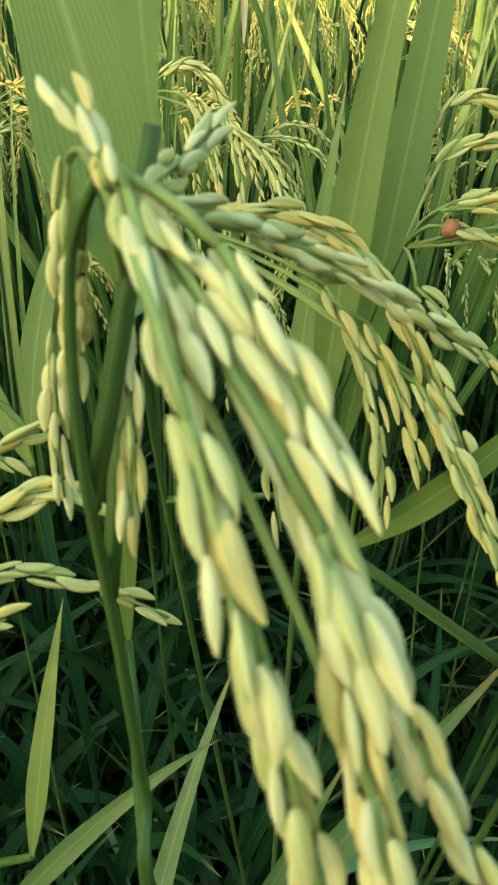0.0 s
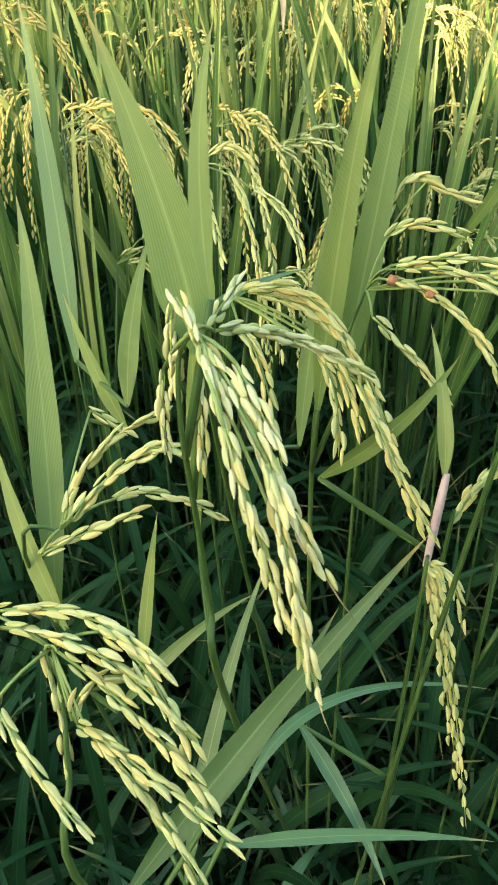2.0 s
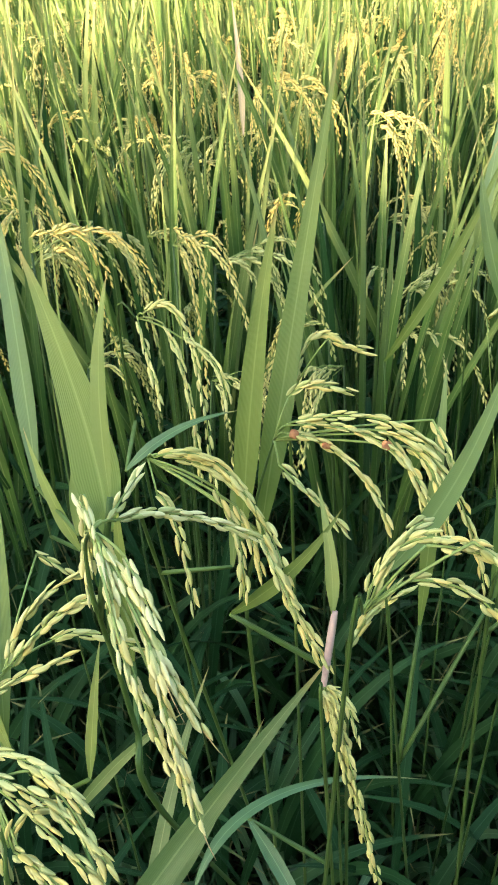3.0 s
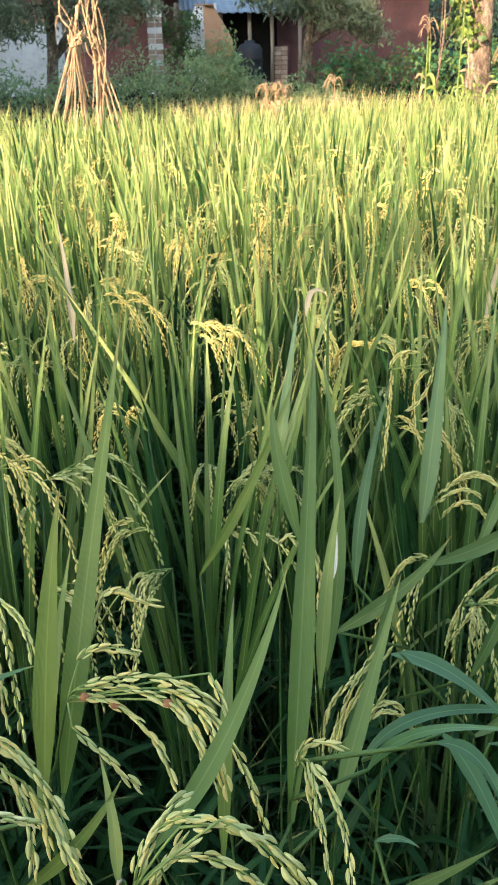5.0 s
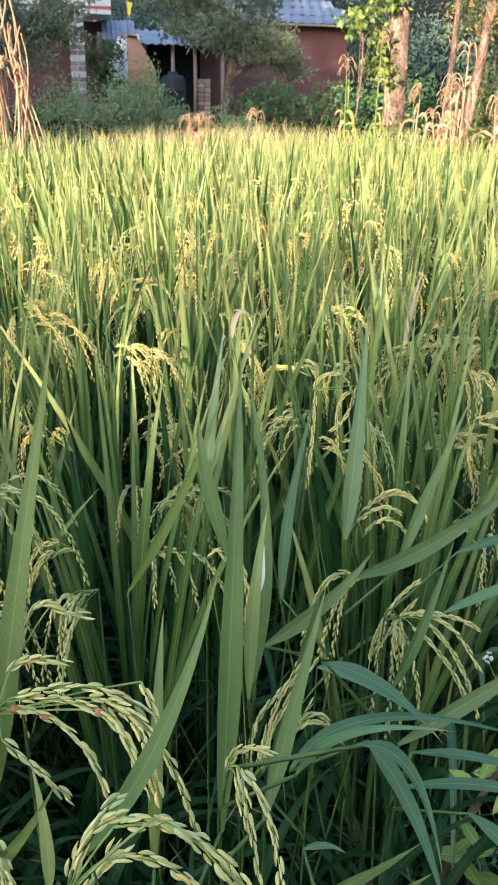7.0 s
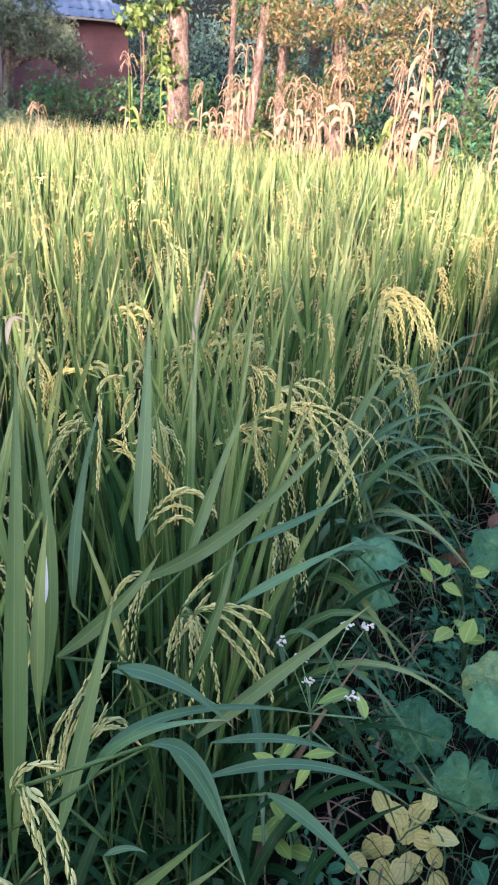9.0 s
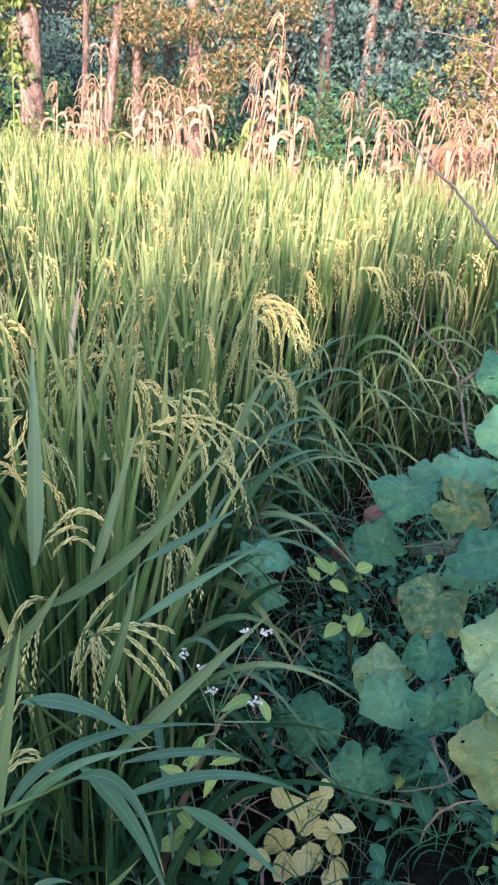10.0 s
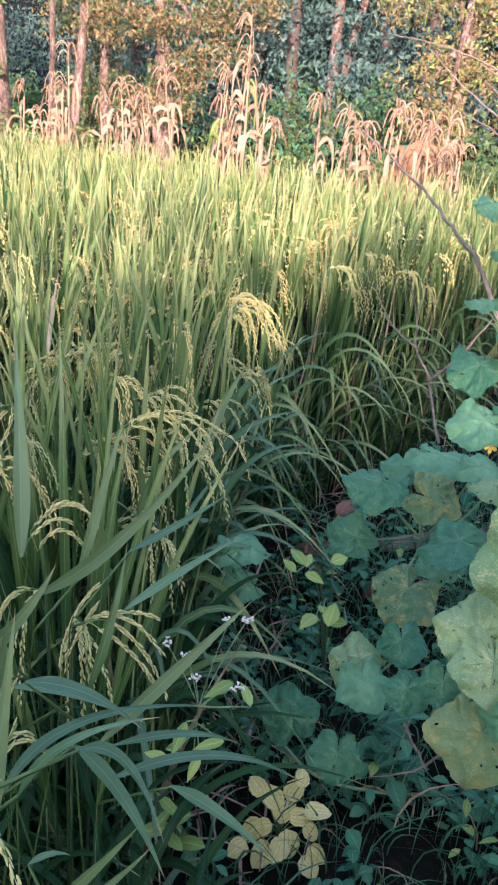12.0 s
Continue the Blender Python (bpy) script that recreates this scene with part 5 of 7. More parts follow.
lean_to()
water_tank()
shrine()
upper_house()
brick_pillar()
yard_wall()


# ---- rice at the field's edge ----

plant = rice_plant((-0.07, 0.62), "tall rice plant with a ripening drooping panicle")
hero_panicle(plant, [(-0.103, 0.245, 1.165), (-0.108, 0.250, 1.153), (-0.109, 0.250, 1.128), (-0.108, 0.256, 1.088), (-0.106, 0.260, 1.036), (-0.102, 0.262, 0.971)], [
    ((-0.101, 0.243, 1.166), (-0.086, 0.225, 1.158), (-0.075, 0.206, 1.139)),
    ((-0.080, 0.213, 1.148), (-0.074, 0.199, 1.129), (-0.065, 0.187, 1.089)),
    ((-0.080, 0.216, 1.148), (-0.073, 0.208, 1.135), (-0.064, 0.203, 1.118)),
    ((-0.099, 0.239, 1.166), (-0.093, 0.225, 1.158), (-0.088, 0.210, 1.149)),
    ((-0.091, 0.216, 1.156), (-0.087, 0.208, 1.149), (-0.085, 0.202, 1.141)),
    ((-0.084, 0.205, 1.142), (-0.080, 0.200, 1.127), (-0.074, 0.196, 1.105)),
    ((-0.101, 0.240, 1.166), (-0.103, 0.247, 1.168), (-0.108, 0.254, 1.171)),
    ((-0.108, 0.256, 1.153), (-0.113, 0.267, 1.139), (-0.113, 0.265, 1.130)),
    ((-0.121, 0.285, 1.126), (-0.122, 0.281, 1.113), (-0.120, 0.276, 1.098)),
    ((-0.104, 0.261, 1.143), (-0.104, 0.256, 1.128), (-0.103, 0.251, 1.113)),
    ((-0.101, 0.256, 1.160), (-0.098, 0.274, 1.158), (-0.094, 0.283, 1.161)),
    ((-0.099, 0.260, 1.157), (-0.083, 0.285, 1.147), (-0.050, 0.288, 1.124)),
    ((-0.090, 0.236, 1.162), (-0.084, 0.227, 1.157), (-0.078, 0.218, 1.149)),
    ((-0.075, 0.201, 1.132), (-0.071, 0.195, 1.118), (-0.069, 0.190, 1.099)),
    ((-0.113, 0.273, 1.158), (-0.116, 0.274, 1.143), (-0.114, 0.270, 1.134))], tint=0.2, awns=3, size=0.0074, step=0.28, ripe="pale")
hero_leaf(plant, (-0.105, 0.268, 1.144), (-0.115, 0.310, 1.162), (-0.154, 0.365, 1.219), 0.0200)
hero_leaf(plant, (-0.100, 0.262, 1.166), (-0.109, 0.293, 1.202), (-0.103, 0.313, 1.227), 0.0070)
hero_leaf(plant, (-0.118, 0.308, 1.024), (-0.119, 0.320, 1.096), (-0.116, 0.320, 1.123), 0.0070)

plant = rice_plant((-0.03, 0.6), "rice plant with a golden arching panicle")
hero_panicle(plant, [(-0.106, 0.345, 1.122), (-0.118, 0.362, 1.091), (-0.121, 0.396, 1.000)], [
    ((-0.102, 0.342, 1.125), (-0.067, 0.341, 1.140), (-0.049, 0.316, 1.097)),
    ((-0.097, 0.342, 1.125), (-0.056, 0.341, 1.125), (-0.039, 0.302, 1.081)),
    ((-0.074, 0.333, 1.115), (-0.059, 0.318, 1.099), (-0.060, 0.300, 1.079)),
    ((-0.064, 0.327, 1.109), (-0.057, 0.319, 1.099), (-0.052, 0.306, 1.086)),
    ((-0.052, 0.318, 1.099), (-0.041, 0.298, 1.083), (-0.022, 0.281, 1.056)),
    ((-0.054, 0.320, 1.101), (-0.042, 0.295, 1.089), (-0.028, 0.284, 1.060)),
    ((-0.099, 0.326, 1.116), (-0.090, 0.323, 1.114), (-0.081, 0.293, 1.078))], tint=0.7)
hero_leaf(plant, (-0.078, 0.399, 1.003), (-0.074, 0.459, 1.056), (-0.060, 0.535, 1.116), 0.0102)

plant = rice_plant((-0.06, 0.56), "rice plant with two broad erect leaves and a spotted panicle")
hero_panicle(plant, [(-0.050, 0.386, 1.104), (-0.062, 0.390, 1.056), (-0.071, 0.393, 0.992)], [
    ((-0.040, 0.380, 1.119), (0.005, 0.381, 1.131), (0.029, 0.367, 1.111)),
    ((-0.042, 0.394, 1.125), (-0.032, 0.397, 1.135), (-0.011, 0.392, 1.129)),
    ((-0.043, 0.380, 1.117), (0.017, 0.371, 1.128), (0.023, 0.342, 1.091)),
    ((-0.043, 0.379, 1.113), (-0.007, 0.378, 1.109), (0.007, 0.341, 1.084)),
    ((-0.003, 0.375, 1.118), (0.037, 0.358, 1.129), (0.052, 0.328, 1.056)),
    ((0.015, 0.369, 1.112), (0.028, 0.352, 1.119), (0.033, 0.335, 1.082)),
    ((-0.047, 0.373, 1.098), (-0.026, 0.360, 1.084), (-0.014, 0.353, 1.071)),
    ((0.028, 0.382, 1.119), (0.037, 0.360, 1.110), (0.037, 0.359, 1.099)),
    ((0.006, 0.373, 1.116), (0.023, 0.345, 1.107), (0.029, 0.336, 1.084))], tint=0.6, galls=3)
hero_leaf(plant, (-0.069, 0.382, 1.040), (-0.062, 0.421, 1.146), (-0.047, 0.432, 1.211), 0.0138)
hero_leaf(plant, (-0.060, 0.390, 1.033), (-0.043, 0.433, 1.138), (-0.015, 0.571, 1.262), 0.0150)
hero_panicle(plant, [(-0.041, 0.440, 1.102), (-0.044, 0.445, 1.064)], [
    ((-0.042, 0.440, 1.102), (-0.035, 0.455, 1.139), (-0.016, 0.447, 1.128)),
    ((-0.022, 0.448, 1.129), (-0.010, 0.445, 1.125), (-0.001, 0.443, 1.124))])

plant = rice_plant((0.1, 0.6), "rice plant with long upright leaves, one twisted")
hero_leaf(plant, (-0.002, 0.275, 1.119), (0.042, 0.332, 1.118), (0.080, 0.442, 1.148), 0.0097, twist=20, face=(-0.35, -1, 0.5))
hero_leaf(plant, (0.075, 0.395, 0.985), (0.100, 0.497, 1.105), (0.158, 0.799, 1.184), 0.0186)
hero_leaf(plant, (0.118, 0.508, 1.006), (0.159, 0.603, 1.086), (0.160, 0.794, 1.174), 0.0133)
hero_leaf(plant, (0.110, 0.488, 1.008), (0.121, 0.538, 1.080), (0.140, 0.576, 1.120), 0.0105, spot=True)
hero_leaf(plant, (0.115, 0.616, 1.053), (0.101, 0.695, 1.105), (0.110, 0.758, 1.125), 0.0153)
hero_leaf(plant, (0.032, 0.702, 0.970), (0.093, 0.706, 1.066), (0.145, 0.814, 1.138), 0.0109)
hero_leaf(plant, (0.031, 0.376, 0.981), (0.036, 0.395, 1.090), (0.049, 0.480, 1.098), 0.0088)
hero_leaf(plant, (0.125, 0.823, 1.026), (0.122, 0.772, 1.099), (0.180, 1.033, 1.149), 0.0122)

plant = rice_plant((0.12, 0.5), "rice plant with a small hanging green panicle")
hero_panicle(plant, [(0.077, 0.379, 1.052), (0.075, 0.387, 1.018), (0.076, 0.401, 0.948)], [
    ((0.082, 0.375, 1.056), (0.084, 0.363, 1.050), (0.086, 0.330, 1.016)),
    ((0.082, 0.375, 1.055), (0.100, 0.359, 1.046), (0.098, 0.327, 1.013)),
    ((0.080, 0.373, 1.051), (0.080, 0.363, 1.044), (0.084, 0.357, 1.029)),
    ((0.075, 0.378, 1.049), (0.080, 0.384, 1.072), (0.101, 0.371, 1.067))])
hero_leaf(plant, (0.107, 0.415, 0.967), (0.147, 0.496, 0.988), (0.195, 0.586, 1.034), 0.0127)
hero_leaf(plant, (0.120, 0.387, 1.032), (0.136, 0.375, 1.088), (0.195, 0.339, 1.097), 0.0090, face=(0, -0.4, 1))
hero_leaf(plant, (0.198, 0.608, 0.933), (0.239, 0.599, 0.930), (0.316, 0.565, 0.871), 0.0133, face=(0, -0.4, 1))
hero_leaf(plant, (0.156, 0.373, 1.063), (0.195, 0.376, 1.056), (0.191, 0.323, 1.010), 0.0111, face=(0.3, -0.6, 1))
hero_panicle(plant, [(0.127, 0.510, 0.913), (0.134, 0.523, 0.843)], [
    ((0.127, 0.512, 0.917), (0.133, 0.530, 0.962), (0.163, 0.539, 0.991)),
    ((0.130, 0.513, 0.921), (0.132, 0.526, 0.950), (0.177, 0.539, 0.995)),
    ((0.156, 0.519, 0.942), (0.174, 0.525, 0.961), (0.191, 0.511, 0.935)),
    ((0.151, 0.521, 0.946), (0.162, 0.522, 0.953), (0.170, 0.526, 0.964))])

plant = rice_plant((-0.02, 0.46), "rice plant with a pale arching panicle")
hero_panicle(plant, [(-0.011, 0.254, 1.119), (-0.016, 0.257, 1.085)], [
    ((-0.010, 0.256, 1.121), (-0.003, 0.271, 1.153), (0.029, 0.259, 1.148)),
    ((0.010, 0.259, 1.148), (0.050, 0.268, 1.141), (0.067, 0.250, 1.101)),
    ((0.005, 0.260, 1.130), (0.032, 0.262, 1.132), (0.048, 0.255, 1.100)),
    ((-0.008, 0.257, 1.123), (0.001, 0.268, 1.150), (0.013, 0.280, 1.141)),
    ((0.026, 0.259, 1.150), (0.049, 0.262, 1.131), (0.062, 0.250, 1.102))])

plant = rice_plant((-0.16, 0.72), "rice plant with a dense drooping green panicle")
hero_panicle(plant, [(-0.141, 0.505, 1.114), (-0.157, 0.517, 1.075)], [
    ((-0.135, 0.496, 1.121), (-0.102, 0.508, 1.151), (-0.091, 0.438, 1.029)),
    ((-0.122, 0.491, 1.117), (-0.103, 0.469, 1.097), (-0.100, 0.442, 1.034)),
    ((-0.111, 0.486, 1.110), (-0.085, 0.476, 1.105), (-0.081, 0.457, 1.080)),
    ((-0.138, 0.494, 1.118), (-0.131, 0.478, 1.099), (-0.123, 0.462, 1.077))])
hero_leaf(plant, (-0.142, 0.431, 1.050), (-0.116, 0.446, 1.075), (-0.074, 0.443, 1.085), 0.0088, face=(0, -0.4, 1))

plant = rice_plant((0.0, 0.52), "grass shoot with a pink sheath and short leaves")
hero_leaf(plant, (-0.021, 0.292, 1.078), (-0.020, 0.307, 1.098), (-0.028, 0.330, 1.121), 0.0061)
hero_leaf(plant, (-0.067, 0.302, 1.066), (-0.034, 0.304, 1.090), (-0.017, 0.320, 1.114), 0.0076)
hero_panicle(plant, [(-0.025, 0.278, 1.045), (-0.025, 0.278, 1.012)], [
    ((-0.024, 0.277, 1.045), (-0.021, 0.272, 1.062), (0.008, 0.251, 0.900)),
    ((-0.024, 0.277, 1.044), (-0.020, 0.267, 1.032), (0.001, 0.260, 0.928)),
    ((-0.023, 0.278, 1.045), (-0.013, 0.276, 1.048), (-0.010, 0.266, 1.025))])
pink_sheath(plant, [(-0.020, 0.293, 1.079), (-0.022, 0.287, 1.067), (-0.025, 0.278, 1.045)], 0.0018)
hero_leaf(plant, (-0.140, 0.205, 0.912), (-0.081, 0.266, 0.972), (-0.021, 0.301, 1.040), 0.0143)
hero_leaf(plant, (-0.111, 0.247, 0.900), (-0.081, 0.282, 0.940), (-0.055, 0.312, 0.978), 0.0086)
hero_leaf(plant, (-0.097, 0.279, 0.866), (-0.075, 0.328, 0.916), (0.040, 0.358, 0.858), 0.0082, face=(0, -0.4, 1))
hero_leaf(plant, (-0.072, 0.338, 0.839), (-0.037, 0.298, 0.822), (-0.019, 0.262, 0.800), 0.0113, face=(0, -0.6, 1))
hero_leaf(plant, (-0.112, 0.269, 0.823), (-0.036, 0.281, 0.835), (0.038, 0.285, 0.822), 0.0096, face=(0, -0.4, 1))
hero_panicle(plant, [(-0.013, 0.303, 1.042), (-0.013, 0.307, 1.012)], [
    ((-0.013, 0.304, 1.043), (-0.002, 0.317, 1.056), (0.009, 0.324, 1.066)),
    ((-0.010, 0.308, 1.047), (-0.001, 0.318, 1.059), (0.015, 0.322, 1.063))])

plant = rice_plant((-0.22, 0.55), "rice plant with a side-leaning pale panicle")
hero_panicle(plant, [(-0.158, 0.260, 1.073), (-0.179, 0.273, 1.021)], [
    ((-0.157, 0.261, 1.074), (-0.154, 0.281, 1.097), (-0.124, 0.288, 1.105)),
    ((-0.154, 0.262, 1.075), (-0.145, 0.274, 1.089), (-0.124, 0.280, 1.096)),
    ((-0.165, 0.254, 1.065), (-0.152, 0.260, 1.071), (-0.130, 0.265, 1.078)),
    ((-0.141, 0.272, 1.087), (-0.128, 0.282, 1.100), (-0.116, 0.280, 1.095)),
    ((-0.145, 0.284, 1.066), (-0.132, 0.285, 1.077), (-0.104, 0.288, 1.056)),
    ((-0.168, 0.340, 1.066), (-0.160, 0.337, 1.064), (-0.151, 0.334, 1.059))])
hero_leaf(plant, (-0.221, 0.481, 0.997), (-0.259, 0.605, 1.075), (-0.310, 0.737, 1.160), 0.0177)
hero_leaf(plant, (-0.164, 0.252, 1.031), (-0.190, 0.360, 1.105), (-0.216, 0.424, 1.128), 0.0130)
hero_leaf(plant, (-0.160, 0.250, 1.029), (-0.184, 0.277, 1.060), (-0.194, 0.299, 1.084), 0.0100)
hero_leaf(plant, (-0.172, 0.411, 1.016), (-0.175, 0.440, 1.055), (-0.167, 0.484, 1.083), 0.0114)
hero_leaf(plant, (-0.179, 0.428, 0.987), (-0.201, 0.444, 1.020), (-0.229, 0.499, 1.035), 0.0110)
hero_leaf(plant, (-0.143, 0.281, 0.966), (-0.143, 0.306, 0.994), (-0.140, 0.327, 1.019), 0.0069)
hero_leaf(plant, (-0.154, 0.267, 0.950), (-0.121, 0.283, 0.994), (-0.093, 0.297, 1.001), 0.0067)
hero_leaf(plant, (-0.127, 0.245, 0.828), (-0.118, 0.313, 0.903), (-0.091, 0.361, 0.959), 0.0097)

plant = rice_plant((-0.16, 0.5), "rice plant with a heavy low-hanging panicle")
hero_panicle(plant, [(-0.149, 0.213, 1.067), (-0.145, 0.202, 1.048), (-0.144, 0.193, 1.029), (-0.144, 0.185, 0.955)], [
    ((-0.170, 0.219, 1.075), (-0.135, 0.222, 1.085), (-0.110, 0.202, 1.074)),
    ((-0.167, 0.216, 1.072), (-0.124, 0.207, 1.086), (-0.099, 0.188, 1.056)),
    ((-0.147, 0.212, 1.067), (-0.109, 0.189, 1.066), (-0.094, 0.177, 1.044)),
    ((-0.139, 0.197, 1.050), (-0.127, 0.188, 1.061), (-0.085, 0.167, 1.041)),
    ((-0.136, 0.196, 1.049), (-0.113, 0.178, 1.053), (-0.097, 0.163, 1.028)),
    ((-0.141, 0.198, 1.051), (-0.140, 0.209, 1.063), (-0.123, 0.208, 1.062)),
    ((-0.151, 0.212, 1.067), (-0.146, 0.204, 1.050), (-0.145, 0.195, 1.032)),
    ((-0.162, 0.194, 1.064), (-0.150, 0.180, 1.055), (-0.129, 0.165, 1.047)),
    ((-0.132, 0.213, 1.077), (-0.114, 0.204, 1.080), (-0.102, 0.187, 1.055))])

plant = rice_plant((0.24, 0.86), "rice plant with leaning leaves and nodding panicles")
hero_panicle(plant, [(0.308, 0.838, 0.958), (0.311, 0.867, 0.871)], [
    ((0.306, 0.830, 0.966), (0.364, 0.842, 1.014), (0.373, 0.785, 0.974)),
    ((0.316, 0.831, 0.975), (0.349, 0.833, 1.010), (0.369, 0.814, 0.984)),
    ((0.309, 0.819, 0.942), (0.338, 0.826, 0.984), (0.359, 0.801, 0.947)),
    ((0.304, 0.827, 0.957), (0.334, 0.829, 0.988), (0.352, 0.815, 0.971))], far=True)
hero_leaf(plant, (0.228, 0.618, 1.020), (0.341, 0.669, 1.000), (0.538, 0.780, 1.080), 0.0165)
hero_leaf(plant, (0.281, 0.647, 1.003), (0.317, 0.673, 1.075), (0.389, 0.748, 1.140), 0.0123)
hero_leaf(plant, (0.272, 0.605, 0.900), (0.303, 0.611, 0.965), (0.342, 0.657, 1.026), 0.0120)
hero_leaf(plant, (0.281, 0.799, 0.952), (0.308, 0.857, 1.038), (0.370, 1.032, 1.159), 0.0204)
hero_leaf(plant, (0.178, 0.672, 0.968), (0.182, 0.706, 1.046), (0.273, 0.919, 1.083), 0.0127)
hero_leaf(plant, (0.150, 0.619, 0.954), (0.215, 0.612, 0.997), (0.248, 0.621, 1.045), 0.0143)

plant = rice_plant((0.36, 0.75), "rice plant with blue-green leaves spilling over the bund")
hero_panicle(plant, [(0.307, 0.683, 0.923), (0.297, 0.704, 0.883)], [
    ((0.307, 0.675, 0.932), (0.344, 0.653, 0.955), (0.370, 0.623, 0.895)),
    ((0.323, 0.668, 0.930), (0.353, 0.633, 0.919), (0.366, 0.605, 0.851)),
    ((0.318, 0.673, 0.936), (0.355, 0.661, 0.939), (0.376, 0.646, 0.927)),
    ((0.312, 0.670, 0.925), (0.345, 0.631, 0.905), (0.358, 0.612, 0.860))], far=True)
hero_leaf(plant, (0.257, 0.547, 0.888), (0.366, 0.579, 0.916), (0.467, 0.598, 0.949), 0.0163)
hero_leaf(plant, (0.184, 0.540, 0.991), (0.230, 0.520, 0.989), (0.268, 0.487, 0.943), 0.0157, face=(0, -0.4, 1))
hero_leaf(plant, (0.145, 0.493, 0.929), (0.194, 0.516, 0.994), (0.371, 0.511, 0.906), 0.0120, face=(0, -0.4, 1))
hero_leaf(plant, (0.206, 0.491, 0.951), (0.243, 0.471, 0.911), (0.248, 0.408, 0.855), 0.0189, face=(0.3, -0.6, 1))
hero_leaf(plant, (0.286, 0.576, 0.848), (0.362, 0.544, 0.867), (0.417, 0.536, 0.819), 0.0120, face=(0, -0.4, 1))
hero_leaf(plant, (0.267, 0.553, 0.830), (0.378, 0.518, 0.874), (0.465, 0.479, 0.786), 0.0138, face=(0, -0.4, 1))
hero_leaf(plant, (0.312, 0.505, 0.841), (0.359, 0.482, 0.807), (0.382, 0.426, 0.778), 0.0184, face=(0.3, -0.6, 1))
hero_leaf(plant, (0.128, 0.346, 0.976), (0.153, 0.343, 0.989), (0.185, 0.341, 1.014), 0.0102)
hero_leaf(plant, (0.141, 0.431, 0.916), (0.159, 0.428, 0.925), (0.170, 0.420, 0.918), 0.0065, face=(0, -0.4, 1))
hero_leaf(plant, (0.180, 0.403, 0.888), (0.204, 0.398, 0.898), (0.228, 0.397, 0.916), 0.0065)
hero_leaf(plant, (0.360, 0.694, 0.916), (0.439, 0.696, 0.948), (0.527, 0.707, 0.960), 0.0138, face=(0, -0.4, 1))
hero_leaf(plant, (0.397, 0.754, 0.951), (0.475, 0.768, 0.960), (0.545, 0.769, 0.986), 0.0133, face=(0, -0.4, 1))
hero_leaf(plant, (0.138, 0.544, 0.855), (0.183, 0.620, 0.911), (0.196, 0.600, 1.031), 0.0153)
hero_leaf(plant, (0.642, 1.572, 0.942), (0.655, 1.599, 1.012), (0.697, 1.633, 1.101), 0.0100, dry=True)
hero_leaf(plant, (-0.150, 1.430, 0.979), (-0.151, 1.460, 1.090), (-0.166, 1.500, 1.184), 0.0105, dry=True)
hero_leaf(plant, (0.158, 0.851, 1.178), (0.162, 0.867, 1.216), (0.182, 0.856, 1.197), 0.0059, dry=True)

plant = rice_plant((0.62, 1.28), "rice plant with an open spreading panicle")
hero_panicle(plant, [(0.525, 1.057, 0.960), (0.520, 1.075, 0.868)], [
    ((0.527, 1.015, 0.998), (0.605, 1.005, 1.044), (0.670, 0.952, 0.982)),
    ((0.539, 1.011, 1.000), (0.615, 1.000, 1.046), (0.646, 0.932, 0.917)),
    ((0.535, 1.011, 0.996), (0.577, 0.997, 1.002), (0.582, 0.968, 0.941)),
    ((0.570, 1.003, 1.010), (0.616, 0.982, 1.004), (0.606, 0.957, 0.938)),
    ((0.527, 1.013, 0.995), (0.520, 1.001, 0.961), (0.522, 0.985, 0.927)),
    ((0.586, 0.998, 1.012), (0.651, 0.970, 1.006), (0.644, 0.950, 0.955))], far=True)
hero_leaf(plant, (0.525, 0.959, 0.871), (0.539, 0.981, 0.935), (0.646, 0.971, 1.004), 0.0147)

plant = rice_plant((1.0, 1.62), "rice plant with a heavy golden nodding panicle")
hero_panicle(plant, [(1.046, 1.541, 0.911), (1.045, 1.540, 0.804)], [
    ((1.046, 1.539, 0.931), (1.151, 1.601, 1.165), (1.183, 1.479, 0.918)),
    ((1.051, 1.539, 0.937), (1.149, 1.589, 1.172), (1.195, 1.447, 0.883)),
    ((1.103, 1.549, 1.003), (1.168, 1.547, 1.047), (1.184, 1.480, 0.946)),
    ((1.040, 1.556, 0.966), (1.050, 1.567, 0.998), (1.084, 1.550, 0.989))], tint=0.8, far=True)
hero_leaf(plant, (0.963, 1.419, 0.723), (1.022, 1.419, 0.903), (1.105, 1.343, 0.935), 0.0286, face=(0, -0.4, 1))
hero_leaf(plant, (0.836, 1.253, 0.759), (0.904, 1.226, 0.890), (0.988, 1.144, 0.908), 0.0232, face=(0, -0.4, 1))
hero_leaf(plant, (0.799, 1.144, 0.745), (0.853, 1.126, 0.881), (0.919, 1.044, 0.885), 0.0197, face=(0, -0.4, 1))
hero_leaf(plant, (0.778, 1.182, 0.810), (0.857, 1.253, 0.909), (0.959, 1.296, 0.964), 0.0232)

plant = rice_plant((0.18, 0.8), "rice plant with slender loose panicles")
hero_panicle(plant, [(0.127, 0.567, 0.843), (0.120, 0.568, 0.789)], [
    ((0.127, 0.551, 0.861), (0.119, 0.569, 0.920), (0.172, 0.590, 0.935)),
    ((0.133, 0.554, 0.873), (0.134, 0.559, 0.911), (0.178, 0.584, 0.926)),
    ((0.161, 0.558, 0.906), (0.188, 0.563, 0.942), (0.199, 0.544, 0.907)),
    ((0.116, 0.580, 1.073), (0.131, 0.567, 1.053), (0.115, 0.550, 1.005)),
    ((0.093, 0.588, 1.069), (0.103, 0.589, 1.083), (0.108, 0.582, 1.070))], far=True)
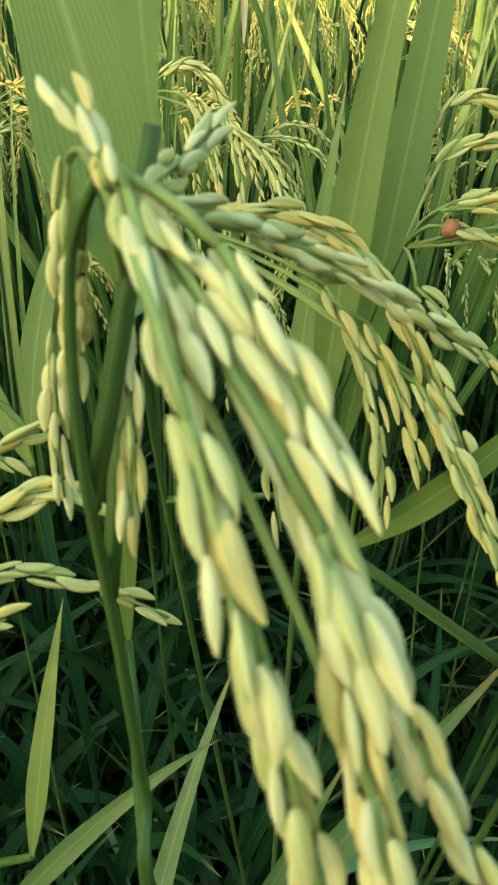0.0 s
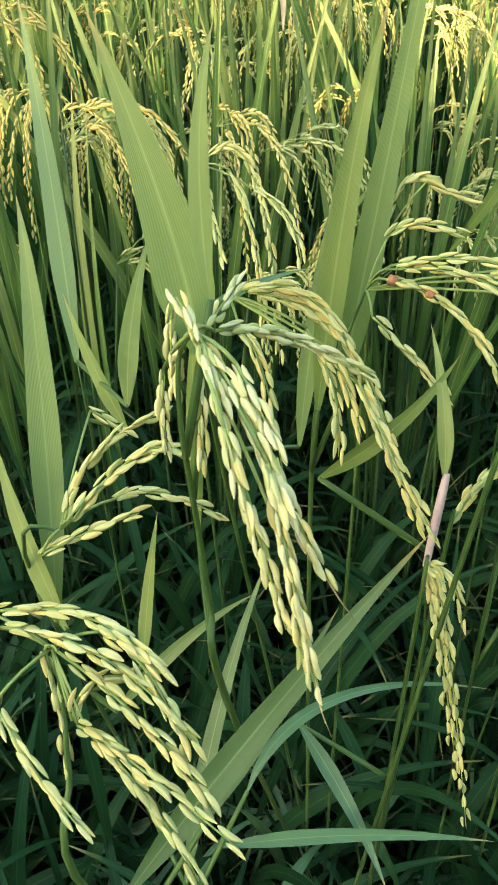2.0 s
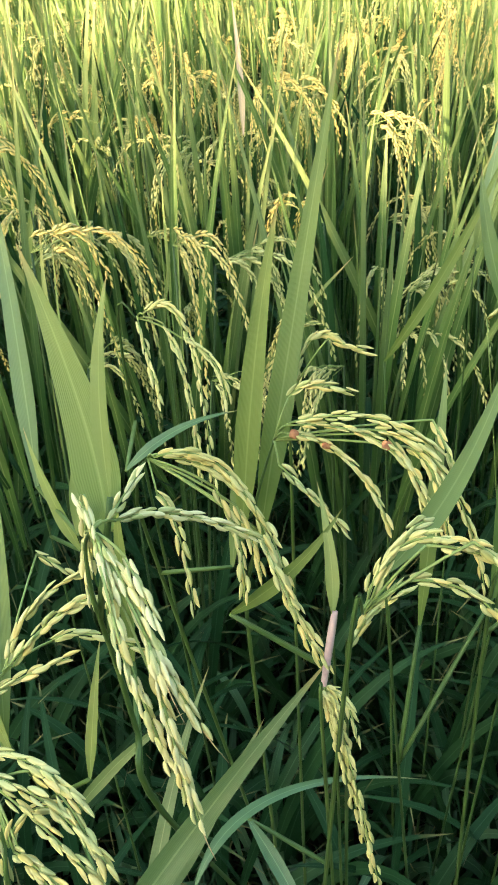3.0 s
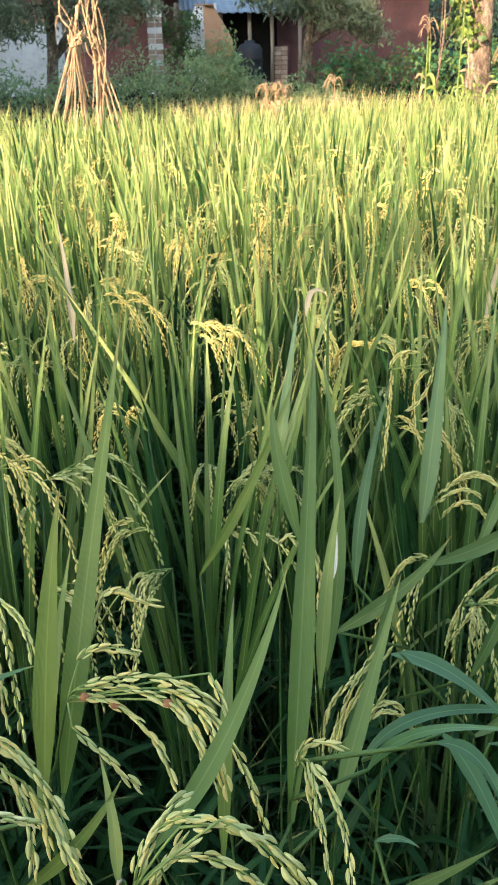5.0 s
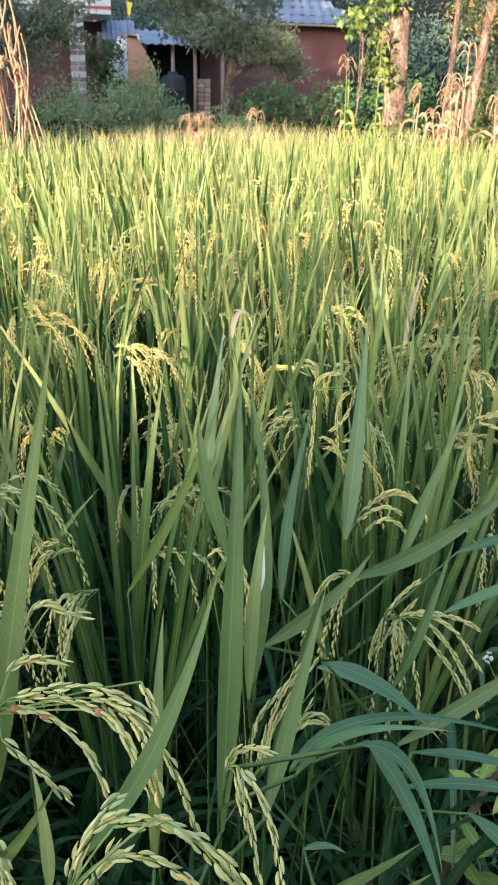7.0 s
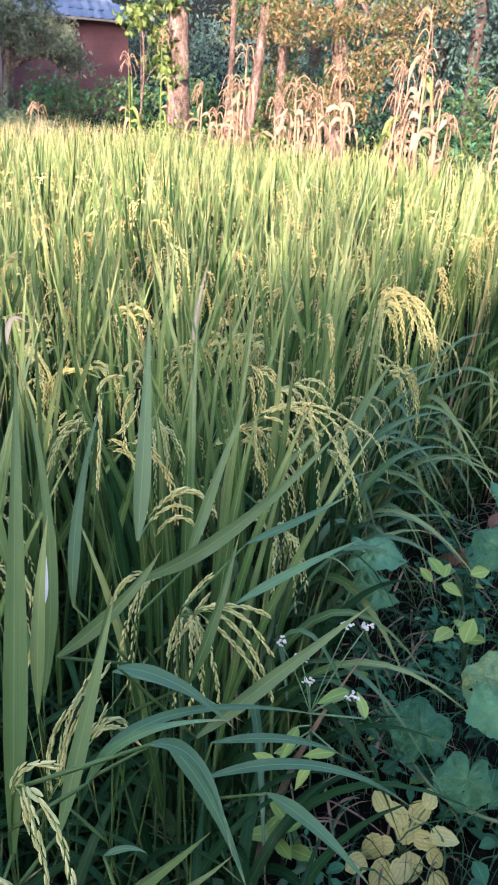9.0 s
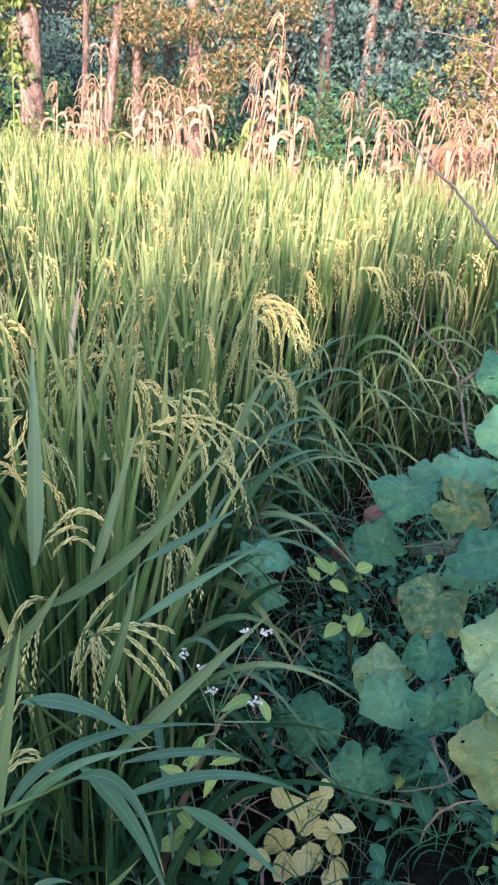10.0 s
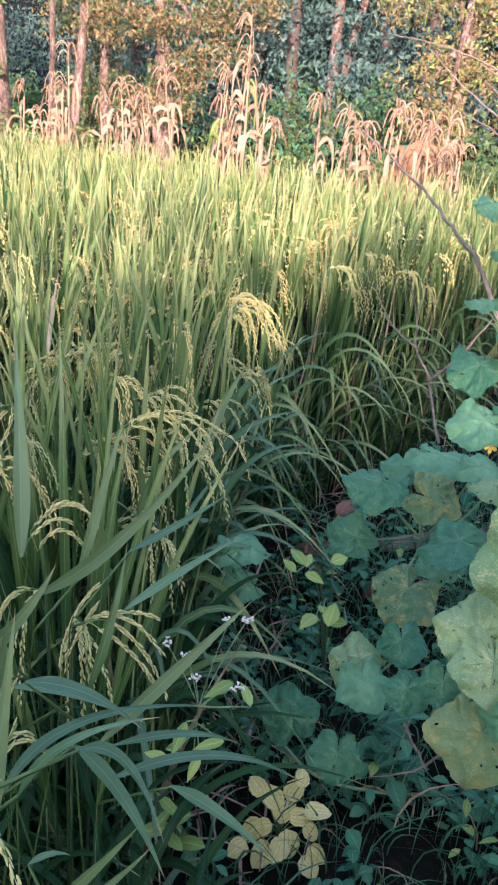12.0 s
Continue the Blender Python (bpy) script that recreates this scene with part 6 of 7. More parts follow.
hero_panicle(plant, [(0.281, 0.694, 0.848), (0.287, 0.715, 0.769)], [
    ((0.283, 0.697, 0.854), (0.293, 0.718, 0.911), (0.339, 0.715, 0.945)),
    ((0.286, 0.700, 0.865), (0.317, 0.708, 0.905), (0.332, 0.708, 0.924))], far=True)
hero_panicle(plant, [(0.273, 0.922, 1.089), (0.273, 0.940, 1.000)], [
    ((0.273, 0.923, 1.092), (0.268, 0.903, 1.041), (0.256, 0.880, 0.981)),
    ((0.269, 0.923, 1.089), (0.280, 0.930, 1.111), (0.298, 0.921, 1.109)),
    ((0.318, 0.926, 1.084), (0.297, 0.931, 1.075), (0.299, 0.905, 1.023)),
    ((0.325, 0.926, 1.091), (0.315, 0.911, 1.053), (0.293, 0.915, 1.039))], tint=0.9, far=True)


# ---- the bund with gourd vine, shrub and weeds ----
plant_rnd = random.Random(11)
CAMERA_SIDE = Vector((0.0, 0.0, 1.45))      # by the camera: leaves and flowers are turned to fit its view


def gourd_vine(base, label):
    return thing("gourd_vine", (base[0], base[1], 0), label, "gourd vine")


def lobed_leaf(radius, rnd, holes=3, cup=0.16):
    """A broad five-angled leaf, notched at its stalk, with raised veins and a few holes eaten out; lies in xy, tip along +x."""
    geo, rings, secs = Geo(), 17, 104
    rows, uvs = [], []
    sweep, skew, deep = rnd.uniform(-0.12, 0.12), rnd.uniform(-0.09, 0.09), rnd.uniform(0.11, 0.21)

    def lobe(a):
        return 1.0 - deep * abs(math.sin(2.5 * a + sweep)) ** 1.1 + 0.1 * math.cos(a) + skew * math.sin(a) + 0.04 * math.sin(3 * a + 20 * sweep)

    def height(q, a):
        return radius * (-cup * q * q - 0.13 * q * abs(math.sin(2.5 * a)) ** 0.7 + 0.17 * q * q * math.sin(2 * a + sweep * 30) + 0.08 * math.sin(7 * a + 9 * q) * q * q + 0.022 * math.sin(15 * q * math.cos(a) + 20 * skew) * math.sin(13 * q * math.sin(a) + 30 * sweep))

    for i in range(rings + 1):
        q = i / rings
        row, uv = [], []
        for j in range(secs + 1):
            a = -math.pi + 0.07 + (2 * math.pi - 0.14) * j / secs
            edge = radius * (lobe(a) + 0.018 * math.sin(9 * a + 40 * skew) + 0.014 * math.sin(23 * a) + 0.008 * math.sin(41 * a))
            edge *= 1 - 0.35 * math.exp(-((abs(a) - math.pi) / 0.22) ** 2)
            r = q * edge
            row.append((r * math.cos(a), r * math.sin(a), height(q, a)))
            uv.append((0.5 + r * math.cos(a) / radius / 2, 0.5 + r * math.sin(a) / radius / 2))
        rows.append(row)
        uvs.append(uv)
    geo.sheet(rows, uvs, 0)
    gone = set()
    for k in range(holes):
        i, j = rnd.randrange(5, rings - 1), rnd.randrange(4, secs - 5)
        gone |= {i * secs + j} | ({i * secs + j + 1, (i + 1) * secs + j} if rnd.random() < 0.5 else set())
    geo.f = [f for n, f in enumerate(geo.f) if n not in gone]
    geo.m = [0] * len(geo.f)
    for a in (0, 1.2566, -1.2566, 2.5133, -2.5133):
        line = []
        for q in (0.02, 0.3, 0.6, 0.85):
            r = q * radius * lobe(a)
            line.append((r * math.cos(a), r * math.sin(a), height(q, a) + 0.0004))
        geo.tube(line, [0.009 * radius, 0.007 * radius, 0.005 * radius, 0.002 * radius], 4, mat=1, cap=False)
        for q, turn in ((0.3, 0.34), (0.3, -0.34), (0.55, 0.2), (0.55, -0.2)):
            side = []
            for k in range(4):
                qq, b = q + 0.09 * k, a + turn * k / 3
                r = qq * radius * lobe(b)
                side.append((r * math.cos(b), r * math.sin(b), height(qq, b) + 0.0004))
            geo.tube(side, [0.004 * radius, 0.0035 * radius, 0.003 * radius, 0.001 * radius], 3, mat=1, cap=False)
    return geo


def facing(p, normal, ahead):
    """The pose at p of a flat thing whose +z is the normal and whose +x points ahead."""
    z = Vector(normal).normalized()
    x = Vector(ahead) - z * z.dot(Vector(ahead))
    x = x.normalized() if x.length > 1e-4 else z.orthogonal().normalized()
    m = Matrix((x, z.cross(x), z)).transposed().to_4x4()
    m.translation = p
    return m


def gourd_leaf(vine, centre, radius, normal, ahead, look_of, stem):
    """A leaf on its long stalk, which leaves the vine at the nearest place below it. look_of: green, pale or old."""
    rnd = plant_rnd
    p = Vector(centre)
    normal = (Vector(normal) + Vector((rnd.uniform(-0.16, 0.16), rnd.uniform(-0.16, 0.16), rnd.uniform(-0.1, 0.1)))).normalized()
    mat = {"green": GOURD, "pale": GOURD_PALE, "old": GOURD_OLD}[look_of]
    geo = lobed_leaf(radius * 1.04, rnd, rnd.randint(1, 4) if look_of == "green" else rnd.randint(6, 12), rnd.uniform(0.08, 0.24))
    leaf = part("leaf", geo, [mat, VEIN], vine, {"green": "", "pale": "pale speckled leaf with small holes", "old": "yellowing leaf with small holes"}[look_of])
    leaf.matrix_basis = facing(local(vine, p), normal, ahead)
    root = min(stem, key=lambda q: (q - p - Vector((0.03, 0.03, -0.09))).length)
    a, b = local(vine, p) - normal * 0.003, local(vine, root)
    stalk = Geo()
    stalk.tube(bezier(a, a.lerp(b, 0.35) - normal * 0.03, b, 8), [0.0016, 0.0018, 0.002, 0.002, 0.0022, 0.0022, 0.0024, 0.0024, 0.0026], 6)
    part("leaf_stalk", stalk, VEIN, vine)


def dead_leaf(vine, top, size):
    """A broad leaf dried up: hanging, folded lengthwise and crumpled."""
    geo, rows = Geo(), []
    p = local(vine, top)
    for i in range(17):
        s = i / 16
        w = size * (0.1 + 0.26 * math.sin(math.pi * min(1, s * 0.8 + 0.1))) * (1 + 0.16 * math.sin(11 * s) + 0.1 * math.sin(23 * s))
        row = []
        for j in range(25):
            a = j / 12 - 1
            fold = size * (0.1 * math.sin(11 * a + 2.0 * s) + 0.06 * math.sin(23 * a - 5 * s) + 0.05 * math.sin(19 * s + 4 * a))
            row.append(p + Vector((a * w + size * 0.06 * math.sin(7 * s), fold - 0.2 * size * s, -size * 2.0 * s * (1 - 0.22 * abs(a) + 0.06 * math.sin(13 * a)))))
        rows.append(row)
    geo.sheet(rows)
    part("dead_leaf", geo, DEAD_LEAF, vine, "shrivelled brown hanging leaf")


def fallen_leaf(p, size):
    geo = Geo()
    p = Vector(p)
    rows = [[Vector((a * size * math.sin(math.pi * min(1, s * 0.9 + 0.1)), size * 0.35 * abs(a) + 0.3 * size * math.sin(4 * s), (s - 0.3) * size * 2)) for a in (-1, -0.5, 0, 0.5, 1)] for s in (k / 7 for k in range(8))]
    geo.sheet(rows)
    ob = new("fallen_leaf", geo.mesh("fallen_leaf", [DEAD_LEAF]))
    ob.location = (p.x, p.y, max(0.0, ground_z(p.x, p.y)) + size * 0.55)
    ob.rotation_euler = (plant_rnd.uniform(-0.6, 0.6), plant_rnd.uniform(-0.6, 0.6), plant_rnd.uniform(0, 6))
    tagged(ob, "curled dry reddish-brown leaf on the soil", "dead leaf", "fallen leaves")


def dry_shrub(base, label):
    return thing("dry_shrub", (base[0], base[1], 0), label, "shrub")


def shrub_branch(shrub, pts, radius):
    radius *= 1.25
    pts = [local(shrub, p) for p in pts]
    if len(shrub.children) == 0:
        pts = [Vector((0, 0, 0))] + pts
    curve = chain(pts, 5)
    curve = [p + Vector((plant_rnd.uniform(-1, 1), plant_rnd.uniform(-1, 1), plant_rnd.uniform(-1, 1))) * radius * 0.5 for p in curve]
    geo = Geo()
    geo.tube(curve, [radius * (1 - 0.75 * i / len(curve)) for i in range(len(curve))], 6)
    part("branch", geo, TWIG, shrub)


def oval_leaf(length, width, droop, blunt=0.8):
    """A pointed oval leaf along +x from its stalk at the origin, toothed at the edge, bent down at the tip."""
    geo, rows, uvs = Geo(), [], []
    n = 9
    for i in range(n + 1):
        s = i / n
        w = width * 0.5 * max(0.02, math.sin(math.pi * s ** 0.8) ** (0.9 if blunt > 0.7 else blunt)) * (1 + 0.07 * (i % 2))
        rows.append([(s * length, a * w, abs(a) * w * 0.35 - droop * length * s * s) for a in (-1, -0.5, 0, 0.5, 1)])
        uvs.append([(0.5 + a / 2, s) for a in (-1, -0.5, 0, 0.5, 1)])
    geo.sheet(rows, uvs)
    return geo


def weed_leaf(plant, p, length, mat, wide=0.55, heart=None):
    """heart: the middle of a rosette, from which the leaf points away."""
    rnd = plant_rnd
    turn = rnd.uniform(0, 6.28)
    out = Vector((math.cos(turn), math.sin(turn), 0))
    if heart:
        out = ((Vector(p) - heart) + out * 0.012).normalized()
    p = local(plant, p)
    leaf = part("leaf", oval_leaf(length, length * wide * rnd.uniform(0.9, 1.1), rnd.uniform(0.1, 0.4) if heart else rnd.uniform(0.05, 0.35), 0.55 if heart else 0.8), mat, plant)
    up = Vector((rnd.uniform(-1.0, 0.2), rnd.uniform(-1.1, 0.1), 1)) if heart else Vector((rnd.uniform(-0.7, 0.1), rnd.uniform(-0.9, 0), 1))
    leaf.matrix_basis = facing(p - out * length * 0.5, up, out + Vector((0, 0, 0 if heart else rnd.uniform(-0.3, 0.3))))
    geo = Geo()
    a = p - out * length * 0.5
    geo.tube(bezier(a, Vector((a.x * 0.5, a.y * 0.5, a.z * 0.9)), Vector((0, 0, 0)), 5), 0.0016, 4)
    part("leaf_stalk", geo, VEIN, plant)


def small_weed(base, label):
    return thing("weed_plant", (base[0], base[1], 0), label, "weed", "weeds on the bund")


def flower_plant(base, fork):
    plant = thing("flowering_weed", (base[0], base[1], 0), "slender weed with clusters of small white flowers", "flowering weed")
    geo = Geo()
    top = local(plant, fork)
    geo.tube(bezier((0, 0, 0), (top.x * 0.4, top.y * 0.4, top.z * 0.6), top, 10), [0.0019 - 0.00008 * i for i in range(11)], 6)
    part("stem", geo, VEIN, plant)
    plant["fork"] = tuple(top)
    return plant


def flower_head(plant, p):
    a, b = Vector(plant["fork"]), local(plant, p)
    geo = Geo()
    geo.tube(bezier(a, a.lerp(b, 0.5) + Vector((0, 0, 0.012)), b, 6), 0.0007, 4)
    part("flower_stalk", geo, VEIN, plant)
    head = Geo()
    for k in range(14):
        q = b + Vector((plant_rnd.uniform(-1, 1), plant_rnd.uniform(-1, 1), plant_rnd.uniform(-0.4, 1))) * 0.0065
        r = plant_rnd.uniform(0.0012, 0.002)
        head.sheet([[q + Vector((math.sin(t) * math.cos(u), math.sin(t) * math.sin(u), math.cos(t))) * r * (1 + 0.25 * math.sin(5 * u)) for u in (6.2832 * m / 7 for m in range(7))] for t in (0.05, 0.8, 1.57, 2.3, 3.1)], closed=True)
    part("flower_head", head, PETAL, plant, "cluster of fluffy white florets")


def flower_leaf(plant, p, length):
    rnd, p = plant_rnd, local(plant, p)
    leaf = part("leaf", oval_leaf(length, length * 0.36, rnd.uniform(0.2, 0.6)), WEED_LIGHT, plant)
    out = Vector((rnd.uniform(-1, 1), rnd.uniform(-1, 1), 0.2)).normalized()
    leaf.matrix_basis = facing(p - out * length * 0.4, Vector((rnd.uniform(-0.5, 0.3), -0.6, 1)), out)
    geo = Geo()
    a, top = p - out * length * 0.4, Vector(plant["fork"])
    s = min(1.0, max(0.0, a.z / top.z))
    geo.tube([a, top * s], 0.0012, 4)
    part("leaf_stalk", geo, VEIN, plant)


def on_bund(x, y):
    return not in_field(x, y) and not in_field(x - 0.05, y + 0.05) and math.hypot(x, y) > 0.35


def weed_cover():
    """Low creeping weeds that nobody could count."""
    rnd, geo = random.Random(21), Geo()
    made = 0
    while made < 6500:
        x, y = rnd.uniform(-2.5, 6.0), rnd.uniform(-3.0, 4.0)
        if not on_bund(x, y) or rnd.random() > (1.35 / (0.5 + math.hypot(x - 1.0, y - 0.8))) ** 2.6:
            continue
        bare = noise.noise(Vector((x * 4.5, y * 4.5, 8)))
        path = abs((y - 1.0) - 0.95 * (x - 1.0) + 0.15)
        if rnd.random() < (0.45 if path < 0.2 and x > 1.5 else 0.25 if bare < -0.1 else 0.05):
            continue
        if bare < -0.02 + 0.1 * math.sin(x * 23) * math.sin(y * 19) or math.hypot(x - 0.87, y - 0.95) < 0.16:
            continue
        made += 1
        h = ground_z(x, y) + (0.05 + 0.3 * max(0.0, bare)) * rnd.uniform(0.3, 1.3)
        a, length = rnd.uniform(0, 6.28), rnd.uniform(0.018, 0.048)
        out, side = Vector((math.cos(a), math.sin(a), rnd.uniform(-0.3, 0.5))), Vector((-math.sin(a), math.cos(a), rnd.uniform(-0.4, 0.4)))
        p, w = Vector((x, y, h)), length * rnd.uniform(0.22, 0.36)
        up = Vector((0, 0, w * 0.3))
        rows = []
        for s, k in ((0, 0.05), (0.25, 0.8), (0.55, 1.0), (0.8, 0.6), (1, 0.04)):
            c = p + out * length * s - Vector((0, 0, length * 0.3 * s * s))
            rows.append([c - side * w * k + up * k, c, c + side * w * k + up * k])
        geo.sheet(rows, mat=0 if rnd.random() < 0.93 else 1)
        if made % 3 == 0:
            geo.tube([(x, y, ground_z(x, y)), p], 0.001, 3, mat=0, cap=False)
    tagged(new("weed_cover", geo.mesh("weed_cover", [WEED, WEED_LIGHT])), "low dark green weeds covering the bund", "weeds", kind="stuff")


def short_grass():
    rnd, geo = random.Random(22), Geo()
    made = 0
    while made < 9000:
        x, y = rnd.uniform(-3.0, 7.0), rnd.uniform(-4.0, 6.0)
        near = max((1.5 / (0.5 + math.hypot(x - 1.7, y - 1.6))) ** 2, (1.1 / (0.5 + math.hypot(x - 1.15, y - 0.75))) ** 3)
        if not on_bund(x, y) or rnd.random() > near:
            continue
        made += 1
        wall = 2.0 if y > x * 0.5 + 1.15 else 1.0
        a, tall = rnd.uniform(0, 6.28), rnd.uniform(0.06, 0.2) * wall
        o = Vector((math.cos(a), math.sin(a), 0))
        p = Vector((x, y, ground_z(x, y) - 0.01))
        blade(geo, p, p + Vector((0, 0, tall)), p + o * tall * rnd.uniform(0.4, 1.3) + Vector((0, 0, tall * rnd.uniform(0.3, 1.0))), rnd.uniform(0.003, 0.007), (o.y, -o.x, 0.5), 5, 2, mat=0 if rnd.random() < 0.88 else 1)
    tagged(new("short_grass", geo.mesh("short_grass", [WEED, STRAW])), "thin green and dry grass on the bund", "grass", kind="stuff")


def wild_weed(seed):
    """A leafy weed with paired leaves up a thin stem."""
    rnd = random.Random(seed)
    plant = thing("weed_plant", (0, 0, 0), "dark green broad-leaved weed on the bund", "weed", "weeds on the bund")
    tall = rnd.uniform(0.16, 0.34)
    geo = Geo()
    geo.tube(bezier((0, 0, 0), (0.01, 0, tall * 0.5), (0.03, 0.02, tall), 5), 0.002, 5)
    part("stem", geo, VEIN, plant)
    for i in range(8):
        z, a = tall * (0.3 + 0.7 * (i // 2) / 3.0), (i % 2) * 3.14 + (i // 2) * 1.5 + rnd.uniform(-0.3, 0.3)
        length = rnd.uniform(0.05, 0.095)
        leaf = part("leaf", oval_leaf(length, length * 0.6, 0.25), WEED, plant)
        out = Vector((math.cos(a), math.sin(a), 0.25))
        leaf.matrix_basis = facing(Vector((0.03 * z / tall, 0.02 * z / tall, z)), Vector((0, 0, 1)), out)
    return plant


def fallen_log():
    geo = Geo()
    a, b = Vector((1.98, 1.78, 0.03)), Vector((2.45, 1.6, 0.05))
    pts = [a.lerp(b, k / 8) + Vector((0.006 * math.sin(k * 2.1), 0.005 * math.cos(k * 1.7), 0.004 * math.sin(k))) for k in range(9)]
    geo.tube(pts, [0.026, 0.03, 0.029, 0.031, 0.028, 0.03, 0.027, 0.026, 0.022], 10)
    tagged(new("fallen_branch", geo.mesh("fallen_branch", [TWIG])), "weathered fallen branch lying on the soil", "branch")


def gourd_flower(p):
    geo = Geo()
    for k in range(5):
        a = 6.2832 * k / 5
        o, s = Vector((math.cos(a), math.sin(a), 0)), Vector((-math.sin(a), math.cos(a), 0))
        geo.sheet([[o * r - s * w + Vector((0, 0, h)), o * r + Vector((0, 0, h - 0.001)), o * r + s * w + Vector((0, 0, h))] for r, w, h in ((0.001, 0.001, 0), (0.006, 0.004, 0.004), (0.012, 0.005, 0.006), (0.016, 0.001, 0.005))])
    bloom = part("flower", geo, YELLOW_PETAL, vine, "small yellow five-petalled flower")
    bloom.matrix_basis = facing(local(vine, p), CAMERA_SIDE - Vector(p), (0, 0, -1))
    stalk = Geo()
    q = local(vine, p)
    stalk.tube([q - Vector((0, 0, 0.001)), q + Vector((0.02, 0.02, -0.08))], 0.0012, 4)
    part("flower_stalk", stalk, VEIN, vine)


def rough_grass():
    """Tufts on the waste ground round the field, out to the yard."""
    rnd, geo, made = random.Random(24), Geo(), 0
    while made < 9000:
        x, y = rnd.uniform(-13, 14), rnd.uniform(-7, 20)
        if in_field(x, y) or math.hypot(x, y) < 2.2 or (x > 0 and 0 < y < 4 and math.hypot(x, y) < 4):
            continue
        made += 1
        a, tall = rnd.uniform(0, 6.28), rnd.uniform(0.12, 0.4)
        o = Vector((math.cos(a), math.sin(a), 0))
        p = Vector((x, y, ground_z(x, y) - 0.02))
        blade(geo, p, p + Vector((0, 0, tall)), p + o * tall * rnd.uniform(0.4, 1.2) + Vector((0, 0, tall * rnd.uniform(0.3, 0.9))), rnd.uniform(0.012, 0.03), (o.y, -o.x, 0.5), 4, 2, mat=0 if rnd.random() < 0.8 else 1)
    tagged(new("rough_grass", geo.mesh("rough_grass", [WEED, STRAW])), "rough dark grass round the field", "grass", kind="stuff")


def dry_litter():
    """Dead blades and stems lying at the foot of the standing rice."""
    rnd, geo, made = random.Random(25), Geo(), 0
    while made < 170:
        k = rnd.randrange(3, 10)
        (ax, ay), (bx, by) = FIELD[k], FIELD[k + 1]
        s, off = rnd.random(), rnd.gauss(0.05, 0.1)
        d = math.hypot(bx - ax, by - ay)
        x, y = ax + (bx - ax) * s + off * (by - ay) / d, ay + (by - ay) * s - off * (bx - ax) / d
        made += 1
        a, length = rnd.uniform(0, 6.28), rnd.uniform(0.08, 0.25)
        o = Vector((math.cos(a), math.sin(a), rnd.uniform(-0.1, 0.35)))
        p = Vector((x, y, ground_z(x, y) + rnd.uniform(0.005, 0.08)))
        blade(geo, p, p + o * length * 0.5 + Vector((0, 0, 0.03)), p + o * length - Vector((0, 0, 0.01)), rnd.uniform(0.004, 0.009), (0, 0, 1), 5, 2, mat=0 if rnd.random() < 0.6 else 1)
    tagged(new("dry_litter", geo.mesh("dry_litter", [DEAD_LEAF, STRAW])), "dry brown rice litter at the foot of the crop", "litter", kind="stuff")

vine = gourd_vine((1.35, 0.85), "sprawling gourd vine with broad lobed leaves, some yellowing")
VINE_A = chain([(1.35, 0.85, -0.01), (1.25, 0.8, 0.3), (1.1, 0.7, 0.55), (0.95, 0.6, 0.66), (0.88, 0.53, 0.72), (0.92, 0.52, 0.82), (0.99, 0.55, 0.92), (1.02, 0.6, 0.98)], 8)
VINE_B = chain([(1.35, 0.85, -0.01), (1.2, 0.85, 0.3), (1.02, 0.83, 0.5), (1.07, 0.92, 0.58), (1.22, 1.0, 0.6), (1.36, 1.12, 0.58), (1.42, 1.2, 0.6)], 8)
VINE_C = chain([(1.35, 0.85, -0.01), (1.32, 0.84, 0.45), (1.22, 0.8, 0.85), (1.15, 0.78, 1.05), (1.17, 0.8, 1.2), (1.14, 0.8, 1.34)], 8)
VINE_D = chain([(1.35, 0.85, -0.01), (1.12, 0.92, 0.06), (1.0, 1.02, 0.1), (0.96, 1.16, 0.2), (0.92, 1.22, 0.38), (0.87, 1.2, 0.53)], 8)
for line in (VINE_A, VINE_B, VINE_C, VINE_D):
    geo = Geo()
    geo.tube([local(vine, p) for p in line], [0.0045 - 0.00006 * k for k in range(len(line))], 7)
    part("stem", geo, VEIN, vine)
gourd_leaf(vine, (0.850, 0.484, 0.956), 0.091, (-0.731, -0.427, 0.532), (-0.776, 0.485, -0.402), "pale", VINE_A)
gourd_leaf(vine, (0.816, 0.544, 0.819), 0.055, (-0.602, -0.411, 0.685), (-0.660, 0.715, 0.231), "pale", VINE_A)
gourd_leaf(vine, (0.803, 0.503, 0.801), 0.058, (-0.652, -0.418, 0.633), (-0.301, -0.220, -0.928), "pale", VINE_A)
gourd_leaf(vine, (0.851, 0.490, 0.778), 0.044, (-0.613, -0.362, 0.702), (0.660, -0.715, -0.231), "green", VINE_A)
gourd_leaf(vine, (0.797, 0.463, 0.744), 0.034, (-0.611, -0.365, 0.702), (-0.530, 0.028, -0.848), "green", VINE_A)
gourd_leaf(vine, (0.805, 0.498, 0.685), 0.071, (-0.636, -0.403, 0.658), (-0.422, -0.097, -0.902), "old", VINE_A)
gourd_leaf(vine, (0.838, 0.600, 0.689), 0.038, (-0.608, -0.444, 0.658), (-0.236, -0.279, -0.931), "green", VINE_A)
gourd_leaf(vine, (0.849, 0.670, 0.623), 0.037, (-0.360, -0.289, 0.887), (-0.422, -0.097, -0.902), "green", VINE_B)
gourd_leaf(vine, (0.831, 0.744, 0.595), 0.050, (-0.341, -0.311, 0.887), (-0.035, -0.442, -0.896), "green", VINE_B)
gourd_leaf(vine, (0.877, 0.800, 0.587), 0.054, (-0.313, -0.290, 0.904), (-0.660, 0.715, 0.231), "pale", VINE_B)
gourd_leaf(vine, (0.935, 0.768, 0.625), 0.044, (-0.373, -0.312, 0.874), (-0.171, -0.336, -0.926), "green", VINE_B)
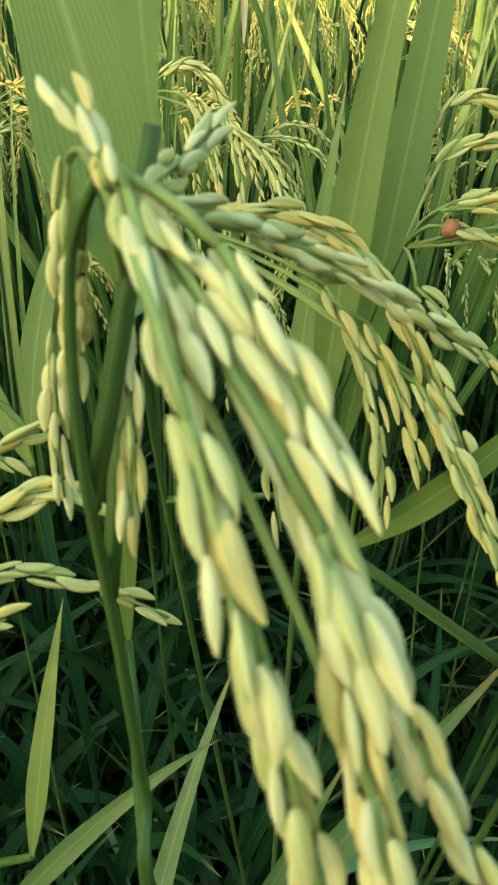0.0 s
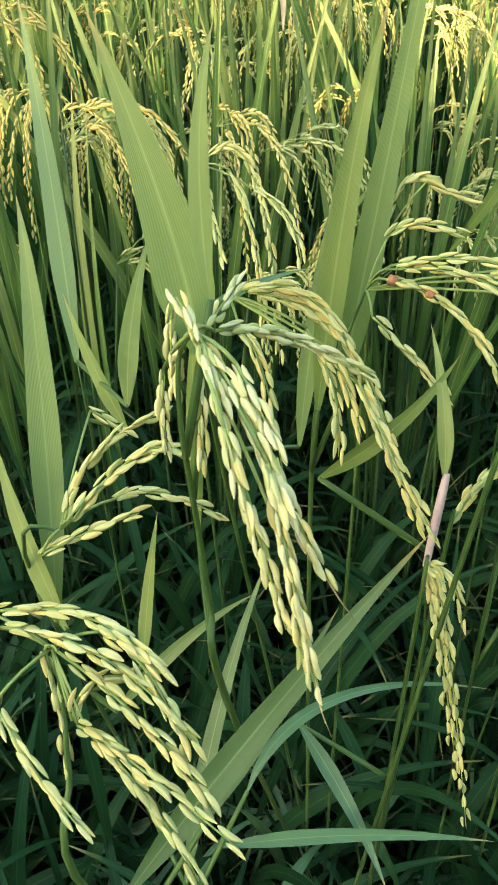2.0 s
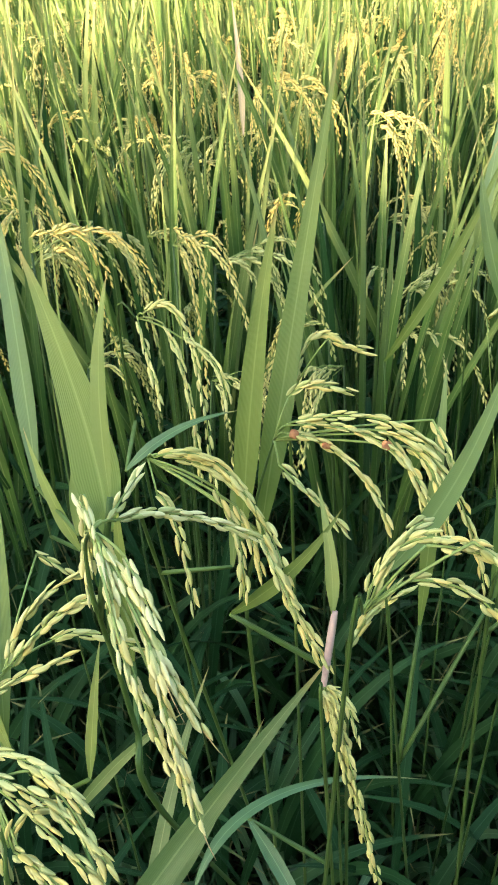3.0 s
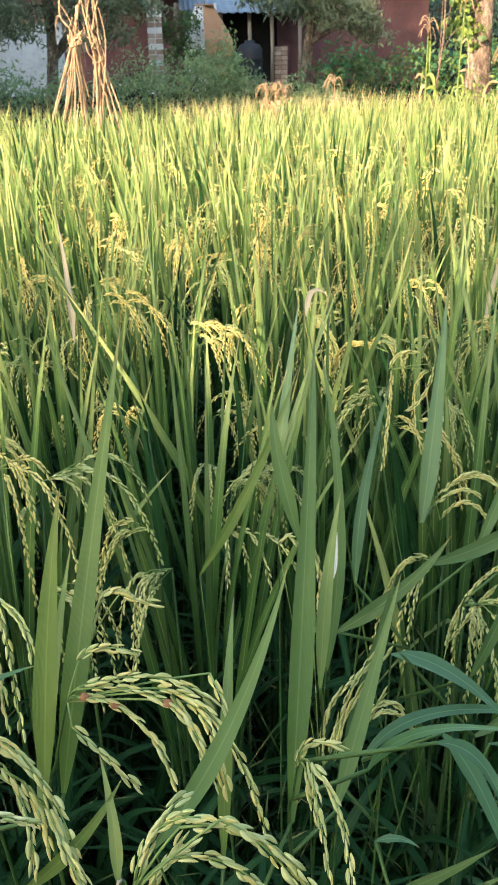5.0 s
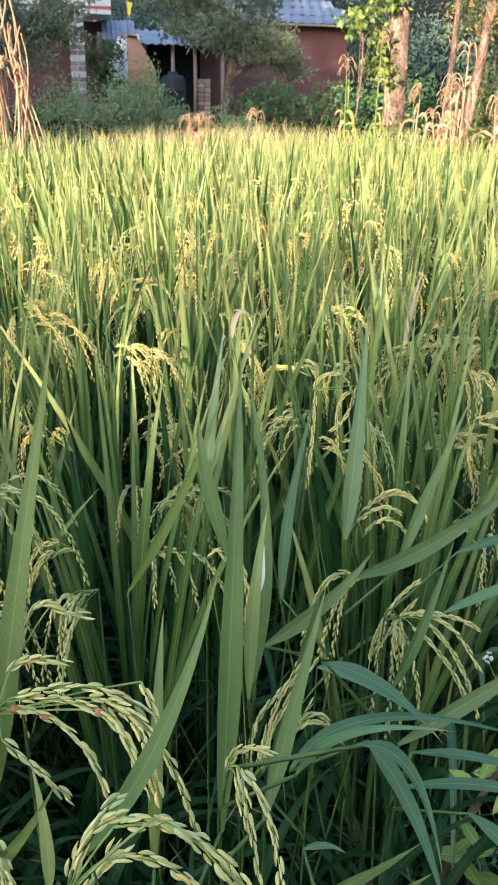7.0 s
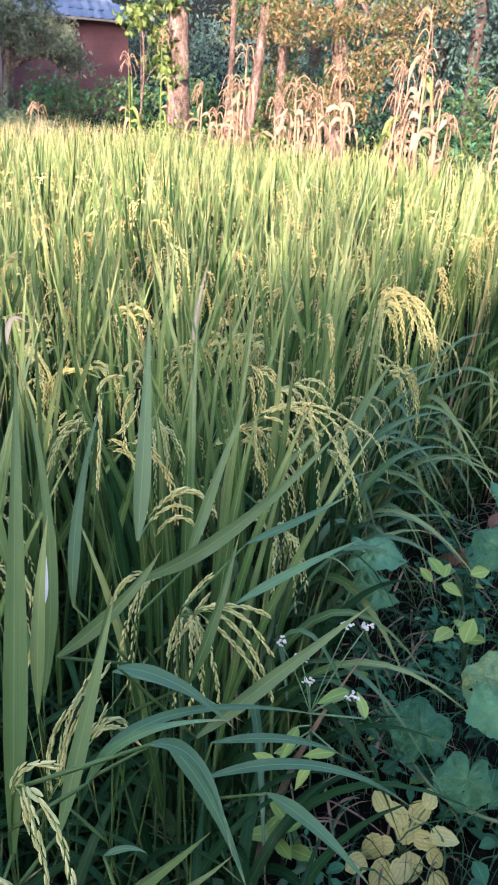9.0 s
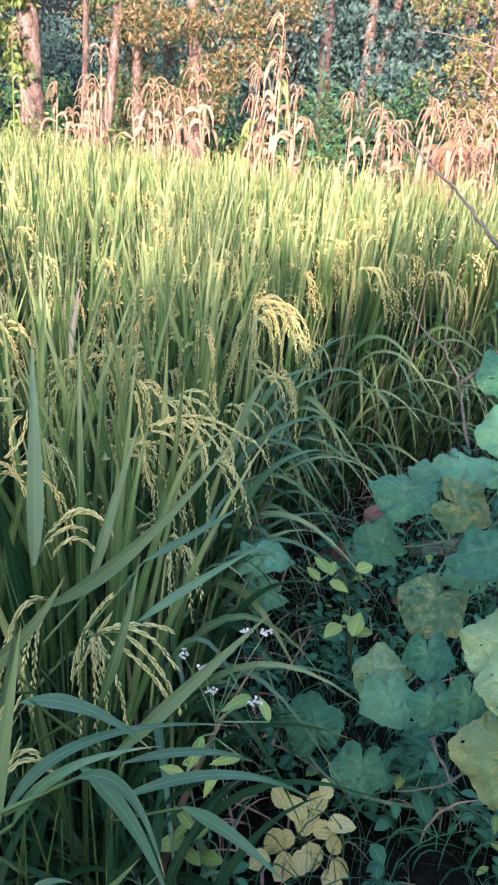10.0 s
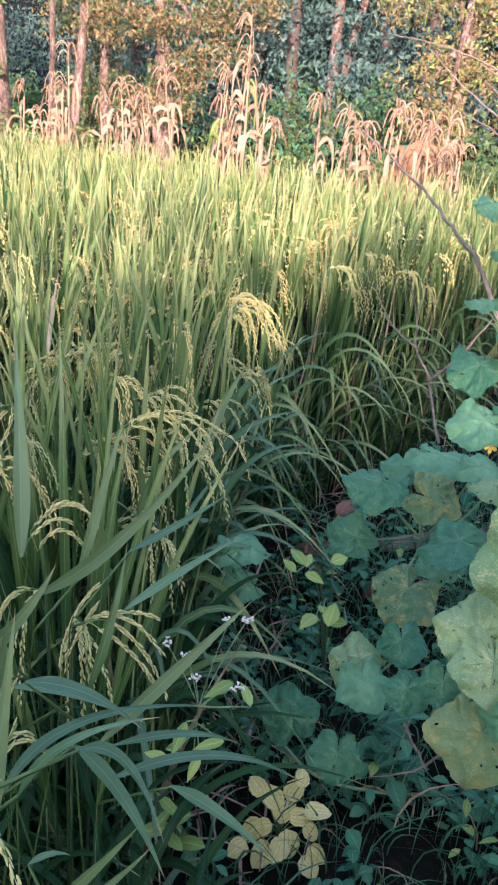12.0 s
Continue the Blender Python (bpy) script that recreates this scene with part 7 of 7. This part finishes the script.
gourd_leaf(vine, (1.012, 0.836, 0.666), 0.065, (-0.394, -0.330, 0.858), (-0.578, 0.091, -0.811), "old", VINE_B)
gourd_leaf(vine, (1.213, 0.983, 0.738), 0.060, (-0.624, -0.513, 0.589), (0.576, -0.721, -0.384), "old", VINE_B)
gourd_leaf(vine, (1.210, 1.120, 0.719), 0.076, (-0.248, -0.232, 0.940), (-0.422, -0.097, -0.902), "green", VINE_B)
gourd_leaf(vine, (1.349, 1.164, 0.711), 0.060, (-0.114, -0.099, 0.989), (-0.782, 0.571, -0.251), "green", VINE_B)
gourd_leaf(vine, (1.366, 1.103, 0.762), 0.079, (-0.135, -0.111, 0.985), (0.234, -0.610, -0.757), "green", VINE_B)
gourd_leaf(vine, (1.182, 1.143, 0.580), 0.063, (-0.384, -0.375, 0.844), (-0.476, 0.705, 0.526), "green", VINE_B)
gourd_leaf(vine, (1.134, 0.834, 0.733), 0.070, (-0.218, -0.163, 0.962), (-0.764, 0.639, -0.091), "green", VINE_B)
gourd_leaf(vine, (1.145, 0.885, 0.658), 0.046, (-0.168, -0.131, 0.977), (-0.747, 0.385, -0.542), "green", VINE_B)
gourd_leaf(vine, (1.238, 0.856, 0.816), 0.044, (-0.282, -0.198, 0.939), (-0.660, 0.715, 0.231), "pale", VINE_B)
gourd_leaf(vine, (1.283, 0.932, 0.817), 0.048, (-0.281, -0.207, 0.937), (0.660, -0.715, -0.231), "green", VINE_B)
gourd_leaf(vine, (0.961, 0.538, 0.972), 0.044, (-0.495, -0.283, 0.821), (0.576, -0.721, -0.384), "green", VINE_A)
gourd_leaf(vine, (1.052, 0.705, 1.034), 0.053, (-0.504, -0.344, 0.792), (0.723, -0.687, -0.071), "green", VINE_C)
gourd_leaf(vine, (1.009, 0.740, 1.026), 0.051, (-0.340, -0.253, 0.906), (-0.746, 0.666, -0.010), "green", VINE_C)
gourd_leaf(vine, (1.027, 0.589, 1.046), 0.039, (-0.522, -0.306, 0.796), (-0.660, 0.715, 0.231), "green", VINE_C)
gourd_leaf(vine, (1.119, 0.774, 1.140), 0.046, (-0.425, -0.299, 0.854), (0.234, -0.610, -0.757), "green", VINE_C)
gourd_leaf(vine, (1.059, 0.802, 1.091), 0.051, (-0.245, -0.189, 0.951), (-0.782, 0.571, -0.251), "green", VINE_C)
gourd_leaf(vine, (1.098, 0.789, 1.271), 0.044, (-0.325, -0.237, 0.916), (-0.723, 0.687, 0.071), "green", VINE_C)
gourd_leaf(vine, (1.111, 0.735, 1.327), 0.048, (-0.340, -0.229, 0.912), (-0.746, 0.666, -0.010), "green", VINE_C)
gourd_leaf(vine, (1.078, 0.844, 1.341), 0.034, (-0.264, -0.210, 0.941), (-0.776, 0.485, -0.402), "green", VINE_C)
gourd_leaf(vine, (1.169, 0.840, 1.214), 0.023, (-0.208, -0.152, 0.966), (-0.782, 0.571, -0.251), "green", VINE_C)
gourd_leaf(vine, (1.125, 0.862, 1.181), 0.034, (-0.131, -0.102, 0.986), (-0.764, 0.639, -0.091), "green", VINE_C)
gourd_leaf(vine, (1.132, 0.714, 1.186), 0.027, (-0.445, -0.286, 0.849), (0.660, -0.715, -0.231), "green", VINE_C)
gourd_leaf(vine, (1.187, 0.746, 1.205), 0.029, (-0.140, -0.090, 0.986), (-0.764, 0.639, -0.091), "green", VINE_C)
gourd_leaf(vine, (0.946, 1.031, 0.267), 0.066, (-0.477, -0.528, 0.703), (0.103, 0.390, 0.915), "green", VINE_D)
gourd_leaf(vine, (0.936, 0.879, 0.289), 0.055, (-0.499, -0.476, 0.725), (-0.301, -0.220, -0.928), "green", VINE_D)
gourd_leaf(vine, (0.842, 1.125, 0.651), 0.059, (-0.156, -0.211, 0.965), (0.723, -0.687, -0.071), "green", VINE_D)
gourd_leaf(vine, (0.862, 1.134, 0.565), 0.054, (-0.183, -0.244, 0.952), (-0.776, 0.485, -0.402), "green", VINE_D)
gourd_leaf(vine, (0.739, 0.318, 0.724), 0.044, (-0.574, -0.256, 0.778), (-0.660, 0.715, 0.231), "pale", VINE_A)
gourd_leaf(vine, (0.959, 0.518, 0.794), 0.038, (-0.448, -0.248, 0.859), (0.476, -0.705, -0.526), "green", VINE_A)
gourd_leaf(vine, (0.937, 0.527, 0.773), 0.031, (-0.351, -0.202, 0.915), (-0.035, -0.442, -0.896), "green", VINE_A)
dead_leaf(vine, (0.765, 0.393, 0.857), 0.062)
fallen_leaf((2.02, 2.0, 0.040), 0.055)
fallen_leaf((1.70, 1.82, 0.040), 0.06)
fallen_leaf((1.724, 1.884, 0.040), 0.05)
fallen_leaf((1.781, 2.093, 0.040), 0.03)
fallen_leaf((1.719, 1.582, 0.040), 0.03)

shrub = dry_shrub((1.570, 1.003, 0.686), "leafless dry shrub with pale brown branches")
shrub_branch(shrub, [(1.570, 1.003, 0.686), (1.652, 1.100, 1.008), (1.699, 1.188, 1.254), (1.730, 1.246, 1.363), (1.774, 1.335, 1.524), (1.820, 1.434, 1.652), (1.839, 1.544, 1.758), (1.837, 1.586, 1.835)], 0.007)
shrub_branch(shrub, [(1.730, 1.245, 1.360), (1.696, 1.357, 1.434), (1.674, 1.474, 1.483)], 0.003)
shrub_branch(shrub, [(1.728, 1.254, 1.375), (1.719, 1.344, 1.450), (1.694, 1.484, 1.536), (1.686, 1.609, 1.623)], 0.003)
shrub_branch(shrub, [(1.775, 1.331, 1.518), (1.728, 1.392, 1.555), (1.691, 1.442, 1.588)], 0.003)
shrub_branch(shrub, [(1.772, 1.346, 1.542), (1.727, 1.490, 1.603), (1.688, 1.614, 1.636), (1.654, 1.725, 1.653)], 0.0025)
shrub_branch(shrub, [(1.818, 1.429, 1.639), (1.816, 1.332, 1.591), (1.843, 1.291, 1.557)], 0.003)
shrub_branch(shrub, [(1.726, 1.237, 1.338), (1.728, 1.184, 1.432), (1.760, 1.194, 1.506)], 0.003)
shrub_branch(shrub, [(1.814, 1.452, 1.677), (1.911, 1.471, 1.741), (1.943, 1.472, 1.796)], 0.003)
shrub_branch(shrub, [(1.695, 1.179, 1.229), (1.694, 1.144, 1.299), (1.727, 1.154, 1.373)], 0.003)
shrub_branch(shrub, [(1.711, 1.342, 1.430), (1.719, 1.374, 1.505), (1.692, 1.422, 1.551)], 0.002)
shrub_branch(shrub, [(1.538, 1.075, 0.905), (1.545, 1.125, 1.011), (1.550, 1.215, 1.136), (1.567, 1.323, 1.208), (1.624, 1.483, 1.279), (1.723, 1.719, 1.348), (1.813, 1.964, 1.420)], 0.0055)
shrub_branch(shrub, [(1.696, 1.669, 1.345), (1.720, 1.668, 1.382), (1.741, 1.665, 1.413)], 0.0025)
shrub_branch(shrub, [(1.550, 1.215, 1.136), (1.527, 1.245, 1.208), (1.525, 1.268, 1.249)], 0.002)
shrub_branch(shrub, [(1.541, 1.252, 0.700), (1.546, 1.295, 0.791), (1.549, 1.331, 0.862), (1.539, 1.368, 0.917), (1.552, 1.399, 0.999), (1.554, 1.452, 1.102)], 0.0035)
shrub_branch(shrub, [(1.539, 1.368, 0.917), (1.517, 1.440, 0.962), (1.520, 1.524, 1.046)], 0.0025)
shrub_branch(shrub, [(1.551, 1.397, 0.992), (1.572, 1.403, 1.040)], 0.0025)
shrub_branch(shrub, [(1.533, 1.310, 0.851), (1.533, 1.235, 0.928), (1.570, 1.183, 1.028), (1.609, 1.173, 1.075)], 0.003)
shrub_branch(shrub, [(1.628, 1.081, 1.068), (1.588, 1.127, 1.087), (1.569, 1.160, 1.120)], 0.004)
shrub_branch(shrub, [(1.588, 1.127, 1.087), (1.649, 1.138, 1.211)], 0.002)
shrub_branch(shrub, [(1.028, 0.623, 0.552), (1.022, 0.732, 0.337), (0.966, 0.815, 0.266)], 0.003)
shrub_branch(shrub, [(0.969, 0.758, 0.435), (0.987, 0.704, 0.363)], 0.003)

flower = flower_plant((0.732, 1.085, -0.000), (0.452, 0.669, 0.758))
flower_head(flower, (0.526, 0.681, 0.853))
flower_head(flower, (0.513, 0.702, 0.842))
flower_head(flower, (0.451, 0.699, 0.814))
flower_head(flower, (0.454, 0.683, 0.790))
flower_head(flower, (0.493, 0.647, 0.786))
flower_head(flower, (0.433, 0.722, 0.828))
flower_leaf(flower, (0.491, 0.671, 0.773), 0.042)
flower_leaf(flower, (0.510, 0.648, 0.763), 0.035)
flower_leaf(flower, (0.445, 0.684, 0.721), 0.042)
flower_leaf(flower, (0.471, 0.654, 0.708), 0.038)
flower_leaf(flower, (0.449, 0.661, 0.683), 0.035)
flower_leaf(flower, (0.430, 0.684, 0.697), 0.031)
flower_leaf(flower, (0.412, 0.693, 0.682), 0.035)

YELLOW_HEART = Vector((0.897, 0.979, 0.05))
yellow = small_weed((0.897, 0.979, 0.0), "low weed with rounded spotted pale yellow leaves")
weed_leaf(yellow, (0.830, 0.991, 0.054), 0.057, WEED_YELLOW, 0.8, YELLOW_HEART)
weed_leaf(yellow, (0.824, 0.941, 0.029), 0.060, WEED_YELLOW, 0.8, YELLOW_HEART)
weed_leaf(yellow, (0.882, 0.921, 0.049), 0.064, WEED_YELLOW, 0.8, YELLOW_HEART)
weed_leaf(yellow, (0.884, 0.977, 0.076), 0.053, WEED_YELLOW, 0.8, YELLOW_HEART)
weed_leaf(yellow, (0.891, 1.006, 0.094), 0.060, WEED_YELLOW, 0.8, YELLOW_HEART)
weed_leaf(yellow, (0.933, 0.986, 0.106), 0.053, WEED_YELLOW, 0.8, YELLOW_HEART)
weed_leaf(yellow, (0.925, 0.911, 0.066), 0.046, WEED_YELLOW, 0.8, YELLOW_HEART)
weed_leaf(yellow, (0.875, 1.039, 0.102), 0.046, WEED_YELLOW, 0.8, YELLOW_HEART)
weed_leaf(yellow, (0.953, 0.930, 0.089), 0.057, WEED_YELLOW, 0.8, YELLOW_HEART)
weed_leaf(yellow, (0.962, 0.990, 0.124), 0.046, WEED_YELLOW, 0.8, YELLOW_HEART)
weed_leaf(yellow, (0.888, 0.868, 0.027), 0.050, WEED_YELLOW, 0.8, YELLOW_HEART)
weed_leaf(yellow, (0.788, 0.980, 0.029), 0.046, WEED_YELLOW, 0.8, YELLOW_HEART)
weed_leaf(yellow, (0.917, 0.944, 0.077), 0.050, WEED_YELLOW, 0.8, YELLOW_HEART)
weed_leaf(yellow, (0.849, 0.978, 0.058), 0.046, WEED_YELLOW, 0.8, YELLOW_HEART)
weed_leaf(yellow, (0.855, 0.926, 0.038), 0.053, WEED_YELLOW, 0.8, YELLOW_HEART)
weed_leaf(yellow, (0.910, 0.875, 0.042), 0.043, WEED_YELLOW, 0.8, YELLOW_HEART)

fresh = small_weed((1.344, 1.358, 0.000), "weed with fresh light green leaves")
weed_leaf(fresh, (0.899, 1.014, 0.666), 0.043, WEED_LIGHT)
weed_leaf(fresh, (0.918, 0.983, 0.640), 0.039, WEED_LIGHT)
weed_leaf(fresh, (0.959, 0.964, 0.673), 0.039, WEED_LIGHT)
weed_leaf(fresh, (0.914, 0.999, 0.663), 0.034, WEED_LIGHT)
weed_leaf(fresh, (0.896, 0.961, 0.561), 0.052, WEED_LIGHT)
weed_leaf(fresh, (0.929, 0.936, 0.569), 0.052, WEED_LIGHT)
weed_leaf(fresh, (0.920, 0.953, 0.587), 0.034, WEED_LIGHT)
weed_leaf(fresh, (0.936, 0.928, 0.565), 0.039, WEED_LIGHT)
weed_leaf(fresh, (0.884, 1.018, 0.650), 0.034, WEED_LIGHT)

shoot = small_weed((0.640, 1.020, 0.000), "weed with yellow-green pointed leaves beside the rice")
weed_leaf(shoot, (0.494, 0.791, 0.469), 0.049, WEED_LIGHT, 0.36)
weed_leaf(shoot, (0.503, 0.777, 0.447), 0.045, WEED_LIGHT, 0.36)
weed_leaf(shoot, (0.480, 0.789, 0.453), 0.041, WEED_LIGHT, 0.36)
weed_leaf(shoot, (0.489, 0.772, 0.424), 0.057, WEED_LIGHT, 0.36)
weed_leaf(shoot, (0.464, 0.788, 0.437), 0.065, WEED_LIGHT, 0.36)
weed_leaf(shoot, (0.507, 0.762, 0.417), 0.065, WEED_LIGHT, 0.36)
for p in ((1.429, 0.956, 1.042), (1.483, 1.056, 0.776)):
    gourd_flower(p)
fallen_log()
weed_cover()
short_grass()
rough_grass()
dry_litter()
WEEDS = [wild_weed(60 + k) for k in range(3)]
weed_spots = random.Random(31)
count = 0
while count < 84:
    x, y = weed_spots.uniform(0.35, 2.6), weed_spots.uniform(0.1, 2.1)
    if not on_bund(x, y) or not on_bund(x - 0.1, y + 0.1) or math.hypot(x - 0.84, y - 0.91) < 0.27:
        continue
    ob = WEEDS[count] if count < 3 else copy_thing(WEEDS[count % 3], Matrix())
    ob.location, ob.rotation_euler, ob.scale = (x, y, ground_z(x, y)), (0, 0, weed_spots.uniform(0, 6.28)), (weed_spots.uniform(0.5, 0.85),) * 3
    count += 1
